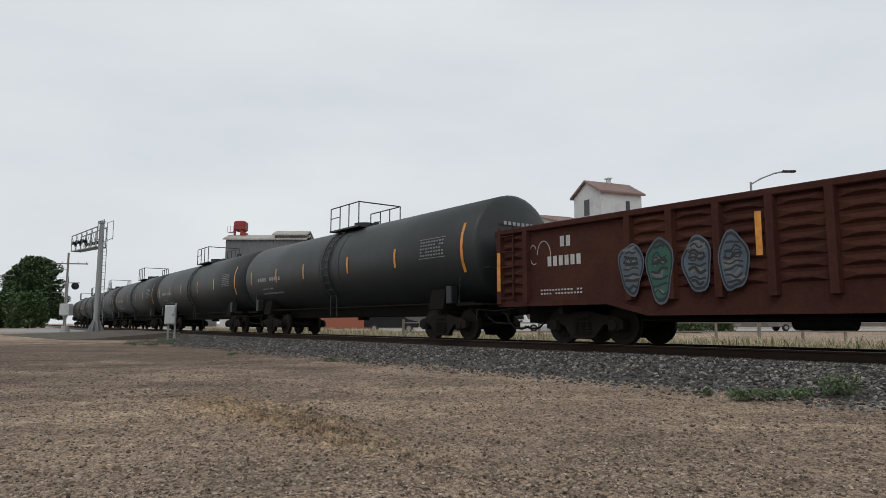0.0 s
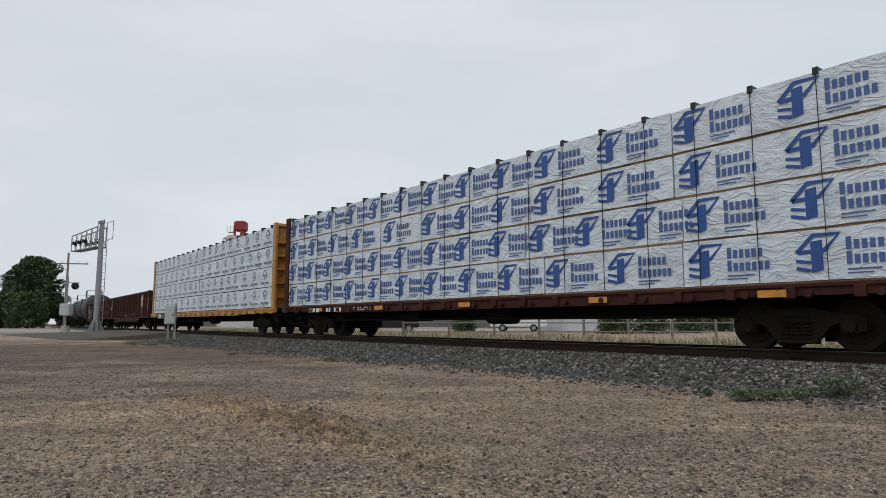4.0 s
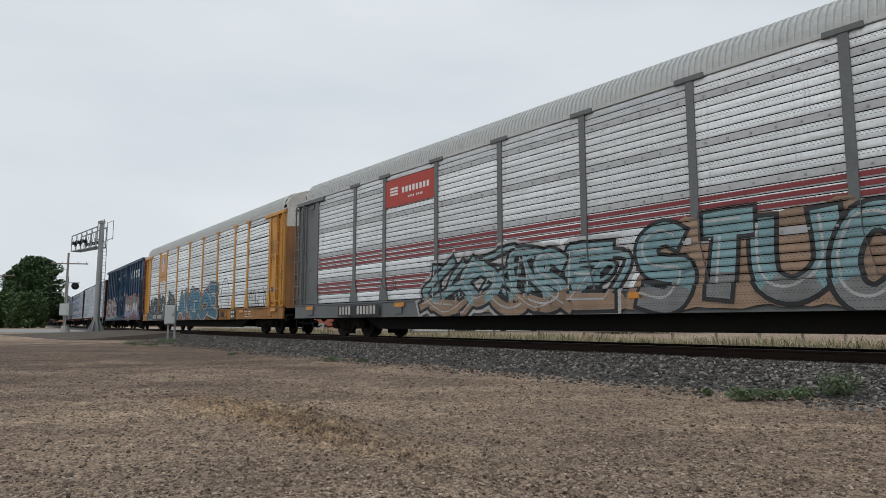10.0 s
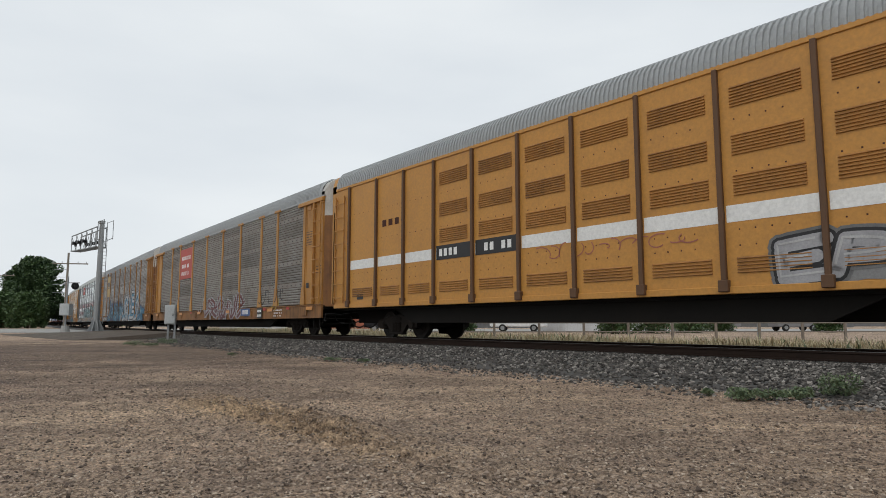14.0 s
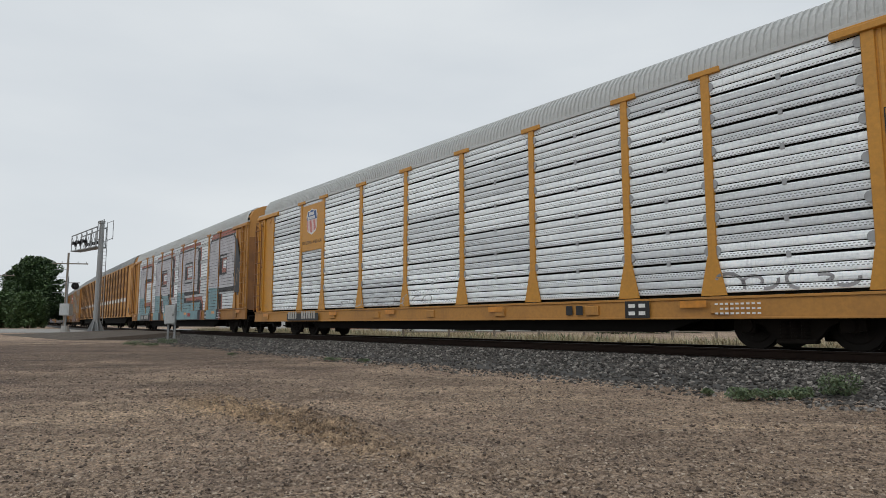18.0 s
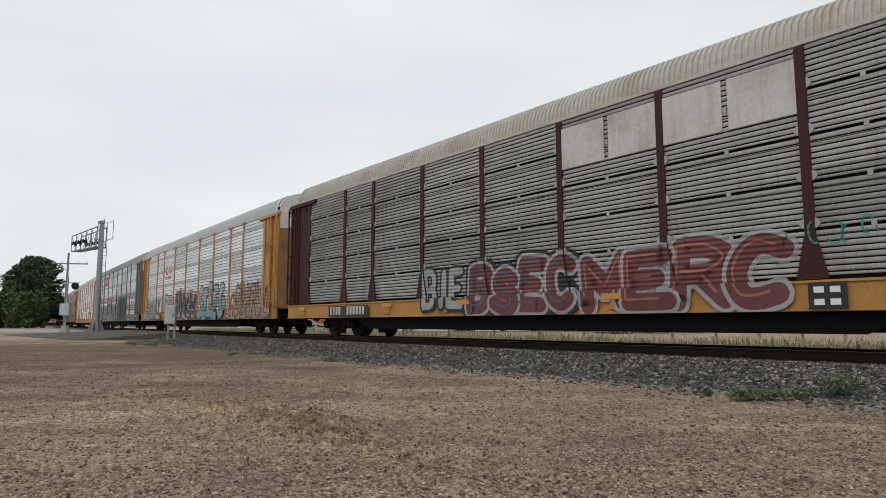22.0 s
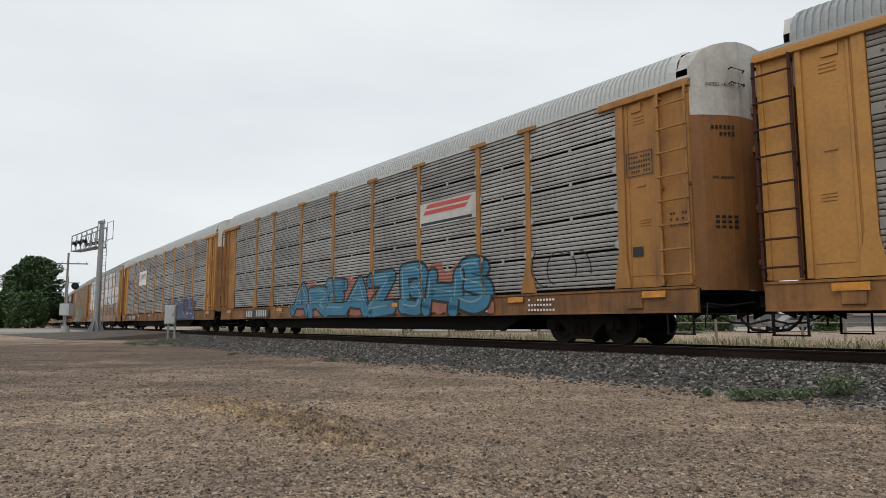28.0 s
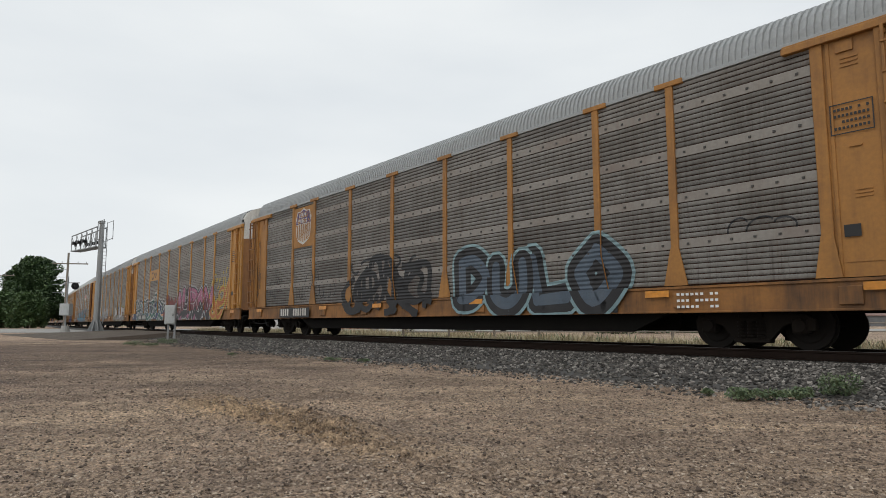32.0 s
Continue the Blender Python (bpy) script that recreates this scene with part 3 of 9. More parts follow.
def build_hose(bm):
    pts = [(-0.1, -0.35, 0.8), (0.1, -0.36, 0.72), (0.2, -0.36, 0.52), (0.38, -0.33, 0.36), (0.58, -0.25, 0.33), (0.76, -0.15, 0.4)]
    sweep(bm, pts, 0.03, 6)
    sweep(bm, [(-0.2, -0.9, 0.75), (0.05, -0.95, 0.6), (0.25, -0.9, 0.5), (0.5, -0.6, 0.47), (0.76, -0.4, 0.55)], 0.022, 6)
    sweep(bm, [(0.1, -1.45, 0.86), (0.2, -0.9, 0.82), (0.45, -0.3, 0.9)], 0.016, 6)
    sweep(bm, [(0.1, -1.45, 0.86), (0.12, -1.5, 0.6), (0.2, -1.5, 0.56)], 0.016, 6)


def add_couplers(parent, x):
    for sx, rz in ((1, 0), (-1, 180)):
        place("coupler", shared("coupler", build_coupler, UNDER), parent, pose(sx * (x - 0.62), 0, 0, 0, 0, rz))
        place("brake_hose", shared("brake_hose", build_hose, RUBBER), parent, pose(sx * (x - 0.62), 0, 0, 0, 0, rz))


def build_ladder(h, w, n):
    def f(bm):
        for x in (0, w):
            box(bm, x - 0.025, x + 0.025, -0.02, 0.03, 0, h, 0.006)
            for z in (0.1, h / 2, h - 0.1):
                box(bm, x - 0.02, x + 0.02, 0.02, 0.12, z - 0.03, z + 0.03)
        for k in range(n):
            z = (k + 0.4) * h / n
            rod(bm, (-0.03, -0.03, z), (w + 0.03, -0.03, z), 0.02, 6)
    return f


def add_ladder(parent, x, y, z, h, w, n, material, m=None, name="ladder"):
    me = shared(f"ladder:{h:.2f}:{w:.2f}:{n}", build_ladder(h, w, n), material)
    return place(name, me, parent, (m or Matrix()) @ pose(x, y, z))


def set_out(root, gap_front, gap_back, half):
    """Notes where a car runs: the couplings' places along the train, in metres."""
    TRAIN.append((root, ((gap_front + gap_back) / 2) * SCALE + 0.5, half))


# ---- flat painted shapes: signs and spray paint ----
def flat(bm, pts, y):
    bm.faces.new([bm.verts.new((x, y, z)) for x, z in pts])


def rect(x0, x1, z0, z1):
    return [(x0, z0), (x1, z0), (x1, z1), (x0, z1)]


def bars(rng, x0, x1, z0, z1, n, lines=1, bold=0.62):
    """Strokes that stand for writing, without letters."""
    out = []
    h = (z1 - z0) / lines
    for k in range(lines):
        step = (x1 - x0) / n
        for i in range(n):
            if rng.random() < 0.1 and n > 5:
                continue
            a = x0 + i * step
            out.append(rect(a + step * 0.16, a + step * 0.8, z0 + k * h + h * (1 - bold) / 2, z0 + k * h + h * (1 + bold) / 2))
    return out


def chars(x, z, h, n):
    """A row of upright bars, one for each character."""
    return [rect(x + i * 0.74 * h, x + i * 0.74 * h + 0.5 * h, z, z + h) for i in range(n)]


def decal(parent, name, polys, material, y, label=""):
    """Flat painted shapes on a side of a thing."""
    if name in ("reflector", "sign_panel", "white_band", "number_board") and len(polys) > 1:
        for p in polys:
            ob = decal(parent, name, [p], material, y, label)
        return ob
    bm = bmesh.new()
    for p in polys:
        flat(bm, p, y)
    me = bpy.data.meshes.new(name)
    bm.to_mesh(me)
    bm.free()
    me.materials.append(material)
    ob = place(name, me, parent, None, label)
    if name in ("data_stencil", "rivet_row", "stencil", "car_number", "owner_mark", "sign_mark", "sign_words", "shield_mark"):
        tagged(ob, label, kind="stuff")
    return ob


def glyph(ch, offset):
    cu = bpy.data.curves.new("glyph", "FONT")
    cu.body, cu.offset, cu.resolution_u = ch, offset, 3
    cu.align_x = "CENTER"
    ob = bpy.data.objects.new("glyph", cu)
    me = ob.to_mesh()
    vs = [tuple(v.co) for v in me.vertices]
    fs = [tuple(p.vertices) for p in me.polygons]
    ob.to_mesh_clear()
    bpy.data.objects.remove(ob)
    bpy.data.curves.remove(cu)
    return vs, fs


GLYPHS = {}


def get_glyph(ch, offset):
    k = (ch, round(offset, 3))
    if k not in GLYPHS:
        GLYPHS[k] = glyph(ch, offset)
    return GLYPHS[k]


def lettering(parent, text, x, z, h, material, y, name="lettering", spread=0.62, offset=0.0, tilt=0.0):
    bm = bmesh.new()
    for i, ch in enumerate(text):
        if ch == " ":
            continue
        vs, fs = get_glyph(ch, offset)
        vv = [bm.verts.new((x + (i + 0.5) * spread * h + a * h, y, z + (b + tilt * a) * h)) for a, b, _ in vs]
        for f in fs:
            try:
                bm.faces.new([vv[j] for j in f])
            except ValueError:
                pass
    me = bpy.data.meshes.new(name)
    bm.to_mesh(me)
    bm.free()
    me.materials.append(material)
    return place(name, me, parent)


def cut_grooves(bm, period, z_off, low, high):
    """Takes the paint out of the grooves between the ribs."""
    zs = [v.co.z for v in bm.verts]
    if not zs or high <= low:
        return
    k0, k1 = max(0, int(math.floor((min(zs) - z_off) / period)) - 1), int(math.ceil((max(zs) - z_off) / period)) + 1
    for k in range(k0, k1 + 1):
        for f in (low, high):
            bmesh.ops.bisect_plane(bm, geom=bm.verts[:] + bm.edges[:] + bm.faces[:], plane_co=(0, 0, z_off + (k + f) * period), plane_no=(0, 0, 1))
    dead = [f for f in bm.faces if f.calc_center_median().z > z_off and low < ((f.calc_center_median().z - z_off) / period) % 1.0 < high]
    bmesh.ops.delete(bm, geom=dead, context="FACES")


def over_posts(bm, y_up, z_sill):
    """Lays the paint over the posts and their splayed feet where it crosses them, and down over the sill."""
    xs = [v.co.x for v in bm.verts]
    if not xs:
        return
    crossed = [x for x in RACK_X[1:-1] if min(xs) - 0.26 < x < max(xs) + 0.26]
    slope = 0.17 / 0.75
    for x in crossed:
        for e in (-1, 1):
            bmesh.ops.bisect_plane(bm, geom=bm.verts[:] + bm.edges[:] + bm.faces[:], plane_co=(x + e * 0.088, 0, 0), plane_no=(1, 0, 0))
            bmesh.ops.bisect_plane(bm, geom=bm.verts[:] + bm.edges[:] + bm.faces[:], plane_co=(x + e * 0.262, 0, z_sill), plane_no=(1, 0, e * slope))
    bmesh.ops.bisect_plane(bm, geom=bm.verts[:] + bm.edges[:] + bm.faces[:], plane_co=(0, 0, z_sill), plane_no=(0, 0, 1))
    dead = []
    for f in bm.faces[:]:
        c = f.calc_center_median()
        if c.z < z_sill:
            up = -0.105
        elif any(abs(c.x - x) < max(0.088, 0.262 - slope * (c.z - z_sill)) for x in crossed):
            up = y_up
        else:
            continue
        bm.faces.new([bm.verts.new((v.co.x, v.co.y + up, v.co.z)) for v in f.verts]).material_index = f.material_index
        dead.append(f)
    bmesh.ops.delete(bm, geom=dead, context="FACES")


def paint_layers(parent, name, layers, ribs=None):
    """One sprayed shape: layers (material, list of (verts, faces), y) from the back to the front, in one mesh."""
    bm = bmesh.new()
    mats = []
    for material, shapes, y in layers:
        if material not in mats:
            mats.append(material)
        for q, (vs, fs) in enumerate(shapes):
            vv = [bm.verts.new((a, y - 0.0003 * (q % 5), b)) for a, b in vs]
            for f in fs:
                try:
                    bm.faces.new([vv[j] for j in f]).material_index = mats.index(material)
                except ValueError:
                    pass
    if ribs:
        bmesh.ops.bisect_plane(bm, geom=bm.verts[:] + bm.edges[:] + bm.faces[:], plane_co=(0, 0, ribs[1] - 0.535), plane_no=(0, 0, 1), clear_inner=True)
        cut_grooves(bm, *ribs)
        over_posts(bm, -0.052, ribs[1])
    me = bpy.data.meshes.new(name)
    bm.to_mesh(me)
    bm.free()
    for material in mats:
        me.materials.append(material)
    return place(name, me, parent)


def spray(parent, layers, ribs=None):
    """Layers of spray paint from the back to the front: (name, material, list of (verts, faces), y)."""
    for nm, material, shapes, y in layers:
        for group in ([[s] for s in shapes] if nm == "spray_scrawl" else [shapes]):
            paint_layers(parent, nm, [(material, group, y)], ribs)


def sprayed(name, col, rib_pitch=0.0):
    """Spray paint: uneven cover and dust; on a rack's ribbed sheet the holes and ribs show through."""
    if name in MATS:
        return MATS[name]
    m, nt, links, b = nodes_of(name)
    v = texco(nt, links)
    big = noise_node(nt, links, v, 1.3, 4, 0.6)
    fine = noise_node(nt, links, v, 26.0, 3, 0.7)
    dull = tuple(0.8 * x + 0.2 * (0.12 + 0.1 * sum(col)) * (0.6 if max(col) < 0.05 else 1.0) for x in col)
    c = ramp(nt, links, big, [(0.35, tuple(x * 0.74 for x in col)), (0.55, col), (0.75, dull)])
    c = mixc(nt, links, 1.0, c, ramp(nt, links, fine, [(0.3, (0.84, 0.84, 0.84)), (0.7, (1.08, 1.08, 1.08))]), "MULTIPLY")
    if rib_pitch:
        hole, sep = hole_mask(nt, links, 1.22)
        c = mixc(nt, links, math_node(nt, links, "MULTIPLY", hole, 0.6 if rib_pitch > 0.12 else 0.2), c, (0.03, 0.03, 0.033))
        rib = math_node(nt, links, "SINE", math_node(nt, links, "MULTIPLY", math_node(nt, links, "SUBTRACT", sep.outputs["Z"], 1.24), 2 * math.pi / rib_pitch))
        rib = math_node(nt, links, "MULTIPLY", rib, math_node(nt, links, "GREATER_THAN", sep.outputs["Z"], 1.22))
        bump(nt, links, b, rib, 0.4, 0.02)
    links.new(c, b.inputs["Base Color"])
    b.inputs["Roughness"].default_value = 0.55
    MATS[name] = m
    return m


HUES = {
    "cobalt": ("cobalt_spray", (0.026, 0.088, 0.264)),
    "olive": ("olive_spray", (0.22, 0.229, 0.044)),
    "cream": ("cream_spray", (0.493, 0.352, 0.176)),
    "white": ("white_spray", (0.453, 0.453, 0.453)),
    "black": ("black_spray", (0.014, 0.014, 0.016)),
    "blue": ("blue_spray", (0.034, 0.186, 0.302)),
    "red": ("red_spray", (0.26, 0.034, 0.027)),
    "orange": ("orange_spray", (0.412, 0.117, 0.034)),
    "pink": ("pink_spray", (0.378, 0.117, 0.206)),
    "teal": ("teal_spray", (0.034, 0.233, 0.213)),
    "yellow": ("yellow_spray", (0.426, 0.302, 0.041)),
    "green": ("green_spray", (0.083, 0.179, 0.062)),
    "purple": ("purple_spray", (0.069, 0.041, 0.151)),
    "peach": ("peach_spray", (0.453, 0.26, 0.137)),
    "paleblue": ("pale_blue_spray", (0.206, 0.316, 0.343)),
    "salmon": ("salmon_spray", (0.343, 0.117, 0.083)),
    "lilac": ("lilac_spray", (0.22, 0.226, 0.357)),
    "grey": ("grey_spray", (0.206, 0.206, 0.206)),
    "silver": ("silver_spray", (0.343, 0.343, 0.357)),
    "lilac_white": ("chalky_lilac_spray", (0.5, 0.49, 0.52)),
    "rouge": ("faded_rouge_spray", (0.165, 0.034, 0.051)),
    "fadedpink": ("faded_pink_spray", (0.275, 0.083, 0.117)),
    "ash": ("ashen_spray", (0.137, 0.137, 0.137)),
    "seafoam": ("seafoam_spray", (0.19, 0.33, 0.36)),
    "dusk": ("dusky_blue_spray", (0.069, 0.096, 0.13)),
    "ocean": ("ocean_blue_spray", (0.034, 0.137, 0.186)),
    "sand": ("sandy_spray", (0.309, 0.206, 0.137)),
    "rust": ("rust_red_spray", (0.226, 0.062, 0.027)),
    "maroon": ("maroon_spray", (0.137, 0.034, 0.034)),
    "pine": ("dark_green_spray", (0.014, 0.089, 0.062)),
    "darkblue": ("deep_blue_spray", (0.018, 0.034, 0.11)),
}
SPRAY = {k: sprayed(n, c) for k, (n, c) in HUES.items()}
FINE_SPRAY = {k: sprayed("finely_ribbed_" + n, c, 0.1025) for k, (n, c) in HUES.items()}
WIDE_SPRAY = {k: sprayed("ribbed_" + n, c, PITCH) for k, (n, c) in HUES.items()}


def hues_on(ribs):
    return SPRAY if not ribs else FINE_SPRAY if ribs[3] == 0 else WIDE_SPRAY




def cloud(x0, x1, z0, z1, rng, n=30):
    """An uneven backing patch of paint with a billowing upper edge, in upright slices."""
    tops, ph = [], [rng.uniform(0, 6.28) for _ in range(3)]
    for i in range(n + 1):
        t = i / n
        e = min(1.0, 5.0 * min(t, 1 - t)) ** 0.5
        b = 0.5 + 0.22 * math.sin(17 * t + ph[0]) + 0.18 * math.sin(31 * t + ph[1]) + 0.1 * math.sin(53 * t + ph[2])
        tops.append(z0 + (z1 - z0) * max(0.15, e * (0.72 + 0.34 * b)))
    vs = []
    for i, t in enumerate(tops):
        x = x0 + (x1 - x0) * i / n
        vs += [(x, z0 + 0.06 * (z1 - z0) * rng.random()), (x, t)]
    return [(vs, [(2 * i, 2 * i + 2, 2 * i + 3, 2 * i + 1) for i in range(n)])]


def stroke(pts, w):
    """A brush stroke of even width through the points."""
    vs, fs = [], []
    for i, (x, z) in enumerate(pts):
        a, b = pts[max(i - 1, 0)], pts[min(i + 1, len(pts) - 1)]
        dx, dz = b[0] - a[0], b[1] - a[1]
        l = math.hypot(dx, dz) or 1.0
        vs += [(x - dz / l * w / 2, z + dx / l * w / 2), (x + dz / l * w / 2, z - dx / l * w / 2)]
    for i in range(len(pts) - 1):
        fs.append((2 * i, 2 * i + 1, 2 * i + 3, 2 * i + 2))
    return vs, fs


def curl(rng, x, z, w, h, n=9):
    """One hooked limb that spells nothing."""
    a0, turn = rng.uniform(0, 6.28), rng.uniform(2.2, 4.6) * rng.choice((-1, 1))
    rx, rz = w * rng.uniform(0.3, 0.5), h * rng.uniform(0.3, 0.48)
    ux_, uz = rng.uniform(-0.25, 0.25) * w, rng.uniform(-0.5, 0.5) * h
    return [(x + rx * math.cos(a0 + turn * k / n) + ux_ * k / n, z + rz * math.sin(a0 + turn * k / n) + uz * (k / n - 0.5)) for k in range(n + 1)]


# skeletons of hand-drawn capitals on a grid of 7 by 9: pairs of digits, a doubled pair is a corner, strokes parted by bars
LETTERS = {"A": "00 38 38 60|13 53", "B": "00 00 08 08 48 56 44 24 44 52 40 00 00", "C": "57 38 17 04 11 30 51", "D": "00 00 08 08 38 64 30 00 00",
           "E": "58 08 08 00 00 60|04 44", "F": "58 08 08 00|04 44", "G": "57 38 17 04 11 30 61 64 64 34", "H": "00 08|60 68|04 64", "I": "30 38",
           "J": "58 52 30 11", "K": "00 08|68 14 14 60", "L": "08 00 00 60", "M": "00 08 08 33 33 68 68 60", "N": "00 08 08 60 60 68",
           "O": "38 05 03 30 63 65 38", "P": "00 08 08 48 66 44 04", "R": "00 08 08 48 66 44 04|34 60", "S": "57 38 17 15 34 53 51 30 01",
           "T": "08 68|38 30", "U": "08 02 30 62 68", "V": "08 08 30 30 68", "W": "08 08 10 10 35 35 50 50 68", "X": "00 68|08 60",
           "Y": "08 34 34 68|34 30", "Z": "08 68 68 00 00 60"}
# bent blades, hooks and arches that spell nothing
FORMS = ("00 07 38 57 50", "08 18 34 10 00", "20 35 48", "04 34 68", "08 36 32 60", "60 34 28", "38 05 03 30 52", "10 17 47 44 14", "00 33 66", "68 52 20 04")


def smooth_path(pts, n=5):
    """A smooth line through points; doubled points make corners."""
    out = []
    for i in range(len(pts) - 1):
        p0, p1, p2, p3 = pts[max(i - 1, 0)], pts[i], pts[i + 1], pts[min(i + 2, len(pts) - 1)]
        if p1 == p2:
            continue
        for k in range(n):
            t = k / n
            a, b, c = t * t * t, t * t, t
            out.append(tuple(0.5 * (2 * p1[j] + (p2[j] - p0[j]) * c + (2 * p0[j] - 5 * p1[j] + 4 * p2[j] - p3[j]) * b + (3 * p1[j] - p0[j] - 3 * p2[j] + p3[j]) * a) for j in (0, 1)))
    out.append(pts[-1])
    return out


def ribbon(pts, ws, grow=0.0, blunt=False):
    """A band along a line, ws wide at each point, widened all round by grow; round ends unless blunt."""
    vs, fs = [], []
    for i, (x, z) in enumerate(pts):
        a, b = pts[max(i - 1, 0)], pts[min(i + 1, len(pts) - 1)]
        dx, dz = b[0] - a[0], b[1] - a[1]
        l = math.hypot(dx, dz) or 1.0
        dx, dz = dx / l, dz / l
        e = grow * (-1 if i == 0 else 1 if i == len(pts) - 1 else 0) if blunt else 0.0
        w = ws[i] / 2 + grow
        vs += [(x + dx * e - dz * w, z + dz * e + dx * w), (x + dx * e + dz * w, z + dz * e - dx * w)]
    shapes = []
    for i in range(len(pts) - 1):
        shapes.append(([vs[2 * i], vs[2 * i + 1], vs[2 * i + 3], vs[2 * i + 2]], [(0, 1, 2, 3)]))
    # discs round off the ends and the corners
    for i in range(len(pts)):
        end = i in (0, len(pts) - 1)
        if end and blunt:
            continue
        if not end:
            a, b, c = pts[i - 1], pts[i], pts[i + 1]
            turn = abs(math.atan2((b[0] - a[0]) * (c[1] - b[1]) - (b[1] - a[1]) * (c[0] - b[0]), (b[0] - a[0]) * (c[0] - b[0]) + (b[1] - a[1]) * (c[1] - b[1])))
            if turn < 0.6:
                continue
        r = ws[i] / 2 + grow
        if r > 0.015:
            shapes.append(([(pts[i][0] + r * math.cos(k * math.pi / 5), pts[i][1] + r * math.sin(k * math.pi / 5)) for k in range(10)], [tuple(range(10))]))
    return shapes


def drawn(code, x0, z0, w, h, thick, rng, wild, point=0.0):
    """The lines and widths of one letter or form in its box."""
    strokes = []
    rot, shear, up = rng.uniform(-wild, wild) * 0.7, rng.uniform(-wild, wild) * 0.9, rng.uniform(-0.4, 0.4) * wild * h
    gw, gh = max(w - thick, 0.1), max(h - thick, 0.2)
    for st in code.split("|"):
        pts, last, moved = [], None, None
        for q in st.split():
            if q != last:
                a, b = int(q[0]) / 6 - 0.5 + rng.uniform(-0.35, 0.35) * wild, int(q[1]) / 8 - 0.5 + rng.uniform(-0.3, 0.3) * wild
                a += shear * b
                moved = (x0 + w / 2 + gw * a - gh * b * math.sin(rot), z0 + h / 2 + up + gh * b + gw * a * math.sin(rot))
            pts.append(moved)
            last = q
        line = smooth_path(pts)
        n = len(line) - 1
        a, b = 1.0 - point * rng.random(), 1.0 - point * rng.random()
        swell = rng.uniform(0.9, 1.2)
        strokes.append((line, [thick * (a + (b - a) * i / n) * (1 + (swell - 1) * math.sin(math.pi * i / n)) for i in range(n + 1)]))
    return strokes


def piece(parent, text, x0, x1, z0, z1, fill, line, glow=None, back=None, seed=1, y=-1.545, ribs=None, wild=0.12, limbs=0, lower=None, shine=None, fat=1.0, blunt=False, middle=None, core=None):
    """A sprayed piece: backing cloud, glow, then letter by letter its outline, fill, lower colours and highlights."""
    rng = random.Random(seed)
    hue = hues_on(ribs)
    w, h = x1 - x0, z1 - z0
    if back:
        paint_layers(parent, "spray_backing", [(hue[back], cloud(x0 - 0.04 * w, x1 + 0.04 * w, z0, z1 + 0.08 * h, rng), y)], ribs)
    boxes = []
    if text:
        step = w / len(text)
        thick = fat * min(0.36 * step, 0.25 * h)
        for i, ch in enumerate(text):
            e = 0.1 * step
            boxes.append(drawn(LETTERS[ch], x0 + i * step - e, z0 + rng.uniform(-0.03, 0.05) * h, step + 2 * e, h * rng.uniform(0.93, 1.05), thick, rng, wild, 0.1))
    for k in range(limbs):
        step = w / limbs
        thick = fat * min(0.34 * step, 0.17 * h)
        code = "|".join(rng.sample(FORMS, 3))
        boxes.append(drawn(code, x0 + (k - 0.3) * step, z0 + rng.uniform(-0.04, 0.06) * h, 1.6 * step, h * rng.uniform(0.85, 1.12), thick, rng, 0.25, 0.85))
    edge = min(0.085, 0.055 * h + 0.012)
    if glow:
        shapes = [s for st in boxes for p, ws in st for s in ribbon(p, ws, edge * 2.0, blunt)]
        paint_layers(parent, "spray_glow", [(hue[glow], shapes, y - 0.004)], ribs)
    for i, st in enumerate(boxes):
        yy = y - 0.006 - 0.0045 * (i % 2)
        layers = [(hue[line], [s for p, ws in st for s in ribbon(p, ws, edge, blunt)], yy),
                  (hue[fill], [s for p, ws in st for s in ribbon(p, ws, 0.0, blunt)], yy - 0.0025)]
        if core:
            layers.append((hue[core], [s for p, ws in st for s in ribbon(p, [0.42 * q for q in ws], 0.0, blunt)], yy - 0.0065))
        for colour, top in ((middle, 0.62), (lower, 0.36)):
            if not colour:
                continue
            low = []
            for p, ws in st:
                cut = z0 + top * h + 0.05 * h * math.sin(3.0 * p[0][0])
                run, rw = [], []
                for q, wq in zip(p, ws):
                    if q[1] < cut:
                        run.append(q)
                        rw.append(wq * 0.97)
                    elif len(run) > 1:
                        low += ribbon(run, rw, 0.0, True)
                        run, rw = [], []
                    else:
                        run, rw = [], []
                if len(run) > 1:
                    low += ribbon(run, rw, 0.0, True)
            layers.append((hue[colour], low, yy - (0.0042 if colour is middle else 0.006)))
        if shine:
            layers.append((hue[shine], [s for p, ws in st for s in ribbon([(a - 0.22 * ws[0], b + 0.16 * ws[0]) for a, b in p[1:-1]], [min(0.05, 0.16 * q) for q in ws[1:-1]], 0.0, True)], yy - 0.008))
        paint_layers(parent, "spray_letter", layers, ribs)


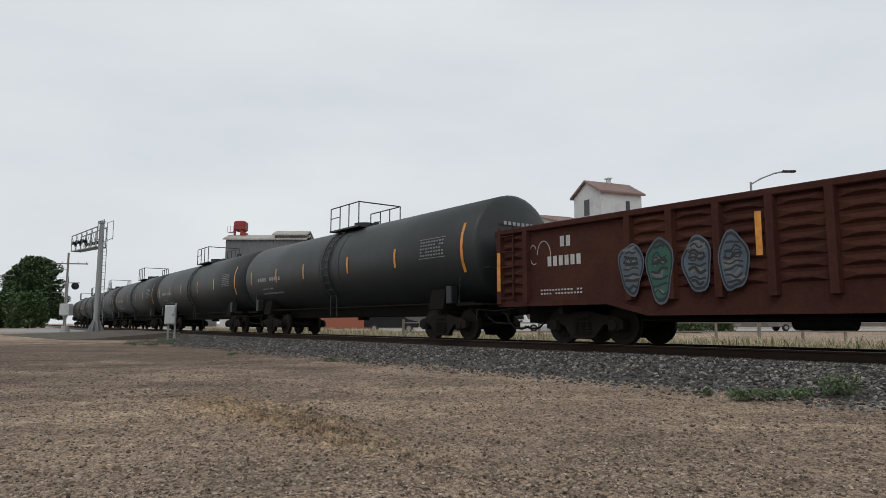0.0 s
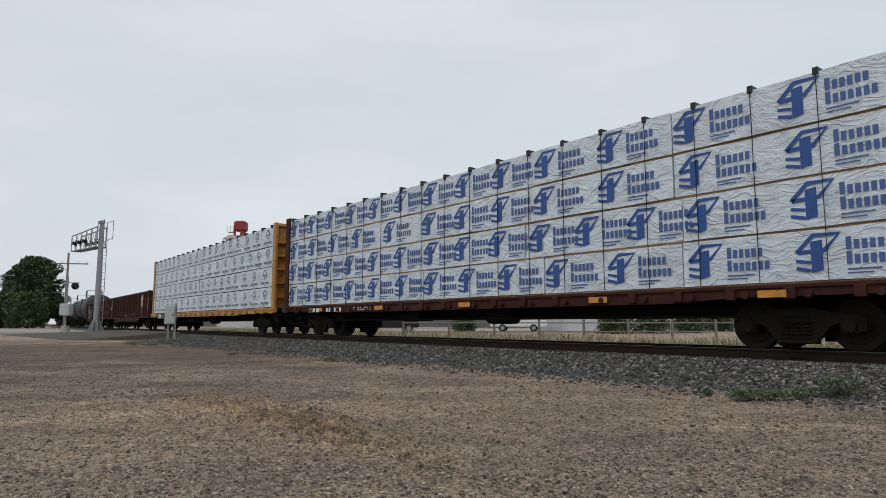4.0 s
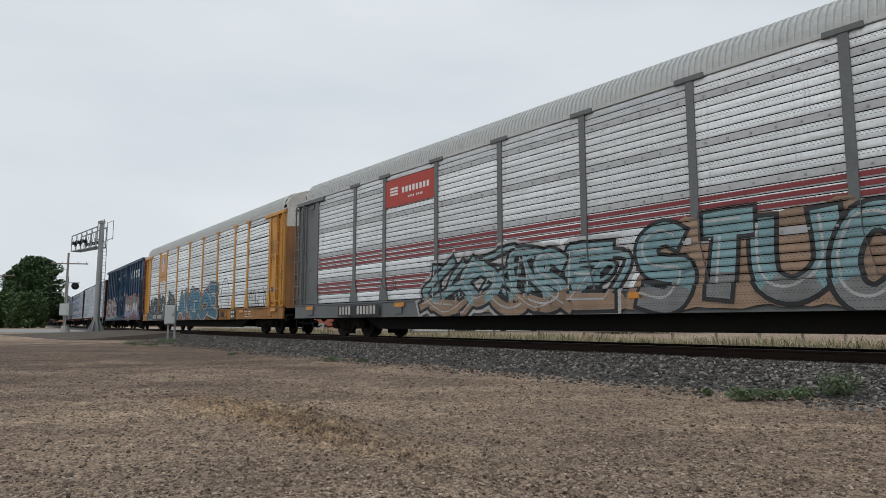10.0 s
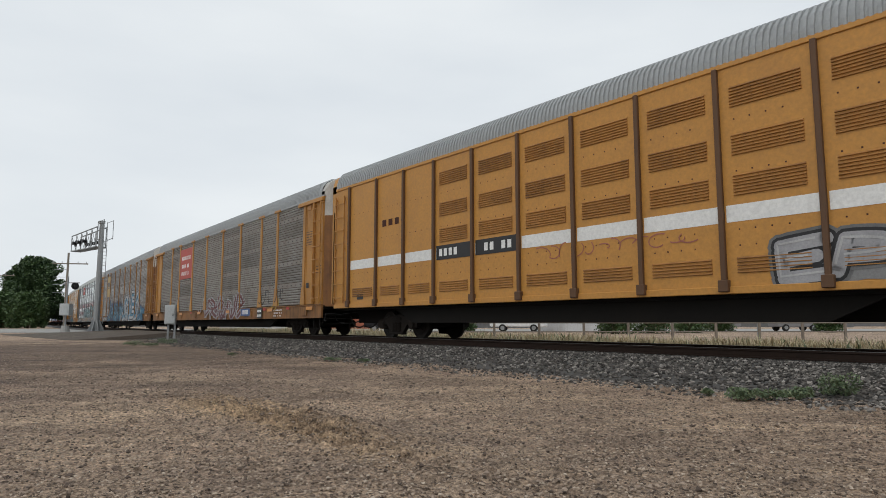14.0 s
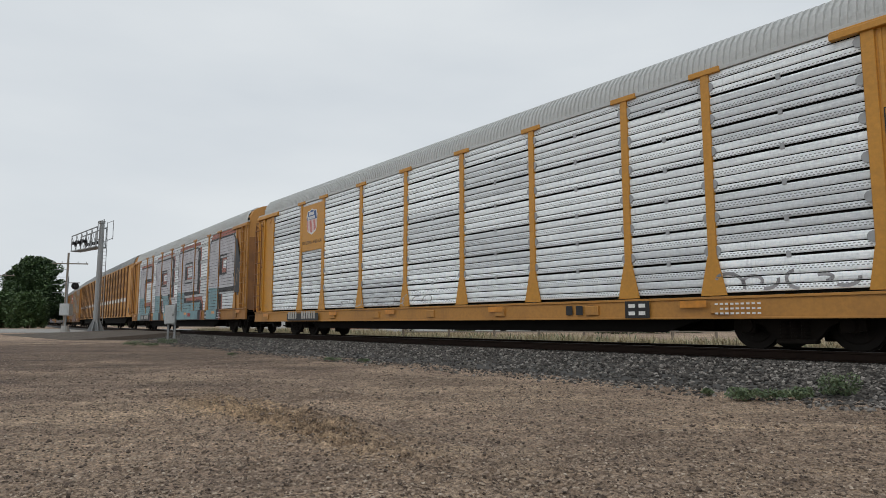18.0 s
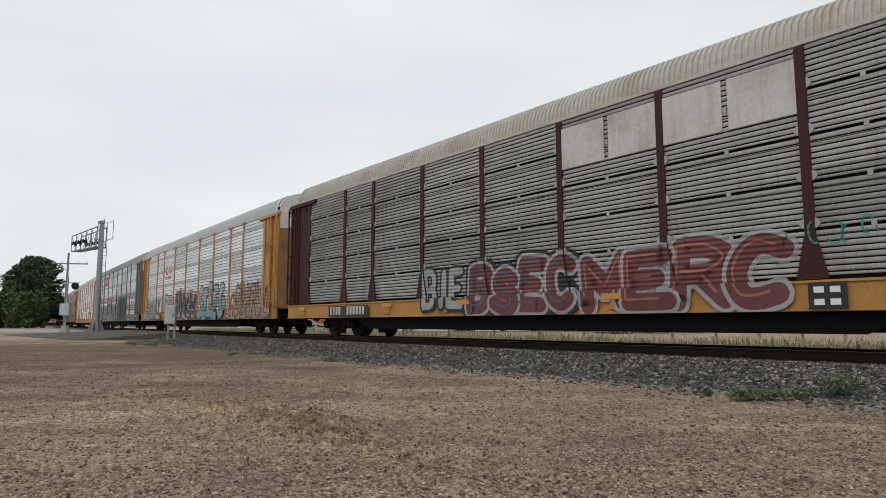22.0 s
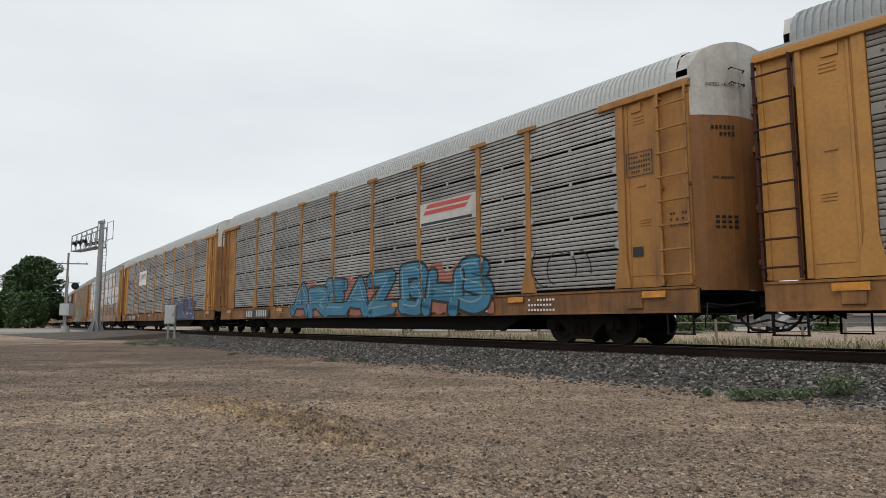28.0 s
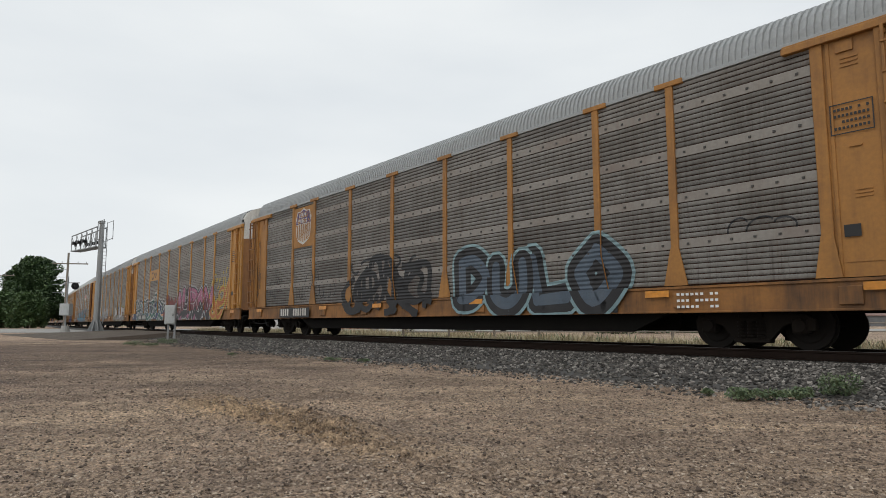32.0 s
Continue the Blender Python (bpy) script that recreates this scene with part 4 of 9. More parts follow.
def balloon(parent, x, z, rx, rz, fill, seed, y=-1.56):
    """A sprayed egg-shaped figure with thin inner lines, standing for nothing."""
    rng = random.Random(seed)

    ph = [rng.uniform(0, 6.28) for _ in range(3)]

    def egg(k):
        out = []
        for i in range(24):
            a = i * math.pi / 12
            r = k * (1 + 0.07 * math.sin(3 * a + ph[0]) + 0.05 * math.sin(5 * a + ph[1]))
            out.append((x + r * rx * math.cos(a) * (1 + 0.15 * math.sin(a)), z + r * rz * math.sin(a)))
        return [(out, [tuple(range(24))])]
    pale = []
    for k in range(6):
        zz = z + rz * rng.uniform(-0.8, 0.8)
        p = smooth_path([(x + rx * rng.uniform(-0.8, -0.2), zz), (x + rx * rng.uniform(-0.2, 0.2), zz + rng.uniform(-0.12, 0.12)), (x + rx * rng.uniform(0.2, 0.8), zz + rng.uniform(-0.1, 0.1))])
        pale += ribbon(p, [0.045] * len(p), 0.0, True)
    lines = []
    for k in range(7):
        zz = z + rz * (-0.72 + 0.24 * k)
        hw = 0.7 * rx * math.sqrt(max(0.1, 1 - ((zz - z) / rz) ** 2))
        p = smooth_path([(x - hw, zz + rng.uniform(-0.04, 0.04)), (x - 0.3 * hw, zz + rng.uniform(-0.07, 0.07)), (x + 0.3 * hw, zz + rng.uniform(-0.07, 0.07)), (x + hw, zz + rng.uniform(-0.04, 0.04))])
        lines += ribbon(p, [0.03 + 0.03 * rng.random()] * len(p), 0.0, True)
    for k in (-1, 1):
        lines += ribbon([(x + k * 0.3 * rx + 0.08 * math.cos(a), z + 0.3 * rz + 0.08 * math.sin(a)) for a in (0, 1.05, 2.1, 3.14, 4.2, 5.2, 6.28)], [0.03] * 7, 0.0, True)
    paint_layers(parent, "spray_figure", [(SPRAY["dusk"], egg(1.12), y), (SPRAY["black"], egg(1.04), y - 0.002), (SPRAY[fill], egg(0.92), y - 0.004), (SPRAY["ash"], pale, y - 0.006), (SPRAY["black"], lines, y - 0.008)])


def scribble(parent, x0, x1, z0, z1, colour, n, seed, y=-1.545, w=0.035, ribs=None):
    """Thin sprayed scrawl that cannot be read."""
    rng = random.Random(seed)
    sh = []
    for k in range(n):
        cx = x0 + (k + 0.5) * (x1 - x0) / n
        sh.append(stroke(curl(rng, cx, (z0 + z1) / 2, 1.3 * (x1 - x0) / n, z1 - z0, 12), w))
    spray(parent, [("spray_scrawl", hues_on(ribs)[colour], sh, y)], ribs)


# ---- autoracks ----
RACK_X = [-11.65, -8.87, -6.96, -4.15, -1.4, 1.4, 4.15, 6.96, 8.87, 11.65]
# rib height, share of the slot under it, ribs to a sheet, depth of the slot, kind of joint
RIB_WIDE, RIB_BAND, RIB_FINE = (0.16, 0.12, 4, 0.07, "slot"), (0.16, 0.115, 6, 0.06, "strip"), (0.1025, 0.15, 9, 0.026, "double")
RIB_SLIT = (0.1025, 0.22, 8, 0.05, "slot")
BOLT_STEEL = plain("dark_bolt_steel", (0.05, 0.046, 0.043), 0.6)
CLIP_STEEL = plain("grey_clip_steel", (0.32, 0.33, 0.34), 0.5, 0.2)
RACK_PROFILE = [(1.53, 5.38), (1.52, 5.54), (1.45, 5.77), (1.3, 5.96), (1.02, 6.11), (0.5, 6.19), (0.0, 6.21)]


def build_rack_panel(w, h, style):
    def f(bm):
        rib, groove, joint, deep, kind = style
        # one folded sheet: ribs with slots between them and flat joints; its lower left corner is the origin
        n = int(round(h / rib))
        p = h / n
        # tone 1 marks slot backs and flanges, coloured dark as painted shade
        prof, tone = [], []

        def add(pts, mats):
            prof.extend(pts)
            tone.extend(mats)
        k = 0
        while k < n:
            z = k * p
            if kind != "slot" and k % joint == joint - (2 if kind == "double" else 1) and k + 2 < n:
                t = p * (2 if kind == "double" else 1)
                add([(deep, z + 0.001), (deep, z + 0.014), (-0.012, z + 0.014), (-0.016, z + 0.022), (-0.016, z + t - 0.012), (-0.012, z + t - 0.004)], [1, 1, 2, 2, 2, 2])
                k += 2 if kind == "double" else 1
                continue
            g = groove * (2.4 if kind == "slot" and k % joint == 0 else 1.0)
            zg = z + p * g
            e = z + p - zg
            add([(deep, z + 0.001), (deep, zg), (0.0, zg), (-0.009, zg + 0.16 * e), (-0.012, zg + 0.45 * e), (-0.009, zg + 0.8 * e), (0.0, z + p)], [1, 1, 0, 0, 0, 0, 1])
            k += 1
        va = [bm.verts.new((0.0, y, q)) for y, q in prof]
        vb = [bm.verts.new((w, y, q)) for y, q in prof]
        for i in range(len(prof) - 1):
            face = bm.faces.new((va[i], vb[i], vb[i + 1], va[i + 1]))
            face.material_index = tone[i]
    return f


def build_joint_bolts(w, h, style):
    def f(bm):
        # bolt heads along the joints, hanger tabs, and round clips on the side edges
        rib, groove, joint, deep, kind = style
        n = int(round(h / rib))
        p = h / n
        m = max(3, int(w / 0.42))
        for k in range(n):
            z = (k + (1.0 if kind == "double" else 0.5)) * p
            if kind != "slot" and k % joint == joint - (2 if kind == "double" else 1):
                for i in range(m):
                    x = (i + 0.5) * w / m
                    box(bm, x - 0.024, x + 0.024, -0.034, -0.01, z - 0.02, z + 0.02)
            if kind == "slot" and k % joint == 0 and k:
                box(bm, w / 2 - 0.04, w / 2 + 0.04, -0.022, 0.0, k * p - 0.02, k * p + 0.09)
            if kind == "slot" and k % joint == 1 and k > 2:
                for x in (0.015, w - 0.015):
                    cyl(bm, x, -0.02, (k + 0.3) * p, 0.095, 0.03, n=10)
    return f


def build_rack_post(h, foot, cap):
    def f(bm):
        box(bm, -0.085, 0.085, -0.055, 0.05, 0, h, 0.008)
        prism(bm, [(-foot, 0), (foot, 0), (0.09, 0.75), (-0.09, 0.75)], "Y", -0.062, -0.03)
        if cap:
            box(bm, -0.32, 0.32, -0.075, 0.0, h - 0.02, h + 0.09, 0.008)
    return f


def ribbed_roof(bm, x0, x1, lift=0.0):
    # narrow ribs run across the roof; they die out at the eave
    prof = [(-y, z + lift) for y, z in RACK_PROFILE] + [(y, z + lift) for y, z in reversed(RACK_PROFILE[:-1])]
    pitch, rows = 0.128, []
    for k in range(int((x1 - x0) / pitch)):
        rows += [(x0 + k * pitch + dx, up) for dx, up in ((0, 0.0), (0.052, 0.0), (0.062, 0.036), (0.116, 0.036))]
    rows.append((x1, 0.0))
    prev, last = None, len(prof) - 1
    for x, up in rows:
        cur = [bm.verts.new((x, y * (1 + up * 0.5), z + (up if 0 < i < last else 0.0))) for i, (y, z) in enumerate(prof)]
        if prev:
            for i in range(last):
                bm.faces.new((prev[i], prev[i + 1], cur[i + 1], cur[i]))
        prev = cur


def build_rack_roof(bm):
    ribbed_roof(bm, -12.75, 13.1)


def roof_z(y):
    """Height of the roof over a point across the car."""
    y = abs(y)
    for (y1, z1), (y0, z0) in zip(RACK_PROFILE, RACK_PROFILE[1:]):
        if y0 <= y <= y1:
            return z0 + (z1 - z0) * (y - y0) / (y1 - y0)
    return RACK_PROFILE[0][1]


END_PLAN = [(13.34, -1.51), (13.5, -1.34), (13.66, -1.1), (13.8, -0.86), (13.9, -0.6), (13.93, -0.3), (13.93, 0.0)]
END_FLAT = [(12.86, -1.5), (12.9, -1.3), (12.9, -0.9), (12.9, -0.5), (12.9, 0.0)]


def build_end_cap(plan, start, low):
    def f(bm):
        full = plan + [(x, -y) for x, y in reversed(plan[:-1])]
        top = [bm.verts.new((x, y, roof_z(y) - 0.01)) for x, y in full]
        bot = [bm.verts.new((x, y, low)) for x, y in full]
        back = [bm.verts.new((start, y, roof_z(y) - 0.01)) for x, y in full]
        for i in range(len(full) - 1):
            bm.faces.new((bot[i], bot[i + 1], top[i + 1], top[i]))
            bm.faces.new((top[i], top[i + 1], back[i + 1], back[i]))
        for s in (-1, 1):
            bm.faces.new([bm.verts.new(p) for p in ((start, s * 1.5, low), (full[0][0], s * 1.51, low), (full[0][0], s * 1.51, 5.3), (start, s * 1.5, 5.3))])
    return f


def build_end_door(z0, plan):
    def f(bm):
        # one of two end doors, bent back at the corner
        back = [(x - 0.09, y) for x, y in reversed(plan)]
        prism(bm, plan[:-1] + [(plan[-1][0], -0.035), (plan[-1][0] - 0.09, -0.035)] + back[1:], "Z", z0, 4.6)
        x0 = plan[-1][0]
        rod(bm, (x0 + 0.03, -0.1, z0), (x0 + 0.03, -0.1, 5.6), 0.028)
        for z in (z0 + 0.5, z0 + 1.6, z0 + 2.8, z0 + 3.6):
            box(bm, x0 - 0.01, x0 + 0.07, -0.22, -0.04, z, z + 0.12)
    return f


def build_end_rung(bm):
    for z in (5.25, 5.55):
        sweep(bm, [(13.84, -0.84, z), (13.92, -0.9, z), (13.98, -0.5, z), (13.93, -0.45, z)], 0.014)
    box(bm, 13.94, 14.0, -0.06, 0.06, 4.2, 5.1)


def build_sill_step(bm):
    for x in (0.02, 0.58):
        box(bm, x - 0.018, x + 0.018, -0.02, 0.01, 0.0, 0.5)
    box(bm, 0.0, 0.6, -0.06, 0.03, 0.0, 0.03)


def build_walkway(bm):
    # end platform and its brackets
    box(bm, 13.1, 13.55, -1.42, 1.42, 0.0, 0.05)
    for y in (-1.2, -0.5, 0.5, 1.2):
        prism(bm, [(13.05, 0.0), (13.5, 0.0), (13.05, -0.22)], "Y", y - 0.03, y + 0.03)
    rod(bm, (13.5, -1.5, -0.12), (13.75, -0.3, -0.12), 0.016)
    sweep(bm, [(13.5, -1.5, -0.12), (13.52, -1.56, -0.2), (13.52, -1.56, -0.36)], 0.016)


def build_door_plate(z0, front=False):
    def f(bm):
        # plain steel at the end of the side, with pressed frame, track cover and latches
        h = 5.22 - z0
        box(bm, 0, 1.02 if front else 1.75, -0.01, 0.05, 0, h)
        if front:
            box(bm, 1.14, 1.75, -0.0, 0.05, 0, h)
            box(bm, 1.14, 1.2, -0.07, 0.1, 0, h, 0.01)
        box(bm, 0.0, 0.2, -0.06, 0.0, 0, h, 0.01)
        box(bm, 0.24, 0.3, -0.03, 0.0, 0, h, 0.005)
        box(bm, 0.98, 1.08, -0.07, 0.0, 0, h, 0.01)
        box(bm, 1.66, 1.75, -0.04, 0.0, 0, h, 0.01)
        prism(bm, [(-0.12, 0), (0.3, 0), (0.2, 0.7), (0.0, 0.7)], "Y", -0.075, -0.05)
        for k in range(3):
            box(bm, 0.55, 0.8, -0.025, 0.0, h * 0.32 + k * 0.06, h * 0.32 + k * 0.06 + 0.02)
            box(bm, 0.45, 0.72, -0.025, 0.0, h * 0.87 + k * 0.07, h * 0.87 + k * 0.07 + 0.02)
        box(bm, 0.5, 0.7, -0.035, 0.0, h * 0.53, h * 0.53 + 0.03)
        box(bm, 0.35, 0.95, -0.022, 0.0, 0.24, 0.3)
        box(bm, 0.4, 0.66, -0.04, 0.02, h - 0.26, h - 0.08)
    return f


def build_brace(bm):
    # heavy eave beam over the end door
    box(bm, -0.45, 1.8, -0.11, 0.02, 0, 0.12, 0.01)
    box(bm, -0.45, 1.8, -0.06, 0.04, 0.12, 0.17, 0.01)


def build_rack_sill(z0, z1):
    def f(bm):
        box(bm, -13.4, 13.4, -1.59, -1.5, z0, z1, 0.01)
        box(bm, -13.4, 13.4, -1.62, -1.5, z1 - 0.05, z1, 0.006)
        box(bm, -13.4, 13.4, -1.61, -1.5, z0, z0 + 0.04, 0.006)
        for k in range(9):
            x = -12 + 3 * k
            box(bm, x - 0.18, x + 0.18, -1.64, -1.58, z0 + 0.1, z1 - 0.12, 0.01)
    return f


def build_rack_under(z0, z1):
    def f(bm):
        box(bm, -13.4, 13.4, -1.5, 1.5, z1 - 0.16, z1 - 0.04)
        box(bm, -13.4, 13.4, -0.3, 0.3, 0.66, z1 - 0.1, 0.02)
        box(bm, -8.2, 8.2, -0.42, 0.42, 0.34, z1 - 0.1, 0.02)
        prism(bm, [(-8.6, z0 + 0.05), (-7.6, 0.3), (7.6, 0.3), (8.6, z0 + 0.05)], "Y", -1.3, -1.22)
        prism(bm, [(-8.6, z0 + 0.05), (-7.6, 0.3), (7.6, 0.3), (8.6, z0 + 0.05)], "Y", 1.22, 1.3)
        for k in range(13):
            x = -12 + 2 * k
            box(bm, x - 0.05, x + 0.05, -1.48, 1.48, z1 - 0.38, z1 - 0.16)
    return f


def build_brake_gear(bm):
    cyl(bm, -1.5, -0.8, 0.62, 0.2, 1.1, "X", n=14)
    cyl(bm, 2.4, -0.75, 0.6, 0.14, 0.6, "X", n=12)
    rod(bm, (-8, -0.6, 0.5), (8, -0.6, 0.5), 0.02)
    rod(bm, (2.7, -0.75, 0.6), (8, -0.3, 0.55), 0.02)


def build_trim(bm):
    box(bm, -13.4, 13.4, -1.565, -1.5, 5.33, 5.41, 0.008)


def shield(parent, x, z, w, h, y, faded=False):
    """A plain shield in three colours, without writing."""
    def outline(k, zz):
        half = [(0, 0.5), (0.2, 0.43), (0.39, 0.44), (0.43, 0.33), (0.5, 0.24), (0.46, 0.1), (0.46, -0.1), (0.44, -0.26), (0.36, -0.37), (0.18, -0.44), (0, -0.5)]
        pts = half + [(-a, b) for a, b in reversed(half[1:-1])]
        return [(x + a * w * k, z + b * h * k) for a, b in pts]
    decal(parent, "shield_rim", [outline(1.0, 0)], WHITE_DIRTY if faded else WHITE_PAINT, y)
    top = [p for p in outline(0.92, 0) if p[1] >= z + 0.03 * h]
    a, b = min(p[0] for p in top), max(p[0] for p in top)
    decal(parent, "shield_head", [sorted_top(top, x, z + 0.08 * h, a, b)], SPRAY["purple"] if faded else BLUE_SIGN, y - 0.004)
    st = []
    for k in range(7):
        cx = x + (k - 3) * w * 0.125
        lo = z - h * (0.42 - 0.02 * abs(k - 3) ** 1.6)
        st.append(rect(cx - w * 0.032, cx + w * 0.032, lo, z + 0.06 * h))
    decal(parent, "shield_stripe", st, YELLOW_DIRTY if faded else RED_PAINT, y - 0.004)
    decal(parent, "shield_mark", chars(x - 0.27 * w, z + 0.25 * h, 0.12 * h, 5) + chars(x - 0.36 * w, z + 0.1 * h, 0.115 * h, 7), WHITE_DIRTY if faded else WHITE_PAINT, y - 0.008)
    if faded:
        # short slanting cracks where the film has peeled
        rng = random.Random(int(w * 100))
        cracks = []
        for k in range(70):
            cx, cz = x + rng.uniform(-0.42, 0.42) * w, z + rng.uniform(-0.36, 0.4) * h
            a, t = rng.uniform(0.03, 0.075) * w, rng.uniform(0.006, 0.016) * h
            up = rng.choice((-0.4, 0.3, 0.6)) * a
            cracks.append([(cx - a, cz - up - t), (cx + a, cz + up - t), (cx + a * 0.8, cz + up + t), (cx - a * 0.7, cz - up + t)])
        decal(parent, "peeled_film", cracks, YELLOW_DIRTY, y - 0.011)


def sorted_top(top, x, zb, a, b):
    up = sorted((p for p in top if p[1] > zb), key=lambda p: p[0])
    return [(a, zb)] + up + [(b, zb)]


def autorack(label, f, body, panels, roof, sill=(0.68, 1.2), sill_mat=None, solid_bay=None, cap=True, ladder=None, end_white=True, panel_over=None, sill_paint=True, stripe=None, seed=0):
    root = thing("autorack_car", label, "freight car", "cars of the train")
    z0, z1 = sill
    zp = z1 + 0.02
    h = 5.32 - zp
    style = RIB_WIDE if panels is PANEL_BRIGHT else RIB_BAND if panels is PANEL_WHITE else RIB_SLIT if panels is PANEL_GREY else RIB_FINE
    worn = panels in (PANEL_GREY, PANEL_DARK, PANEL_PALE, PANEL_SOOT)
    sm = sill_mat or (SILL_GRIME if worn else YELLOW_DIRTY if body in (YELLOW, YELLOW_CLEAN) else body)
    # yellow cars: end doors and front ladders carry the shade in their colour
    tail = YELLOW_END_SHADE if body in (YELLOW, YELLOW_CLEAN, YELLOW_DIRTY) else body
    place("roof", shared("autorack_roof", build_rack_roof, roof), root)
    place("underframe", shared(f"autorack_underframe:{z0}:{z1}", build_rack_under(z0, z1), UNDER), root)
    place("brake_gear", shared("brake_gear", build_brake_gear, UNDER), root)
    for m in (Matrix(), TURN):
        near = m == Matrix()
        place("side_sill", shared(f"side_sill:{z0}:{z1}", build_rack_sill(z0, z1), sm), root, m)
        place("eave_trim", shared("eave_trim", build_trim, roof), root, m)
        for i, (a, b) in enumerate(zip(RACK_X, RACK_X[1:])):
            pm = panels
            if panel_over and near and i in panel_over:
                pm = panel_over[i]
            w = b - a - 0.12
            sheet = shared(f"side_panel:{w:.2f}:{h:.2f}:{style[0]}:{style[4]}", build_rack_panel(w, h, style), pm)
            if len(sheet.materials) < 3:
                # second material: shade of the slots put into the colour
                sheet.materials.append(RUST_AND_SLOT_SHADE if style is RIB_FINE else UNDER)
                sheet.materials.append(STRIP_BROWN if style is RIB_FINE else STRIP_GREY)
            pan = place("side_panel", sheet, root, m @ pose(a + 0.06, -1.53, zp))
            if near:
                bolts = place("panel_bolt", shared(f"panel_bolt:{w:.2f}:{h:.2f}:{style[0]}:{style[4]}", build_joint_bolts(w, h, style), BOLT_STEEL if style is RIB_FINE else CLIP_STEEL), pan)
                tagged(bolts, kind="stuff")
        for x in RACK_X[1:-1]:
            place("post", shared(f"rack_post:{h:.2f}:{cap}", build_rack_post(h, 0.26, cap), body), root, m @ pose(x, -1.53, zp))
        for sx in (1, -1):
            mm = m @ (Matrix() if sx > 0 else Matrix.Scale(-1, 4, (1, 0, 0)))
            if sx > 0:
                place("door_plate", shared(f"door_plate:{zp}", build_door_plate(zp), body), root, m @ pose(11.6, -1.53, zp))
                place("eave_beam", shared("eave_beam", build_brace, body), root, m @ pose(11.6, -1.53, 5.18))
            else:
                def mirrored(bm, z=zp):
                    build_door_plate(z, True)(bm)
                    bmesh.ops.scale(bm, vec=(-1, 1, 1), verts=bm.verts)

                def mirrored_b(bm):
                    build_brace(bm)
                    bmesh.ops.scale(bm, vec=(-1, 1, 1), verts=bm.verts)
                place("door_plate", shared(f"door_plate_m:{zp}", mirrored, body), root, m @ pose(-11.6, -1.53, zp))
                place("eave_beam", shared("eave_beam_m", mirrored_b, body), root, m @ pose(-11.6, -1.53, 5.18))
            add_ladder(root, 12.72 if sx > 0 else -13.36, -1.67, zp + 0.02, 3.95, 0.62, 8, (ladder or tail) if sx < 0 else body, m)
        plan = END_PLAN if near else END_FLAT
        for my in (1, -1):
            def door(bm, q=my, z=zp - 0.1, pl=plan):
                build_end_door(z, pl)(bm)
                bmesh.ops.scale(bm, vec=(1, q, 1), verts=bm.verts)
            place("end_door", shared(f"end_door:{my}:{zp}:{near}", door, tail), root, m)
        place("end_cap", shared(f"end_cap:{near}", build_end_cap(plan, 13.1 if near else 12.7, 4.602), WHITE_DIRTY if end_white else body), root, m)
        place("end_platform", shared("end_platform", build_walkway, UNDER), root, m @ pose(0, 0, z0 + 0.1))
        if near:
            place("end_rung", shared("end_rung", build_end_rung, UNDER), root, m)
        for x in (12.7, -13.3):
            place("sill_step", shared("sill_step", build_sill_step, UNDER), root, m @ pose(x, -1.56, z0 - 0.42))
    add_truck(root, -10.1)
    add_truck(root, 10.1)
    add_couplers(root, 14.03)
    TRAIN.append((root, f, 10.1))
    # reflectors and stencils on the near sill
    rng = random.Random(seed + 7)
    decal(root, "reflector", [rect(x, x + 0.55, z1 - 0.2, z1 - 0.07) for x in (-12.3, -6.2, -2.4, 2.6, 8.2, 12.2)], ORANGE_TAPE, -1.662, "orange reflective tape")
    if sill_paint:
        decal(root, "number_board", [rect(-9.78, -7.02, z0 + 0.04, z1 - 0.1)], BLACK_PAINT, -1.674)
        decal(root, "car_number", chars(-9.65, z0 + 0.11, 0.28, 4) + chars(-8.45, z0 + 0.11, 0.28, 6), WHITE_DIRTY, -1.679)
        decal(root, "owner_mark", bars(rng, 5.2, 6.1, z0 + 0.08, z1 - 0.08, 3, bold=0.8), BLACK_PAINT, -1.628)
        decal(root, "data_board", [rect(6.9, 7.5, z0 + 0.03, z1 - 0.04)], BLACK_PAINT, -1.648)
        decal(root, "data_stencil", bars(rng, 6.95, 7.45, z0 + 0.05, z1 - 0.06, 2, 2, 0.5) + bars(rng, 8.9, 9.8, z0 + 0.06, z1 - 0.1, 9, 3, 0.4), WHITE_PAINT, -1.653)
    ink = BLACK_PAINT
    zt = zp + 2.35
    decal(root, "stencil", [rect(11.85, 12.5, zt, zt + 0.02), rect(11.85, 12.5, zt + 0.5, zt + 0.52), rect(11.85, 11.87, zt, zt + 0.52), rect(12.48, 12.5, zt, zt + 0.52)] + bars(rng, 11.9, 12.45, zt + 0.05, zt + 0.47, 9, 4, 0.45) + bars(rng, 12.85, 13.25, zt - 1.2, zt - 0.85, 6, 3, 0.4) + [rect(11.95, 12.2, zt - 1.7, zt - 1.5)], ink, -1.566)
    ang = math.degrees(math.atan2(0.84, 0.46))
    lettering(root, "EXCESS HEIGHT CAR", -0.32, 5.2, 0.1, ink, -0.012, "warning_lettering", 0.5).matrix_basis = pose(13.73, -0.98, 0, 0, 0, ang - 1.5)
    for nm, za, zb, n, ln in (("car_number", 4.15, 4.42, 6, 2), ("data_stencil", 2.3, 2.6, 4, 3), ("data_stencil", 3.3, 3.38, 12, 1)):
        decal(root, nm, bars(rng, -0.26, 0.26, za, zb, n, ln, 0.55), ink, -0.012).matrix_basis = pose(13.73, -0.98, 0, 0, 0, ang - 1.5)
    return root


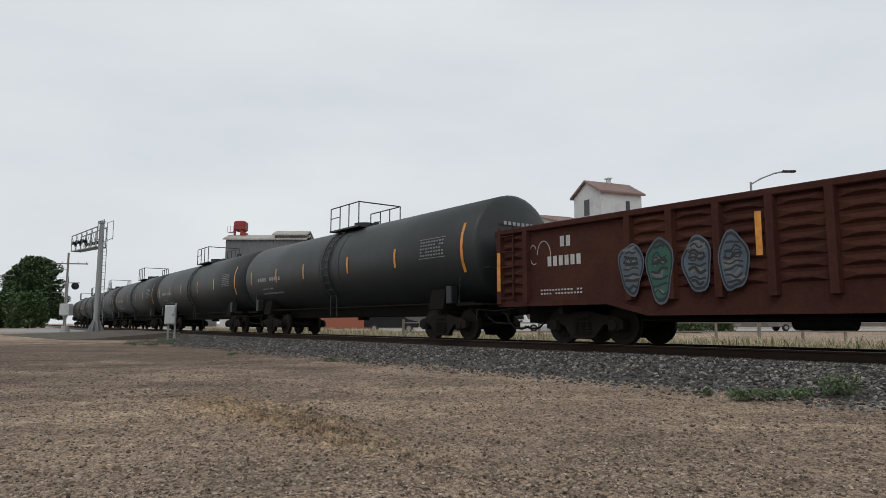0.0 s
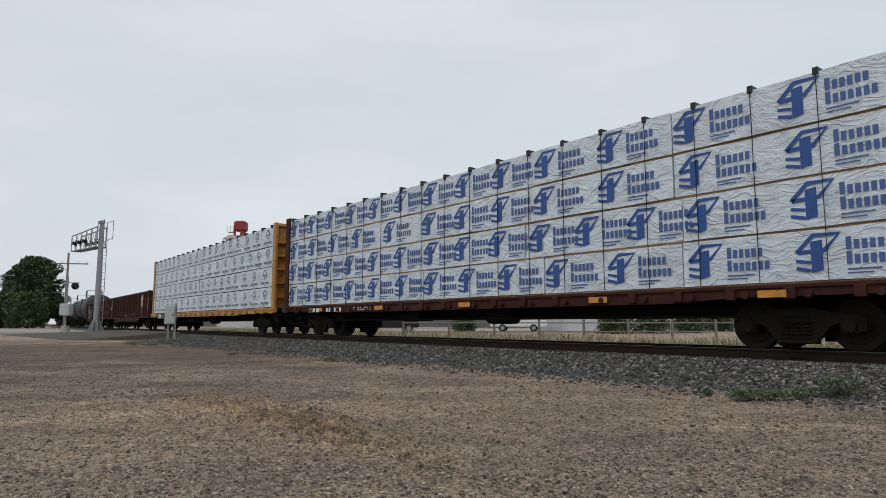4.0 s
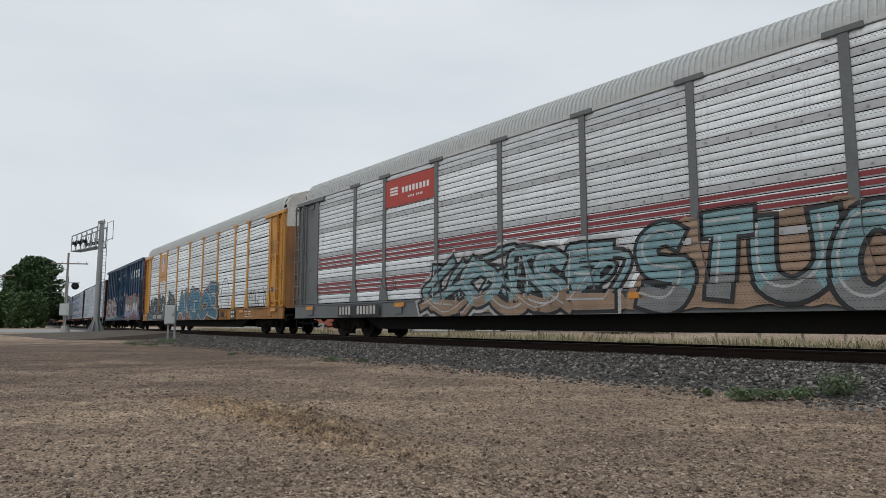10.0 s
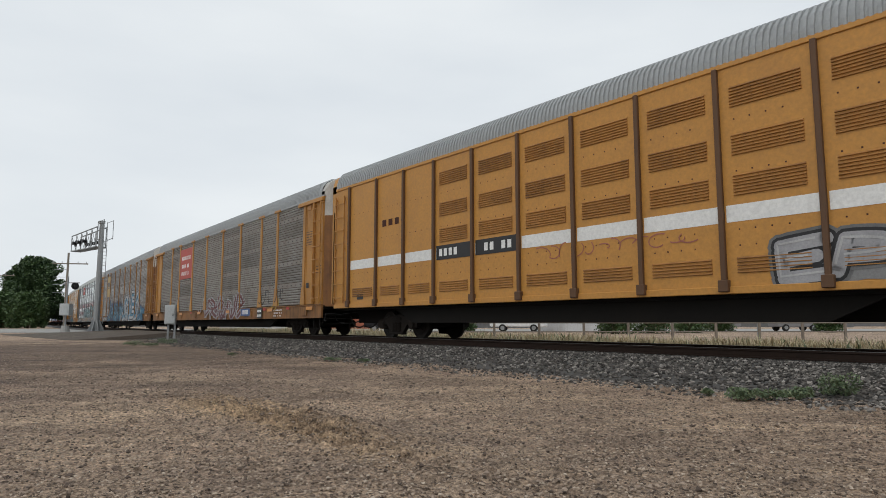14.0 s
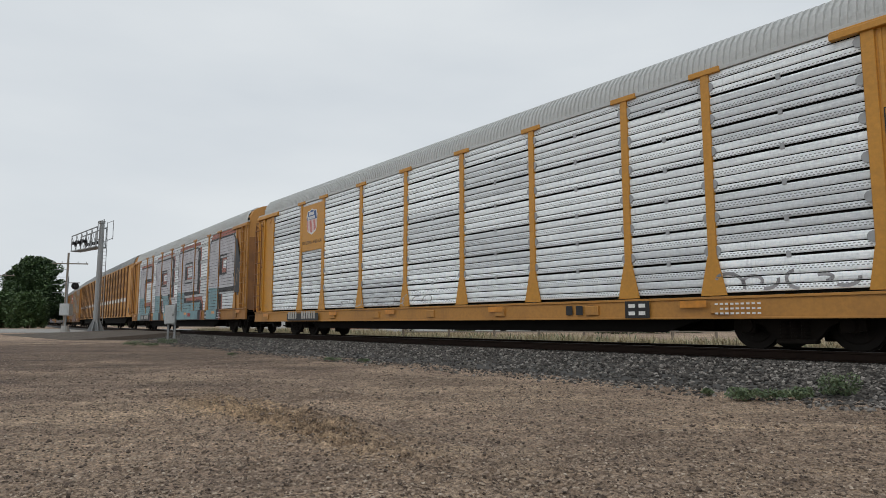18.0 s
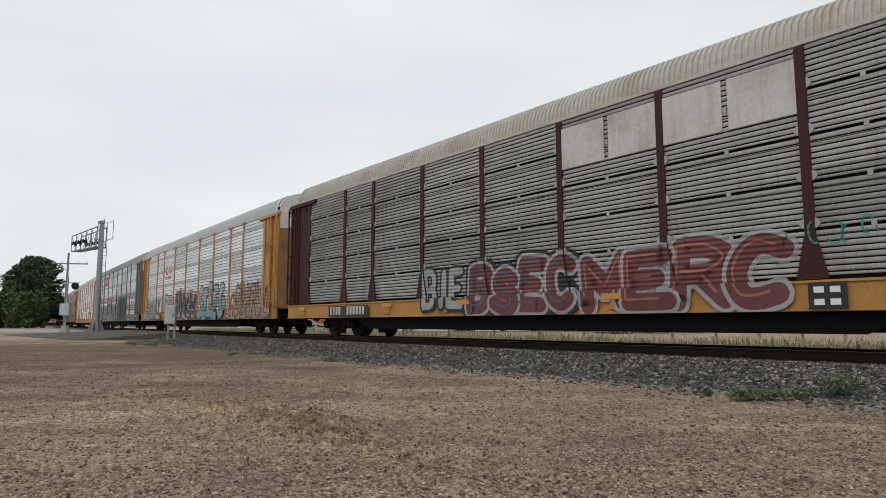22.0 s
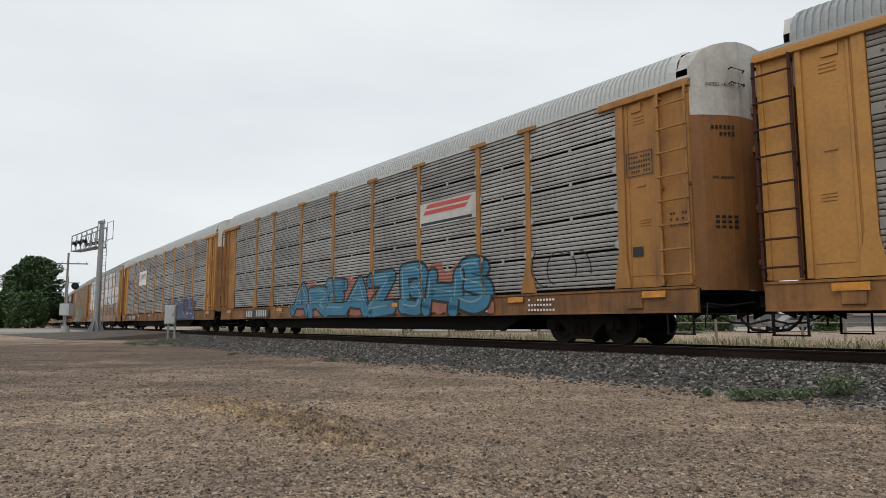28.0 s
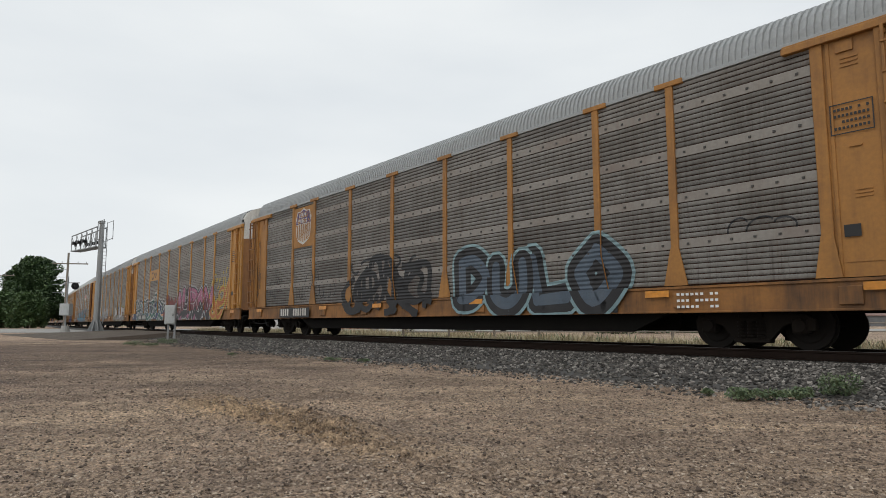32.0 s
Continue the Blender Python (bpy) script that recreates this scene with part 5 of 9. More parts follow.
RIBS_WIDE, RIBS_FINE = (PITCH, 1.22, 0.0, 0.13), (0.1, 1.22, 0.0, 0.0)
RIBS_LOW = (4.32 / 27, 1.0, 0.0, 0.13)
# ---- crossing, signals and the far side ----
GALV = paint("galvanised_steel", (0.27, 0.28, 0.285), (0.15, 0.145, 0.14), 0.4, 0.6, metal=0.2)
CABINET = paint("pale_grey_cabinet", (0.42, 0.44, 0.44), (0.22, 0.22, 0.21), 0.35, 0.5)
BLACK_METAL = plain("black_signal_metal", (0.012, 0.012, 0.014), 0.5)
WOOD_POLE = paint("grey_wood_pole", (0.2, 0.17, 0.14), (0.1, 0.085, 0.07), 0.5, 0.9)
LENS_RED = plain("dark_red_lens", (0.12, 0.012, 0.01), 0.15)


def slab(name, pts, z0, z1, material, label, category):
    bm = bmesh.new()
    prism(bm, pts, "Z", z0, z1)
    return tagged(part(name, bm, material), label, category, kind="structure")


slab("road", [(-160, 60), (-20, 56.5), (-8, 62), (40, 70), (120, 80), (120, 92), (-160, 96)], 0.0, 0.2, CONCRETE, "pale worn road behind the lot and the track", "road")
bm = bmesh.new()
v = [bm.verts.new(p) for p in (beside(21, -2.0, 0.47), beside(37, -2.0, 0.47), beside(40, -10.5, 0.14), beside(22, -7.5, 0.05))]
bm.faces.new(v)
w = [bm.verts.new(p) for p in (beside(21, -2.0, 0.2), beside(37, -2.0, 0.2), beside(40, -10.5, -0.1), beside(22, -7.5, -0.1))]
for i in range(4):
    bm.faces.new((v[i], v[(i + 1) % 4], w[(i + 1) % 4], w[i]))
RAMP_EARTH = paint("dark_trodden_earth", (0.105, 0.088, 0.074), (0.2, 0.175, 0.15), 0.7, 0.95, streak=False, scale=1.6, var=0.5, bumpy=0.9, spec=0.1)
tagged(part("crossing_ramp", bm, RAMP_EARTH), "dark earth and asphalt ramp up to the level crossing", "road", kind="structure")


def signal_mast(x, y):
    root = thing("cantilever_signal", "galvanised cantilever crossing signal on a tall mast beside the track", "railway signal", m=pose(x, y, 0.16))
    bm = bmesh.new()
    cyl(bm, 0, 0, 5.0, 0.27, 10.0, "Z", 18, 0.2)
    cyl(bm, 0, 0, 9.95, 0.26, 0.25, "Z", 18)
    part("mast", bm, GALV, root, smooth=False)
    bm = bmesh.new()
    for k in range(8):
        a = k * math.pi / 4
        prism(bm, [(0.24, 0.1), (0.75, 0.1), (0.27, 1.2)], "Y", -0.02, 0.02)
        bmesh.ops.rotate(bm, verts=bm.verts[-6:], cent=(0, 0, 0), matrix=Matrix.Rotation(a, 3, "Z"))
    cyl(bm, 0, 0, 0.05, 0.85, 0.12, "Z", 18)
    part("base", bm, GALV, root)
    # the arm points away from the track's near side
    d = Vector((-0.75, 0.66, 0)).normalized()
    n_ = Vector((-d.y, d.x, 0))
    L = 6.0
    bm = bmesh.new()
    for zz, off in ((7.7, -0.4), (7.7, 0.4), (9.5, -0.4), (9.5, 0.4)):
        a = n_ * off
        rod(bm, (a.x, a.y, zz), (a.x + d.x * L, a.y + d.y * L, zz - (0.35 if zz > 9 else 0.0)), 0.06)
    part("chord", bm, GALV, root)
    for k in range(6):
        t = k * L / 5
        for off in (-0.4, 0.4):
            bm = bmesh.new()
            a = n_ * off + d * t
            rod(bm, (a.x, a.y, 7.7), (a.x, a.y, 9.5 - 0.07 * k), 0.035)
            if k < 5:
                b = n_ * off + d * (t + L / 5)
                rod(bm, (a.x, a.y, 7.7), (b.x, b.y, 9.4 - 0.07 * k), 0.028)
            part("brace", bm, GALV, root)
    bm = bmesh.new()
    a, b = n_ * -0.45, n_ * 0.45
    q = [Vector((0, 0, 0)) + a, d * L + a, d * L + b, Vector((0, 0, 0)) + b]
    prism(bm, [(p.x, p.y) for p in q], "Z", 7.66, 7.72)
    part("walkway", bm, GALV, root)
    for t in (2.4, 3.6, 4.8):
        lamp = None
        for side in (-1, 1):
            c = d * t + n_ * (0.45 * side) + Vector((0, 0, 8.35))
            bm = bmesh.new()
            rot = Matrix.Translation(c) @ (n_ * side).to_track_quat("Z", "Y").to_matrix().to_4x4()
            bmesh.ops.create_cone(bm, cap_ends=True, segments=20, radius1=0.3, radius2=0.3, depth=0.05, matrix=rot)
            bmesh.ops.create_cone(bm, cap_ends=True, segments=14, radius1=0.13, radius2=0.17, depth=0.3, matrix=rot @ Matrix.Translation((0, 0.02, 0.16)))
            lamp = part("flasher", bm, BLACK_METAL, root, "black flasher disc with hood")
            bm = bmesh.new()
            bmesh.ops.create_cone(bm, cap_ends=True, segments=14, radius1=0.11, radius2=0.11, depth=0.02, matrix=rot @ Matrix.Translation((0, 0, 0.05)))
            part("lens", bm, LENS_RED, lamp)
    # small platform with rails on the other side of the mast, and the ladder
    e = -d
    bm = bmesh.new()
    for off in (-0.4, 0.4):
        a, b = n_ * off + e * 0.2, n_ * off + e * 1.5
        for zz in (8.3, 9.9):
            rod(bm, (a.x, a.y, zz), (b.x, b.y, zz + 0.1), 0.03)
        for c in (a, b):
            rod(bm, (c.x, c.y, 8.3), (c.x, c.y, 10.0), 0.03)
    part("platform_rail", bm, GALV, root)
    bm = bmesh.new()
    for off in (-0.22, 0.22):
        a = e * 0.75 + n_ * off
        rod(bm, (a.x, a.y, 0.8), (a.x, a.y, 8.4), 0.03)
    for k in range(24):
        a, b = e * 0.75 + n_ * -0.22, e * 0.75 + n_ * 0.22
        rod(bm, (a.x, a.y, 1.0 + k * 0.31), (b.x, b.y, 1.0 + k * 0.31), 0.018)
    part("ladder", bm, GALV, root)
    return root


signal_mast(-31.0, 58.5)


def crossing_flasher(x, y):
    root = thing("crossing_signal", "crossing flasher mast with grey control box on a concrete base", "railway signal", m=pose(x, y, 0.16))
    bm = bmesh.new()
    cyl(bm, 0, 0, 2.6, 0.07, 5.2, "Z", 10)
    part("mast", bm, GALV, root)
    bm = bmesh.new()
    box(bm, -0.45, 0.45, -0.35, 0.35, 1.55, 2.65, 0.03)
    bx = part("control_box", bm, CABINET, root)
    bm = bmesh.new()
    box(bm, -0.36, 0.36, -0.38, -0.35, 1.65, 2.55, 0.01)
    part("door", bm, CABINET, bx)
    bm = bmesh.new()
    cyl(bm, 0, 0, 0.3, 0.42, 0.6, "Z", 12, 0.3)
    part("base", bm, CONCRETE, root)
    bm = bmesh.new()
    rod(bm, (-0.3, 0, 4.6), (1.1, 0, 4.6), 0.045)
    part("cross_bar", bm, GALV, root)
    for sx in (0.7,):
        bm = bmesh.new()
        rot = Matrix.Translation((sx, 0, 4.3)) @ Euler((radians(90), 0, radians(48))).to_matrix().to_4x4()
        bmesh.ops.create_cone(bm, cap_ends=True, segments=20, radius1=0.34, radius2=0.34, depth=0.06, matrix=rot)
        bmesh.ops.create_cone(bm, cap_ends=True, segments=14, radius1=0.14, radius2=0.2, depth=0.42, matrix=rot @ Matrix.Translation((0, 0, 0.22)))
        part("flasher", bm, BLACK_METAL, root, "black flasher disc with hood")
    return root


crossing_flasher(-35.2, 61.0)


def relay_box(x, y):
    root = thing("relay_cabinet", "small pale grey relay cabinet on two steel posts", "cabinet", m=pose(x, y, 0, 0, 0, 12))
    bm = bmesh.new()
    box(bm, -0.27, 0.27, -0.2, 0.2, 0.92, 1.95, 0.02)
    bx = part("cabinet_body", bm, CABINET, root)
    bm = bmesh.new()
    box(bm, -0.23, 0.23, -0.225, -0.2, 0.97, 1.9, 0.01)
    part("door", bm, CABINET, bx)
    bm = bmesh.new()
    box(bm, 0.14, 0.18, -0.25, -0.22, 1.35, 1.5)
    part("handle", bm, BLACK_METAL, bx)
    for xx in (-0.1, 0.24):
        bm = bmesh.new()
        box(bm, xx - 0.05, xx + 0.05, -0.05, 0.05, -0.1, 0.95 if xx < 0 else 2.05, 0.01)
        part("post", bm, GALV, root)
    return root


relay_box(-14.75, 35.4)


def utility_pole(x, y, h, rz):
    root = thing("utility_pole", "weathered wooden utility pole with cross-arms", "utility pole", m=pose(x, y, 0.1, 0, 0, rz))
    bm = bmesh.new()
    cyl(bm, 0, 0, h / 2, 0.17, h, "Z", 10, 0.12)
    part("pole", bm, WOOD_POLE, root)
    bm = bmesh.new()
    box(bm, -1.9, 2.4, -0.06, 0.06, h - 1.5, h - 1.36)
    part("cross_arm", bm, WOOD_POLE, root)
    for k in range(4):
        bm = bmesh.new()
        rod(bm, (-1.6 - 0.02 * k, 0, h - 2.2 - k * 1.0), (0.1, 0, h - 2.2 - k * 1.0), 0.03)
        part("bracket", bm, GALV, root)
    for xx in (-1.7, -0.7, 1.2, 2.2):
        bm = bmesh.new()
        cyl(bm, xx, 0, h - 1.25, 0.05, 0.22, "Z", 8)
        part("insulator", bm, CABINET, root)
    return root


utility_pole(-49.2, 85.0, 10.1, 12)
utility_pole(-71.5, 104.0, 10.0, 30)


# ---- trees ----
def leaf_material(name, a, b):
    m, nt, links, bs = nodes_of(name)
    geo = nt.new("ShaderNodeNewGeometry")
    c = ramp(nt, links, geo.outputs["Random Per Island"], [(0.0, a), (1.0, b)])
    links.new(c, bs.inputs["Base Color"])
    bs.inputs["Roughness"].default_value = 0.6
    return m


LEAF_DARK = leaf_material("dark_green_leaves", (0.018, 0.042, 0.015), (0.075, 0.125, 0.042))
LEAF_MID = leaf_material("green_shrub_leaves", (0.024, 0.055, 0.015), (0.085, 0.14, 0.045))
LEAF_WEED = leaf_material("grey_green_weeds", (0.06, 0.1, 0.05), (0.16, 0.2, 0.1))
GRASS_DRY = leaf_material("dry_straw_grass", (0.26, 0.21, 0.12), (0.55, 0.48, 0.31))
BARK = paint("rough_bark", (0.1, 0.075, 0.055), (0.05, 0.04, 0.03), 0.5, 0.9)


def leaf_cloud(name, lumps, count, size, material, parent, seed):
    """Leaves as small bent blades over uneven lumps."""
    rng = random.Random(seed)
    verts, faces = [], []
    for k in range(count):
        cx, cy, cz, rx, ry, rz = rng.choice(lumps)
        u = Vector((rng.gauss(0, 1), rng.gauss(0, 1), rng.gauss(0, 1))).normalized()
        r = 0.62 + 0.42 * rng.random() ** 0.6
        p = Vector((cx + u.x * rx * r, cy + u.y * ry * r, cz + u.z * rz * r))
        if p.z < 0.05:
            continue
        rot = Euler((rng.uniform(-1, 1), rng.uniform(-1, 1), rng.uniform(0, 6.28))).to_matrix()
        s = size * rng.uniform(0.6, 1.4)
        o = len(verts)
        for q in ((-0.5, 0, 0), (0, -0.3, 0.08), (0.6, 0, 0), (0, 0.3, 0.08)):
            w = p + rot @ (Vector(q) * s)
            verts.append(tuple(w))
        faces += [(o, o + 1, o + 2), (o, o + 2, o + 3)]
    me = bpy.data.meshes.new(name)
    me.from_pydata(verts, [], faces)
    me.materials.append(material)
    return place(name, me, parent)


def tree(x, y, h, w, label, material, seed, leaf=0.4, count=9000, low=0.28):
    root = thing("tree", label, "tree", m=pose(x, y, 0.05))
    rng = random.Random(seed)
    bm = bmesh.new()
    cyl(bm, 0, 0, h * 0.2, 0.3, h * 0.4, "Z", 10, 0.2)
    for k in range(6):
        a = k * 1.05 + rng.uniform(-0.3, 0.3)
        rod(bm, (0, 0, h * (0.25 + 0.02 * k)), (math.cos(a) * w * 0.3, math.sin(a) * w * 0.3, h * rng.uniform(0.5, 0.75)), 0.09)
    part("trunk", bm, BARK, root)
    lumps = []
    for k in range(150):
        t = low + (0.94 - low) * (k + rng.random()) / 150
        mid = 0.42
        rr = w * 0.5 * math.sqrt(max(0.04, 1 - ((t - mid) / (1.0 - mid if t > mid else 0.75)) ** 2))
        a = k * 2.4 + rng.uniform(-0.5, 0.5)
        d = rr * rng.uniform(0.3, 0.9)
        s = w * rng.uniform(0.075, 0.135)
        lumps.append((math.cos(a) * d, math.sin(a) * d, h * t, s, s, s * 0.85))
    leaf_cloud("crown", lumps, count, leaf, material, root, seed)
    return root


tree(-76.6, 122.0, 13.3, 11.2, "large dense dark green tree behind the road", LEAF_DARK, 1, 0.42, 46000, 0.14)
for k, (x, y, h, w) in enumerate(((-75.5, 112, 6.2, 8), (-69.8, 110, 6.2, 6.5), (-80.5, 113, 5.2, 6))):
    tree(x, y, h, w, "low green shrub-like tree at the road's edge", LEAF_MID, 10 + k, 0.42, 9000, 0.1)


def car(x, y, rz, label, body_mat, pickup=False):
    root = thing("parked_car", label, "car", m=pose(x, y, 0.2, 0, 0, rz))
    bm = bmesh.new()
    if pickup:
        prof = [(-2.7, 0.45), (2.7, 0.45), (2.75, 0.95), (1.5, 1.05), (0.9, 1.75), (-0.6, 1.8), (-0.8, 1.1), (-2.7, 1.1)]
    else:
        prof = [(-2.35, 0.42), (2.35, 0.42), (2.42, 0.9), (1.45, 1.05), (0.75, 1.62), (-1.7, 1.68), (-2.3, 1.1)]
    prism(bm, prof, "Y", -0.9, 0.9)
    bmesh.ops.bevel(bm, geom=bm.edges[:], offset=0.07, segments=2, affect="EDGES")
    part("body", bm, body_mat, root)
    for sy in (-0.905, 0.905):
        bm = bmesh.new()
        prism(bm, [(-1.5, 1.12), (1.15, 1.12), (0.68, 1.52), (-1.4, 1.56)] if not pickup else [(-0.55, 1.15), (1.2, 1.15), (0.8, 1.62), (-0.5, 1.66)], "Y", sy - 0.008, sy + 0.008)
        part("window", bm, plain("car_glass", (0.02, 0.022, 0.025), 0.08), root)
        for sx in (-1.45, 1.5):
            bm = bmesh.new()
            cyl(bm, sx, sy * 0.95, 0.35, 0.35, 0.24, n=18)
            wheel = part("wheel", bm, RUBBER, root)
            bm = bmesh.new()
            cyl(bm, sx, sy * 1.09, 0.35, 0.2, 0.02, n=14)
            part("rim", bm, GALV, wheel)
    return root


CAR_BLACK = plain("black_car_paint", (0.015, 0.016, 0.02), 0.25)
CAR_GREY = plain("grey_car_paint", (0.2, 0.2, 0.21), 0.3)
CAR_WHITE = plain("white_car_paint", (0.7, 0.71, 0.72), 0.3)
car(-4.5, 57.0, 4, "black parked sport utility car beyond the track", CAR_BLACK)
car(7.3, 63.0, 170, "white parked pickup truck beyond the track", CAR_WHITE, True)
car(27.0, 66.0, 5, "grey parked pickup truck beyond the track", CAR_GREY, True)
car(36.5, 68.0, 184, "grey parked car beyond the fence", CAR_GREY)
car(-88.0, 104.0, 20, "white parked car by the shrubs", CAR_WHITE)


# ---- fence, dry grass and weeds on the far side ----
def build_fence_post(bm):
    box(bm, -0.06, 0.06, -0.06, 0.06, -0.1, 1.15, 0.015)


fence = thing("wire_fence", "weathered wooden post and rail fence in dry grass", "fence")
FENCE = [(-2.0 + 2.3 * k, 33.0 + 0.12 * k) for k in range(24)]
for x, y in FENCE:
    place("post", shared("fence_post", build_fence_post, WOOD_POLE), fence, pose(x, y, height_at(x, y)))
for (xa, ya), (xb, yb) in zip(FENCE, FENCE[1:]):
    for z in (0.5, 0.95):
        bm = bmesh.new()
        rod(bm, (xa, ya, z + 0.05), (xb, yb, z + 0.05), 0.03)
        part("rail", bm, WOOD_POLE, fence)


def grass_patch(name, label, spots, h, material, seed, width=0.012, blades=7, spread=0.16, category="grass"):
    rng = random.Random(seed)
    verts, faces = [], []
    for x, y, z, s in spots:
        for _ in range(blades):
            a = rng.uniform(0, 6.28)
            bx, by = x + rng.gauss(0, spread), y + rng.gauss(0, spread)
            hh = h * s * rng.uniform(0.5, 1.2)
            lx, ly = math.cos(a) * hh * rng.uniform(0.15, 0.6), math.sin(a) * hh * rng.uniform(0.15, 0.6)
            px, py = -math.sin(a) * width, math.cos(a) * width
            o = len(verts)
            verts += [(bx - px, by - py, z), (bx + px, by + py, z), (bx + lx * 0.4 + px, by + ly * 0.4 + py, z + hh * 0.6), (bx + lx * 0.4 - px, by + ly * 0.4 - py, z + hh * 0.6), (bx + lx, by + ly, z + hh)]
            faces += [(o, o + 1, o + 2, o + 3), (o + 3, o + 2, o + 4)]
    me = bpy.data.meshes.new(name)
    me.from_pydata(verts, [], faces)
    me.materials.append(material)
    return tagged(new(name, me), label, category, kind="stuff")


rng1 = random.Random(8)
spots = []
for k in range(9000):
    s = -30 + 70 * rng1.random()
    o = 3.6 + 10.0 * rng1.random() ** 1.4
    if noise.noise((s * 0.25, o * 0.5, 3.0)) < -0.12:
        continue
    p = beside(s, o, 0)
    spots.append((p.x, p.y, max(height_at(p.x, p.y), bank_z(o)) - 0.02, rng1.uniform(0.5, 1.3)))
grass_patch("dry_grass", "tall dry straw-coloured grass beyond the track", spots, 0.42, GRASS_DRY, 9, 0.016, 9, 0.28)
spots = []
for k in range(300):
    s = -25 + 60 * rng1.random()
    p = beside(s, 4 + 8 * rng1.random(), 0)
    spots.append((p.x, p.y, height_at(p.x, p.y), rng1.uniform(0.6, 1.4)))
grass_patch("green_weed_patch", "scattered green weeds in the dry grass", spots, 0.4, LEAF_WEED, 10, 0.025, 9, 0.2, "weeds")


def weed(x, y, w, h, seed, count, label="low grey-green weed clump at the ballast's foot"):
    z = height_at(x, y)
    root = thing("weed", label, "plant", m=pose(x, y, z))
    rng = random.Random(seed)
    lumps = [(rng.uniform(-0.4, 0.4) * w, rng.uniform(-0.3, 0.3) * w * 0.6, h * rng.uniform(0.25, 0.6), w * 0.22, w * 0.2, h * 0.4) for _ in range(7)]
    leaf_cloud("foliage", lumps, int(count * 0.7), 0.04, LEAF_WEED, root, seed)
    bm = bmesh.new()
    for k in range(9):
        a = rng.uniform(0, 6.28)
        rod(bm, (0, 0, 0), (math.cos(a) * w * 0.4, math.sin(a) * w * 0.3, h * rng.uniform(0.5, 0.95)), 0.004, 4)
    part("stem", bm, LEAF_WEED, root)
    return root


for k, (u, d, w, h) in enumerate(((0.605, 8.6, 0.62, 0.34), (0.535, 8.5, 0.4, 0.2), (0.49, 8.45, 0.5, 0.17), (0.455, 8.4, 0.42, 0.19), (0.40, 9.0, 0.22, 0.12), (-0.165, 17.0, 0.5, 0.12), (-0.12, 16.5, 0.3, 0.1), (-0.32, 19.5, 0.3, 0.1), (-0.47, 29, 0.9, 0.25), (-0.445, 28, 0.7, 0.2), (-0.42, 31, 0.8, 0.28))):
    weed(u * d, d, w, h, 40 + k, int(500 + 900 * w))


# ---- grain elevators, gallery and the white headhouse ----
def corrugated(name, col, dirt, amount):
    m = paint(name, col, dirt, amount, 0.6, scale=0.3)
    nt, links = m.node_tree.nodes, m.node_tree.links
    b = nt["Principled BSDF"]
    co = nt.new("ShaderNodeTexCoord")
    sep = nt.new("ShaderNodeSeparateXYZ")
    links.new(co.outputs["Object"], sep.inputs[0])
    s = math_node(nt, links, "SINE", math_node(nt, links, "MULTIPLY", math_node(nt, links, "ADD", sep.outputs["X"], sep.outputs["Y"]), 26.0))
    bump(nt, links, b, s, 0.5, 0.05)
    return m


IRON_GREY = corrugated("grey_corrugated_iron", (0.13, 0.135, 0.14), (0.09, 0.07, 0.06), 0.5)
IRON_ROOF = corrugated("rust_streaked_iron_roof", (0.42, 0.4, 0.37), (0.2, 0.12, 0.09), 0.6)
SIDING = paint("white_board_siding", (0.55, 0.56, 0.57), (0.25, 0.22, 0.2), 0.5, 0.7)
ROOF_RED = corrugated("rusty_red_roof", (0.2, 0.12, 0.1), (0.33, 0.25, 0.22), 0.6)
MURAL_ORANGE = plain("mural_orange", (0.5, 0.16, 0.05), 0.7)
RED_BIN = paint("red_steel_bin", (0.24, 0.022, 0.02), (0.1, 0.018, 0.018), 0.3, 0.5)
GLASS_DARK = plain("dark_window", (0.02, 0.022, 0.025), 0.1)
BRICK = plain("red_brick", (0.3, 0.1, 0.06), 0.85)



def ux(u, d):
    return (u - 784) / 1149.5 * d


def gable_roof(bm, x0, x1, y0, y1, ze, zr, over=0.4):
    ym = (y0 + y1) / 2
    prism(bm, [(y0 - over, ze - 0.12), (ym, zr), (y1 + over, ze - 0.12), (y1 + over, ze + 0.08), (ym, zr + 0.22), (y0 - over, ze + 0.08)], "X", x0 - over, x1 + over)


def elevator(name, label, u0, u1, d, deep, ze, zr, steps, windows):
    root = thing(name, label, "building", "grain elevators")
    x0, x1 = ux(u0, d), ux(u1, d)
    bm = bmesh.new()
    box(bm, x0, x1, d, d + deep, -0.2, ze)
    prism(bm, [(d, ze), (d + deep, ze), (d + deep / 2, zr)], "X", x0, x1)
    wall = part("wall", bm, IRON_GREY, root)
    bm = bmesh.new()
    gable_roof(bm, x0, x1, d, d + deep, ze, zr)
    part("roof", bm, IRON_ROOF, root)
    for a, b, up in steps:
        bm = bmesh.new()
        box(bm, ux(a, d), ux(b, d), d - 0.02, d + deep + 0.02, ze - 0.6, ze + up)
        part("headhouse", bm, IRON_GREY, root)
        bm = bmesh.new()
        gable_roof(bm, ux(a, d), ux(b, d), d, d + deep, ze + up, zr + up)
        part("roof", bm, IRON_ROOF, root)
    for u, z, s in windows:
        bm = bmesh.new()
        x = ux(u, d)
        box(bm, x - s / 2, x + s / 2, d - 0.05, d + 0.02, z - s * 0.6, z + s * 0.6)
        fr = part("window", bm, GLASS_DARK, root)
        bm = bmesh.new()
        box(bm, x - s / 2 - 0.1, x + s / 2 + 0.1, d - 0.08, d - 0.02, z - s * 0.6 - 0.14, z - s * 0.6)
        part("sill", bm, IRON_ROOF, fr)
    return root, x0, x1


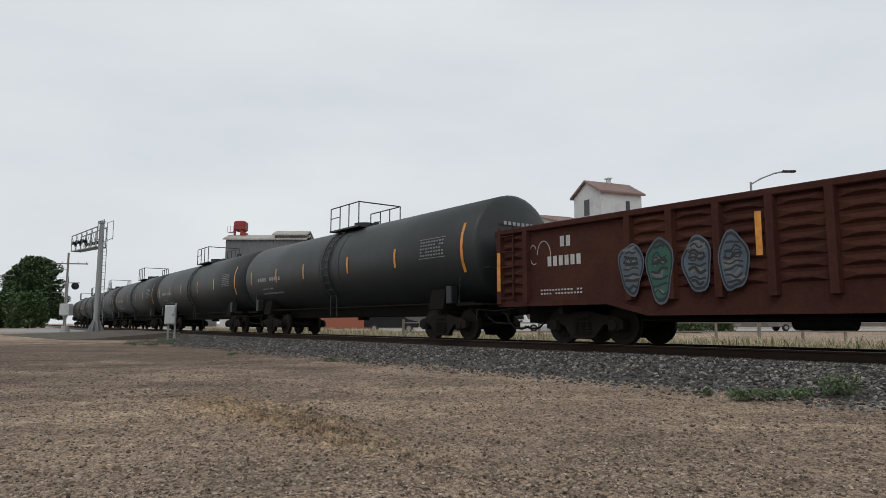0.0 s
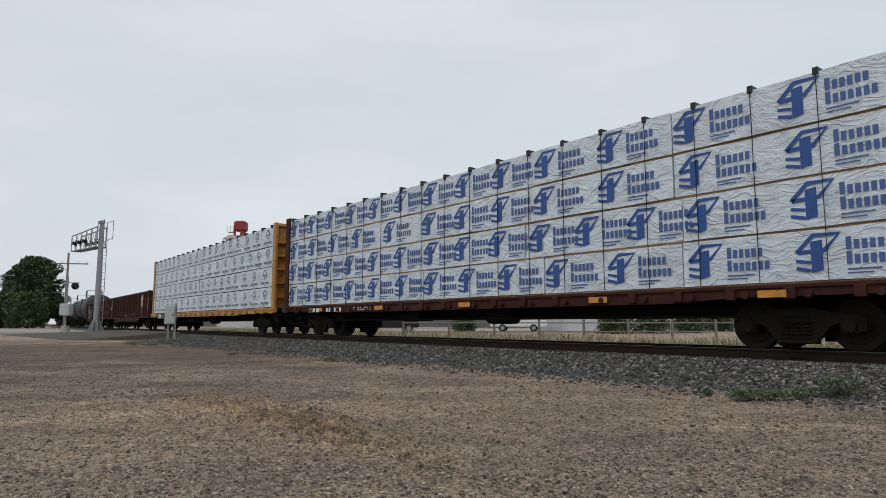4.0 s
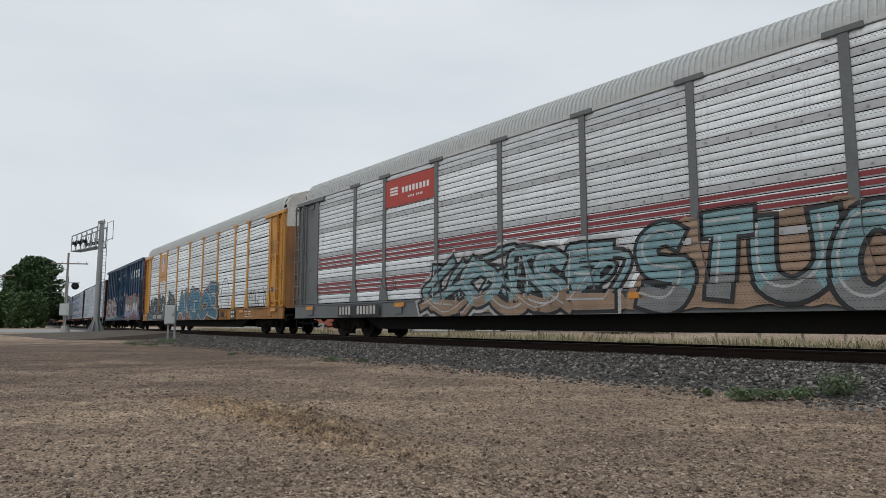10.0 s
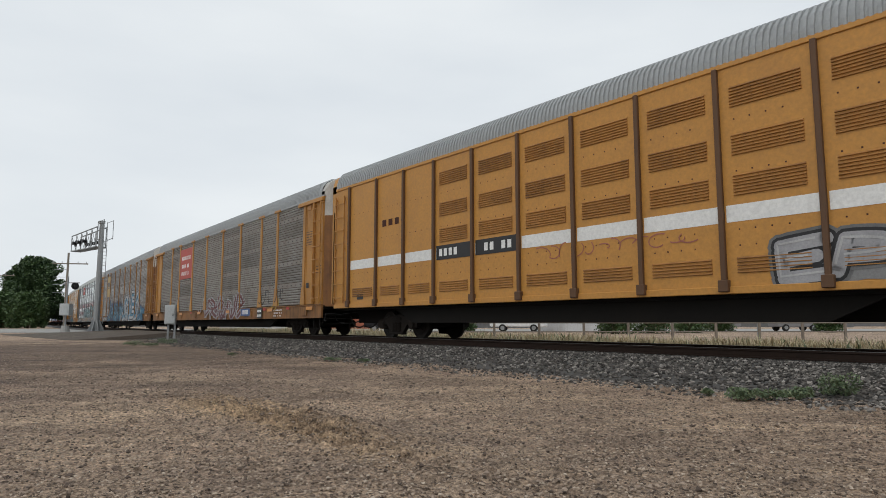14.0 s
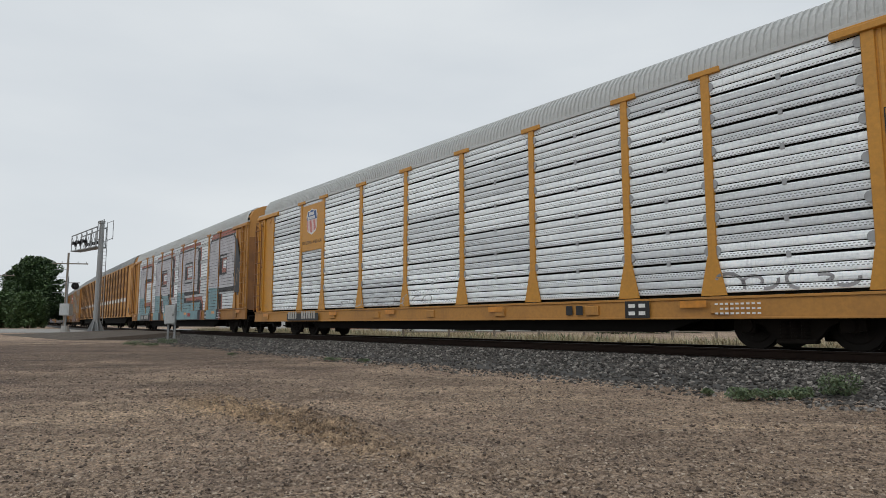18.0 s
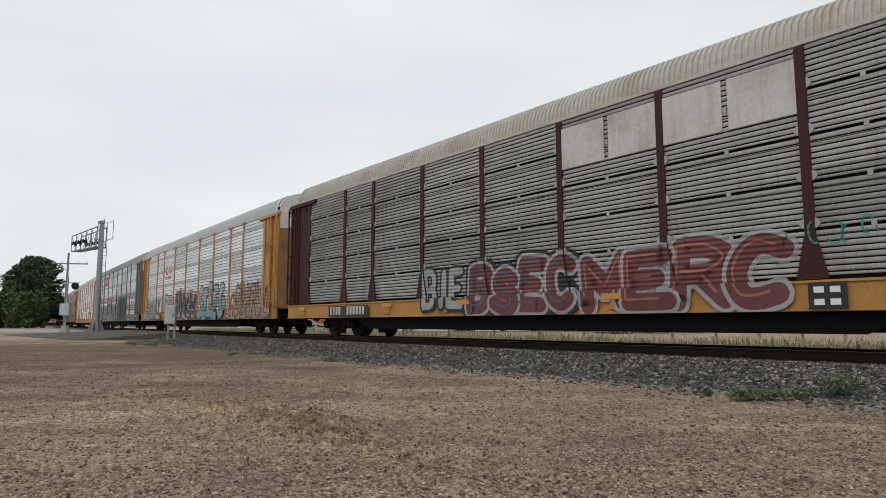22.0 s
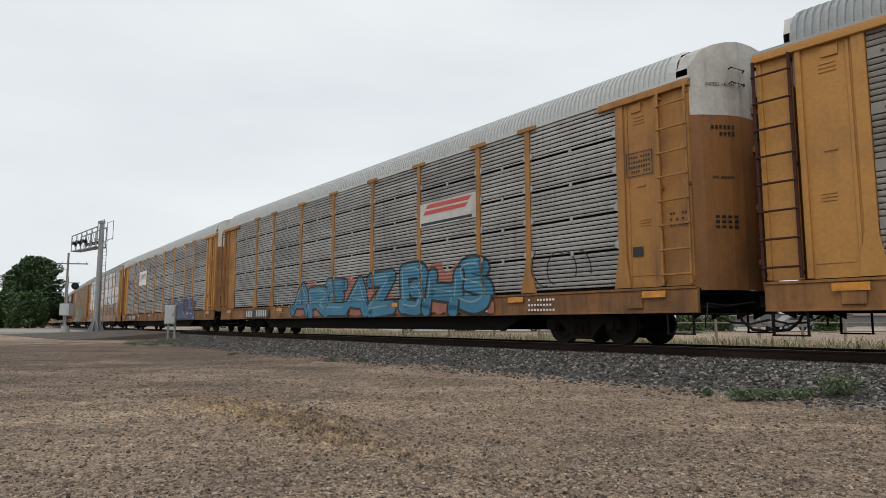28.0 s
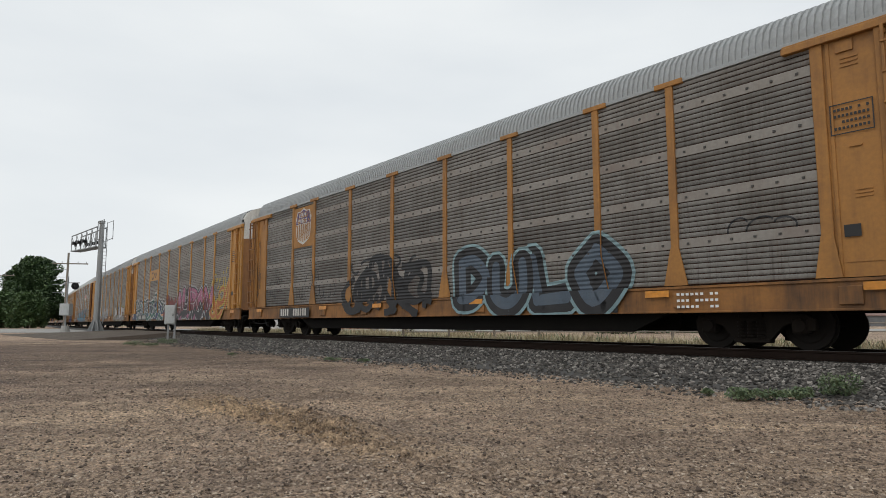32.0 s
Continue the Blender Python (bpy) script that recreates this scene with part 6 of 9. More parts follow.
e1, xa, xb = elevator("grain_elevator", "grey corrugated-iron grain elevator with a rusty gable roof", 397, 538, 105.0, 5.0, 14.6, 15.4, [(484, 538, 0.7)], [(422, 11.8, 0.7), (463, 10.9, 0.7), (525, 11.3, 0.8)])
rngm = random.Random(2)
cells = [[], []]
for i in range(26):
    for j in range(3):
        if rngm.random() < 0.72:
            x = xa + 0.3 + i * 0.36
            cells[(i + j) % 2].append([(x, 10.0 + j * 0.34), (x + 0.34, 10.0 + j * 0.34), (x + 0.34, 10.32 + j * 0.34), (x, 10.32 + j * 0.34)])
decal(e1, "mural", cells[0], MURAL_ORANGE, 104.93)
decal(e1, "mural", cells[1][:20], SIDING, 104.93)
decal(e1, "mural", [rect(ux(508, 105), ux(538, 105), 10.0, 11.0)], MURAL_ORANGE, 104.93)
bm = bmesh.new()
box(bm, ux(405, 104.5), ux(560, 104.5), 101.0, 104.9, -0.2, 9.3)
low = part("annex", bm, SIDING, e1, "whitewashed lower annex")
sh = []
for k in range(14):
    x = ux(452, 101) + k * 0.72
    sh.append(stroke(curl(rngm, x, 8.1, 0.9, 1.6), 0.28))
spray(e1, [("mural", SPRAY["grey"], sh, 100.97)])
e2, xc, xd = elevator("grain_elevator", "grey corrugated-iron grain elevator with a faded painted band", 580, 714, 112.0, 5.0, 15.4, 16.3, [], [(616, 10.9, 0.6), (640, 10.8, 0.6), (665, 10.7, 0.6)])
bm = bmesh.new()
box(bm, ux(592, 112), ux(621, 112), 113, 116, 15.6, 17.3)
part("cupola", bm, SIDING, e2)
decal(e2, "mural", [rect(ux(613, 112), ux(691, 112), 13.0, 14.1)], SIDING, 111.94)
decal(e2, "mural", [rect(ux(616 + 9 * k, 112), ux(621 + 9 * k, 112), 13.3, 13.8) for k in range(8)], MURAL_ORANGE, 111.9)
gal = thing("conveyor_gallery", "white steel truss conveyor gallery between the grain elevators", "conveyor")
bm = bmesh.new()
ga, gb = Vector((ux(432, 101), 100.2, 8.6)), Vector((ux(600, 101), 104, 11.4))
for dz in (0.0, 1.3):
    for dy in (0, 1.0):
        rod(bm, ga + Vector((0, dy, dz)), gb + Vector((0, dy, dz)), 0.09)
part("chord", bm, SIDING, gal)
for k in range(14):
    bm = bmesh.new()
    a, b = ga.lerp(gb, k / 14), ga.lerp(gb, (k + 1) / 14)
    rod(bm, a, a + Vector((0, 0, 1.3)), 0.06)
    rod(bm, a, b + Vector((0, 0, 1.3)), 0.05)
    part("strut", bm, SIDING, gal)
for t in (0.05, 0.55):
    bm = bmesh.new()
    a = ga.lerp(gb, t)
    rod(bm, (a.x, a.y, 0), a, 0.12)
    part("leg", bm, SIDING, gal)
binr = thing("elevator_leg_head", "red steel elevator leg head on the roof", "machine")
bm = bmesh.new()
box(bm, ux(406, 106), ux(427, 106), 107, 109, 16.3, 18.0, 0.25)
part("hood", bm, RED_BIN, binr)
for uu in (406, 418):
    bm = bmesh.new()
    box(bm, ux(uu, 106), ux(uu + 3, 106), 107.2, 107.6, 14.9, 16.6)
    part("leg", bm, RED_BIN, binr)
bm = bmesh.new()
prism(bm, [(ux(420, 106), 15.0), (ux(431, 106), 15.0), (ux(428, 106), 16.0), (ux(420, 106), 16.4)], "Y", 107, 108.5)
part("chute", bm, RED_BIN, binr)
bm = bmesh.new()
box(bm, ux(396, 106), ux(406, 106), 107, 108, 16.0, 16.1)
for uu in (396, 401, 406):
    rod(bm, (ux(uu, 106), 107, 16.0), (ux(uu, 106), 107, 17.1), 0.05)
part("platform", bm, SIDING, binr)

HD = 64.0
house = thing("white_headhouse", "tall white board-sided mill house with a rusty gable roof", "building")
hm = pose(ux(1090, HD), HD + 2.0, 0, 0, 0, 24)
house.matrix_basis = hm
bm = bmesh.new()
box(bm, -2.7, 2.4, -2.2, 2.2, 0, 13.9)
prism(bm, [(-2.2, 13.9), (2.2, 13.9), (0, 15.2)], "X", -2.7, 2.4)
part("wall", bm, SIDING, house)
bm = bmesh.new()
gable_roof(bm, -2.7, 2.4, -2.2, 2.2, 13.9, 15.2, 0.3)
part("roof", bm, ROOF_RED, house)
bm = bmesh.new()
box(bm, -0.1, 0.25, -0.2, 0.2, 14.9, 15.8)
box(bm, -0.2, 0.35, -0.3, 0.3, 15.8, 15.9)
part("vent", bm, SIDING, house)
for x0, z0, w, h in ((0.4, 12.2, 0.45, 0.95),):
    bm = bmesh.new()
    box(bm, x0, x0 + w, -2.26, -2.18, z0, z0 + h)
    win = part("window", bm, GLASS_DARK, house)
    bm = bmesh.new()
    box(bm, x0 - 0.08, x0 + w + 0.08, -2.3, -2.2, z0 - 0.1, z0)
    part("sill", bm, SIDING, win)
bm = bmesh.new()
box(bm, -2.76, -2.68, -0.4, 0.4, 11.8, 13.4)
part("window", bm, GLASS_DARK, house)
bm = bmesh.new()
box(bm, -7.0, -2.7, -2.0, 3.0, 0, 10.4)
prism(bm, [(-2.0, 10.4), (3.0, 10.4), (3.0, 11.9)], "X", -7.0, -2.7)
part("lean_to", bm, SIDING, house)
bm = bmesh.new()
prism(bm, [(-2.4, 10.3), (3.0, 11.9), (3.0, 12.1), (-2.4, 10.5)], "X", -7.3, -2.7)
part("lean_to_roof", bm, ROOF_RED, house)

lampd = 42.0
street = thing("street_lamp", "grey steel street lamp with a curved arm", "street lamp", m=pose(ux(1338, lampd), lampd, 0.1))
bm = bmesh.new()
cyl(bm, 0, 0, 5.05, 0.1, 10.1, "Z", 10, 0.07)
part("pole", bm, GALV, street)
bm = bmesh.new()
sweep(bm, [(0, 0, 9.95), (0.7, 0, 10.35), (1.6, 0, 10.7), (2.2, 0, 10.82)], 0.05, 8)
part("arm", bm, GALV, street)
bm = bmesh.new()
box(bm, 2.1, 3.0, -0.14, 0.14, 10.75, 10.89, 0.04)
part("lamp_head", bm, BLACK_METAL, street)

brick = thing("brick_building", "low red brick building with pale steps beyond the road", "building")
bm = bmesh.new()
box(bm, ux(560, 98), ux(668, 98), 98, 100.9, 0, 3.2)
part("wall", bm, BRICK, brick)
bm = bmesh.new()
for k in range(4):
    box(bm, ux(540, 97), ux(575, 97), 96 + k * 0.4, 97.9, k * 0.25, (k + 1) * 0.25)
part("step", bm, CONCRETE, brick)

# far houses, sheds and tree line along the horizon
rngh = random.Random(12)
for k, (u, d, w, h) in enumerate(((760, 150, 16, 4.2), (890, 120, 12, 4.0), (1010, 170, 22, 4.6), (1290, 160, 18, 4.0), (1440, 140, 16, 4.4), (1560, 180, 24, 4.5), (300, 170, 20, 5.0))):
    shed = thing("far_shed", "distant shed with a low gable roof", "building", "far sheds")
    x = ux(u, d)
    bm = bmesh.new()
    box(bm, x - w / 2, x + w / 2, d, d + 8, 0, h * 0.7)
    part("wall", bm, IRON_GREY, shed)
    bm = bmesh.new()
    gable_roof(bm, x - w / 2, x + w / 2, d, d + 8, h * 0.7, h)
    part("roof", bm, ROOF_RED if k % 2 else IRON_ROOF, shed)
for k, (u, d, w, h) in enumerate(((1085, 52, 3.2, 1.9), (1150, 55, 4.0, 2.1), (1215, 58, 3.4, 1.8), (1270, 62, 3.0, 2.0), (1460, 60, 2.6, 2.0), (820, 66, 3.0, 1.6))):
    tree(ux(u, d), d, h, w, "low green bush beyond the fence", LEAF_MID, 90 + k, 0.2, 2600, 0.1)
for k, u in enumerate((850, 960, 1050, 1130, 1220, 1350, 1420, 1530, 1640, 235, 330)):
    d = 190 + 40 * (k % 3)
    tree(ux(u, d), d, rngh.uniform(5.5, 8.5), rngh.uniform(9, 15), "distant green tree on the horizon", LEAF_MID, 60 + k, 0.9, 1800, 0.1)
# ---- centerbeam flatcars with wrapped lumber ----


def wrap_material():
    m, nt, links, b = nodes_of("white_lumber_wrap")
    v = texco(nt, links)
    vx = texco(nt, links, (1.1, 1.1, 1.6))
    big = noise_node(nt, links, vx, 1.6, 5, 0.62)
    fine = noise_node(nt, links, v, 9.0, 4)
    c = ramp(nt, links, big, [(0.25, (0.5, 0.56, 0.62)), (0.55, (0.66, 0.72, 0.77))])
    links.new(c, b.inputs["Base Color"])
    b.inputs["Roughness"].default_value = 0.45
    # slack film: broad sags, and sharp creases that run slantwise
    warp = nt.new("ShaderNodeTexNoise")
    warp.inputs["Scale"].default_value = 1.4
    links.new(v, warp.inputs["Vector"])
    skew = nt.new("ShaderNodeVectorMath")
    skew.operation = "MULTIPLY_ADD"
    skew.inputs[1].default_value = (0.9, 0.9, 0.9)
    links.new(warp.outputs["Color"], skew.inputs[0])
    links.new(v, skew.inputs[2])
    mp = nt.new("ShaderNodeMapping")
    mp.inputs["Rotation"].default_value = (0, 0.7, 0)
    mp.inputs["Scale"].default_value = (0.8, 1.0, 3.2)
    links.new(skew.outputs[0], mp.inputs["Vector"])
    crease = math_node(nt, links, "ABSOLUTE", math_node(nt, links, "SUBTRACT", noise_node(nt, links, mp.outputs[0], 1.9, 4, 0.55), 0.5))
    h = mixc(nt, links, 0.55, ramp(nt, links, big, [(0.35, (0, 0, 0)), (0.65, (1, 1, 1))]), ramp(nt, links, crease, [(0.0, (1, 1, 1)), (0.09, (0.25, 0.25, 0.25)), (0.3, (0, 0, 0))]))
    bump(nt, links, b, h, 0.75, 0.05)
    return m


WRAP = wrap_material()
MARK_BLUE = plain("printed_blue_mark", (0.02, 0.07, 0.26), 0.5)
MARK_NAVY = plain("printed_navy_words", (0.06, 0.11, 0.28), 0.5)
MARK_GREY = plain("printed_grey_words", (0.12, 0.14, 0.22), 0.5)
MARK_GREEN = plain("printed_green_mark", (0.03, 0.1, 0.075), 0.5)
DUNNAGE = plain("pale_lumber", (0.3, 0.17, 0.08), 0.8)
# dark colour that paints the shaded gap between tiers
TIER_GAP_SHADE = plain("tier_gap_shade", (0.06, 0.05, 0.045), 0.85)
STRAP = plain("black_strap", (0.01, 0.01, 0.011), 0.5)


def build_bundle(w, h, seed):
    def f(bm):
        rng = random.Random(seed)
        d = 1.36
        # a wrapped bundle, slightly slack
        n = 6
        for side_y in (0.0,):
            grid = []
            for i in range(n + 1):
                col = []
                for j in range(4):
                    x, z = w * i / n, h * j / 3
                    y = side_y + (rng.uniform(-0.012, 0.014) if 0 < i < n else 0.012)
                    col.append(bm.verts.new((x, y, z + (rng.uniform(-0.008, 0.008) if j in (0, 3) else 0))))
                grid.append(col)
            for i in range(n):
                for j in range(3):
                    bm.faces.new((grid[i][j], grid[i + 1][j], grid[i + 1][j + 1], grid[i][j + 1]))
        box(bm, 0.005, w - 0.005, 0.016, d, 0.005, h - 0.005)
    return f


def build_mark(h, kind):
    """One printed mark of the mill, a plain shape."""
    def f(bm):
        s = h * (0.78 if kind == "blue" else 0.43 if kind == "small" else 0.7)
        zb = h * 0.15

        def quad(pts, tone=0):
            flat(bm, [(a * s, zb + b * s) for a, b in pts], -0.017)
            bm.faces.ensure_lookup_table()
            bm.faces[-1].material_index = tone
        if kind == "ring":
            pts = []
            for i in range(15):
                a = radians(-40 + 260 * i / 14)
                pts.append((0.5 + 0.3 * s * math.cos(a), zb + 0.72 * s + 0.3 * s * math.sin(a)))
            vs, fs = stroke(pts, 0.075 * s)
            vv = [bm.verts.new((a, -0.016, b)) for a, b in vs]
            for q in fs:
                bm.faces.new([vv[i] for i in q])
            c = 0.5 / s
            for q in range(2):
                zz = 0.34 + 0.2 * q
                quad([(c - 0.25, zz), (c, zz + 0.2), (c + 0.25, zz), (c, zz + 0.1)], 1)
        else:
            # a slanted frame on a stem, with a small foot
            def band(pts, wd):
                vs, fs = stroke([(a * s, zb + b * s) for a, b in pts], wd * s)
                vv = [bm.verts.new((p, -0.016, q)) for p, q in vs]
                for q in fs:
                    bm.faces.new([vv[i] for i in q])
            band([(0.02, 0.52), (0.44, 0.94), (1.04, 0.94), (0.7, 0.56), (0.05, 0.52)], 0.11)
            band([(0.0, 0.32), (0.36, 0.26)], 0.08)
            band([(0.0, 0.13), (0.36, 0.05)], 0.09)
            quad([(0.37, 0.0), (0.65, 0.06), (0.65, 0.82), (0.37, 0.78)])
    return f


def build_words(h, kind, step):
    def f(bm):
        rng = random.Random(3)
        s = h * 0.72

        def word(x, z, hh, n):
            # one bar for each letter, the first taller
            w = hh * 0.56
            for i in range(n):
                top = hh * (1.0 if i == 0 else 0.74)
                flat(bm, rect(x + i * w, x + i * w + w * 0.7, z, z + top), -0.016)
            return x + n * w
        if kind == "ring":
            x = word(0.04, h * 0.15, h * 0.16, 5)
            word(x + 0.07, h * 0.15, h * 0.16, 6)
            word(0.36, h * 0.07, h * 0.05, 9)
        elif kind == "small":
            word(0.62 * h, h * 0.36, h * 0.22, 5)
        else:
            word(1.28 * s, h * 0.56, h * 0.24, 6)
            word(1.28 * s, h * 0.28, h * 0.24, 7)
            flat(bm, rect(1.28 * s, 1.28 * s + 0.5, h * 0.17, h * 0.2), -0.016)
            flat(bm, rect(1.28 * s, 1.28 * s + 0.38, h * 0.1, h * 0.125), -0.016)
    return f


def build_cb_sill(bm):
    # fish-belly sill with stake pockets
    prism(bm, [(-11.7, 0.95), (-11.7, 1.15), (11.7, 1.15), (11.7, 0.95), (8.2, 0.95), (6.8, 0.87), (-6.8, 0.87), (-8.2, 0.95)], "Y", -1.52, -1.44)
    box(bm, -11.7, 11.7, -1.56, -1.4, 1.09, 1.16, 0.01)
    for k in range(22):
        x = -11.3 + k * 22.6 / 21
        box(bm, x - 0.09, x + 0.09, -1.6, -1.5, 0.9, 1.1, 0.015)
        cyl(bm, x + 0.3, -1.57, 0.98, 0.07, 0.12, n=8)


def build_cb_under(bm):
    box(bm, -11.7, 11.7, -1.45, 1.45, 1.02, 1.12)
    box(bm, -11.8, 11.8, -0.35, 0.35, 0.62, 1.04, 0.02)
    for k in range(12):
        x = -11 + 2 * k
        box(bm, x - 0.05, x + 0.05, -1.42, 1.42, 0.86, 1.02)
    cyl(bm, 1.2, -0.85, 0.66, 0.2, 1.0, "X", n=12)
    box(bm, -3.4, -2.4, -1.1, -0.5, 0.55, 0.85, 0.03)
    rod(bm, (-8, -1.2, 0.6), (8, -1.2, 0.6), 0.025)


def build_cb_beam(top):
    def f(bm):
        # the centre partition: posts and chords
        box(bm, -11.6, 11.6, -0.08, 0.08, top - 0.25, top)
        for k in range(14):
            x = -11.2 + k * 22.4 / 13
            box(bm, x - 0.07, x + 0.07, -0.1, 0.1, 1.1, top - 0.2)
    return f


def build_cb_end(top):
    def f(bm):
        # end bulkhead, towards +x
        box(bm, 11.2, 11.3, -1.45, 1.45, 1.15, top)
    return f


def build_cb_end_post(top):
    def f(bm):
        box(bm, 11.18, 11.5, -0.06, 0.06, 1.15, top, 0.012)
    return f


def build_strap(top, band):
    def f(bm):
        if band:
            box(bm, -0.0045, 0.0045, -1.512, -1.495, 1.2, top)
        box(bm, -0.05, 0.05, -1.515, -1.3, top - 0.12, top + 0.015, 0.01)
    return f


def build_cb_rib(bm):
    box(bm, 11.3, 11.46, -1.45, 1.45, 0, 0.09, 0.01)


def centerbeam(label, f, bk, paint_m, kind, rows, top, seed):
    root = thing("centerbeam_flatcar", label, "freight car", "cars of the train")
    rng = random.Random(seed)
    place("underframe", shared("centerbeam_underframe", build_cb_under, UNDER), root)
    place("centre_beam", shared(f"centre_beam:{top}", build_cb_beam(top), paint_m), root)
    tier = (top - 1.22) / rows
    for m in (Matrix(), TURN):
        near = m == Matrix()
        place("side_sill", shared("centerbeam_sill", build_cb_sill, paint_m), root, m)
        place("bulkhead", shared(f"bulkhead:{top}", build_cb_end(top + 0.06), paint_m), root, m)
        for y in (-1.45, -0.5, 0.5, 1.45):
            place("bulkhead_post", shared(f"bulkhead_post:{top}", build_cb_end_post(top + 0.06), paint_m), root, m @ pose(0, y, 0))
        for z in (1.6, 2.2, 2.8, 3.4, 4.0, top - 0.1):
            place("bulkhead_rib", shared("bulkhead_rib", build_cb_rib, paint_m), root, m @ pose(0, 0, z))
        for r in range(rows):
            cuts = [-11.16, -11.16 + 22.32 * (0.2 + 0.03 * rng.random()), -11.16 + 22.32 * (0.415 + 0.02 * rng.random()), -11.16 + 22.32 * (0.62 + 0.03 * rng.random()), -11.16 + 22.32 * (0.81 + 0.02 * rng.random()), 11.16]
            if kind == "ring":
                cuts = [-11.16, -5.6 + rng.uniform(-0.3, 0.3), -0.1, 5.5 + rng.uniform(-0.3, 0.3), 11.16]
            for a, b in zip(cuts, cuts[1:]):
                w = b - a - 0.03
                bm = bmesh.new()
                build_bundle(w, tier - 0.045, rng.randint(0, 9999))(bm)
                ob = part("wrapped_pack", bm, WRAP, root, "", m @ pose(a + 0.015, -1.47 + rng.uniform(-0.02, 0.02), 1.2 + r * tier))
                if near:
                    h = tier - 0.045
                    count = max(1, int(w / (1.12 if kind == "ring" else 1.42 if kind == "blue" else 0.8)))
                    shift = rng.uniform(0.0, 0.16)
                    for q in range(count):
                        x = shift + q * w / count
                        mark = shared(f"printed_mark:{kind}:{h:.3f}", build_mark(h, kind), MARK_BLUE)
                        if len(mark.materials) < 2:
                            mark.materials.append(MARK_GREEN)
                        place("printed_mark", mark, ob, pose(x, 0, 0))
                        tagged(place("printed_caption", shared(f"printed_caption:{kind}:{h:.3f}", build_words(h, kind, 1.4), MARK_NAVY if kind == "blue" else MARK_GREY), ob, pose(x, 0, 0)), kind="stuff")
            bm = bmesh.new()
            box(bm, -11.1, 11.1, -1.44, -0.1, 1.2 + r * tier - 0.04, 1.2 + r * tier)
            # unless blue-marked, the strip is coloured as a shaded gap, not bare lumber
            part("dunnage", bm, DUNNAGE if kind == "blue" else TIER_GAP_SHADE, root, "", m)
        n = 20 if kind != "small" else 22
        for k in range(n):
            x = -10.9 + k * 21.8 / (n - 1)
            place("strap", shared(f"strap:{top}:{kind}", build_strap(top, kind != "ring"), STRAP), root, m @ pose(x, 0, 0))
    add_truck(root, -9.0)
    add_truck(root, 9.0)
    add_couplers(root, 12.2)
    decal(root, "reflector", [rect(x, x + 0.5, 0.93, 1.06) for x in ((-10.6, -4.2, 0.2, 4.8, 8.6) if kind == "ring" else (-8.4, -4.2, 0.2, 4.8, 8.6))], ORANGE_TAPE, -1.61)
    if kind == "ring":
        decal(root, "number_plate", [rect(-9.35, -5.2, 0.8, 1.16)], BLACK_PAINT, -1.609)
        decal(root, "car_number", chars(-9.0, 0.86, 0.24, 4) + chars(-7.0, 0.86, 0.24, 5), WHITE_PAINT, -1.613)
    else:
        decal(root, "car_number", bars(rng, -9.0, -8.1, 0.86, 1.1, 3) + bars(rng, -7.6, -6.4, 0.86, 1.1, 6) + bars(rng, -5.6, -4.4, 0.92, 1.06, 8, 2, 0.4), WHITE_PAINT, -1.612)
    set_out(root, f, bk, 9.0)
    return root


# ---- boxcar ----
def build_box_body(bm):
    box(bm, -9.35, 9.35, -1.45, 1.45, 0.98, 5.02)


def build_box_roof(bm):
    prism(bm, [(-1.52, 5.0), (-1.5, 5.06), (0, 5.2), (1.5, 5.06), (1.52, 5.0)], "X", -9.45, 9.45)
    for k in range(15):
        x = -9.2 + k * 18.4 / 14
        prism(bm, [(-1.53, 5.02), (-1.5, 5.1), (0, 5.24), (1.5, 5.1), (1.53, 5.02)], "X", x - 0.05, x + 0.05)


def build_box_sill(bm):
    box(bm, -9.4, 9.4, -1.53, -1.42, 0.78, 1.02, 0.015)


def build_box_eave(bm):
    box(bm, -9.46, 9.46, -1.57, -1.42, 4.9, 5.09, 0.015)


def build_box_post(bm):
    box(bm, -0.06, 0.06, -0.08, 0.0, 0.0, 3.9, 0.02)


def build_box_rail(w):
    def f(bm):
        box(bm, 0, w, -0.035, 0, 0, 0.07, 0.01)
    return f


def build_plug_door(bm):
    box(bm, 0, 2.5, -0.05, 0.04, 0, 3.72, 0.02)


def build_door_stile(bm):
    box(bm, -0.04, 0.04, -0.1, -0.04, 0.05, 3.66, 0.01)


def build_door_rib(bm):
    box(bm, 0.05, 2.45, -0.085, -0.04, 0, 0.06, 0.01)


def build_door_rods(bm):
    for x in (0.95, 1.55):
        rod(bm, (x, -0.13, 0.1), (x, -0.13, 3.7), 0.025)
        for z in (0.4, 1.3, 2.4, 3.4):
            box(bm, x - 0.06, x + 0.06, -0.16, -0.1, z, z + 0.1)
    cyl(bm, 1.25, -0.14, 1.3, 0.18, 0.03, n=16)


def build_door_track(bm):
    box(bm, -2.7, 2.7, -1.66, -1.46, 0.98, 1.06, 0.01)


def build_door_rail(bm):
    box(bm, -2.7, 2.7, -1.62, -1.46, 4.84, 4.92, 0.01)


def build_box_end(bm):
    for k in range(9):
        z = 1.15 + k * 0.42
        prism(bm, [(9.35, z), (9.45, z + 0.1), (9.45, z + 0.2), (9.35, z + 0.3)], "Y", -1.35, 1.35)
    box(bm, 9.33, 9.4, -1.47, -1.36, 0.95, 5.0)
    box(bm, 9.33, 9.4, 1.36, 1.47, 0.95, 5.0)


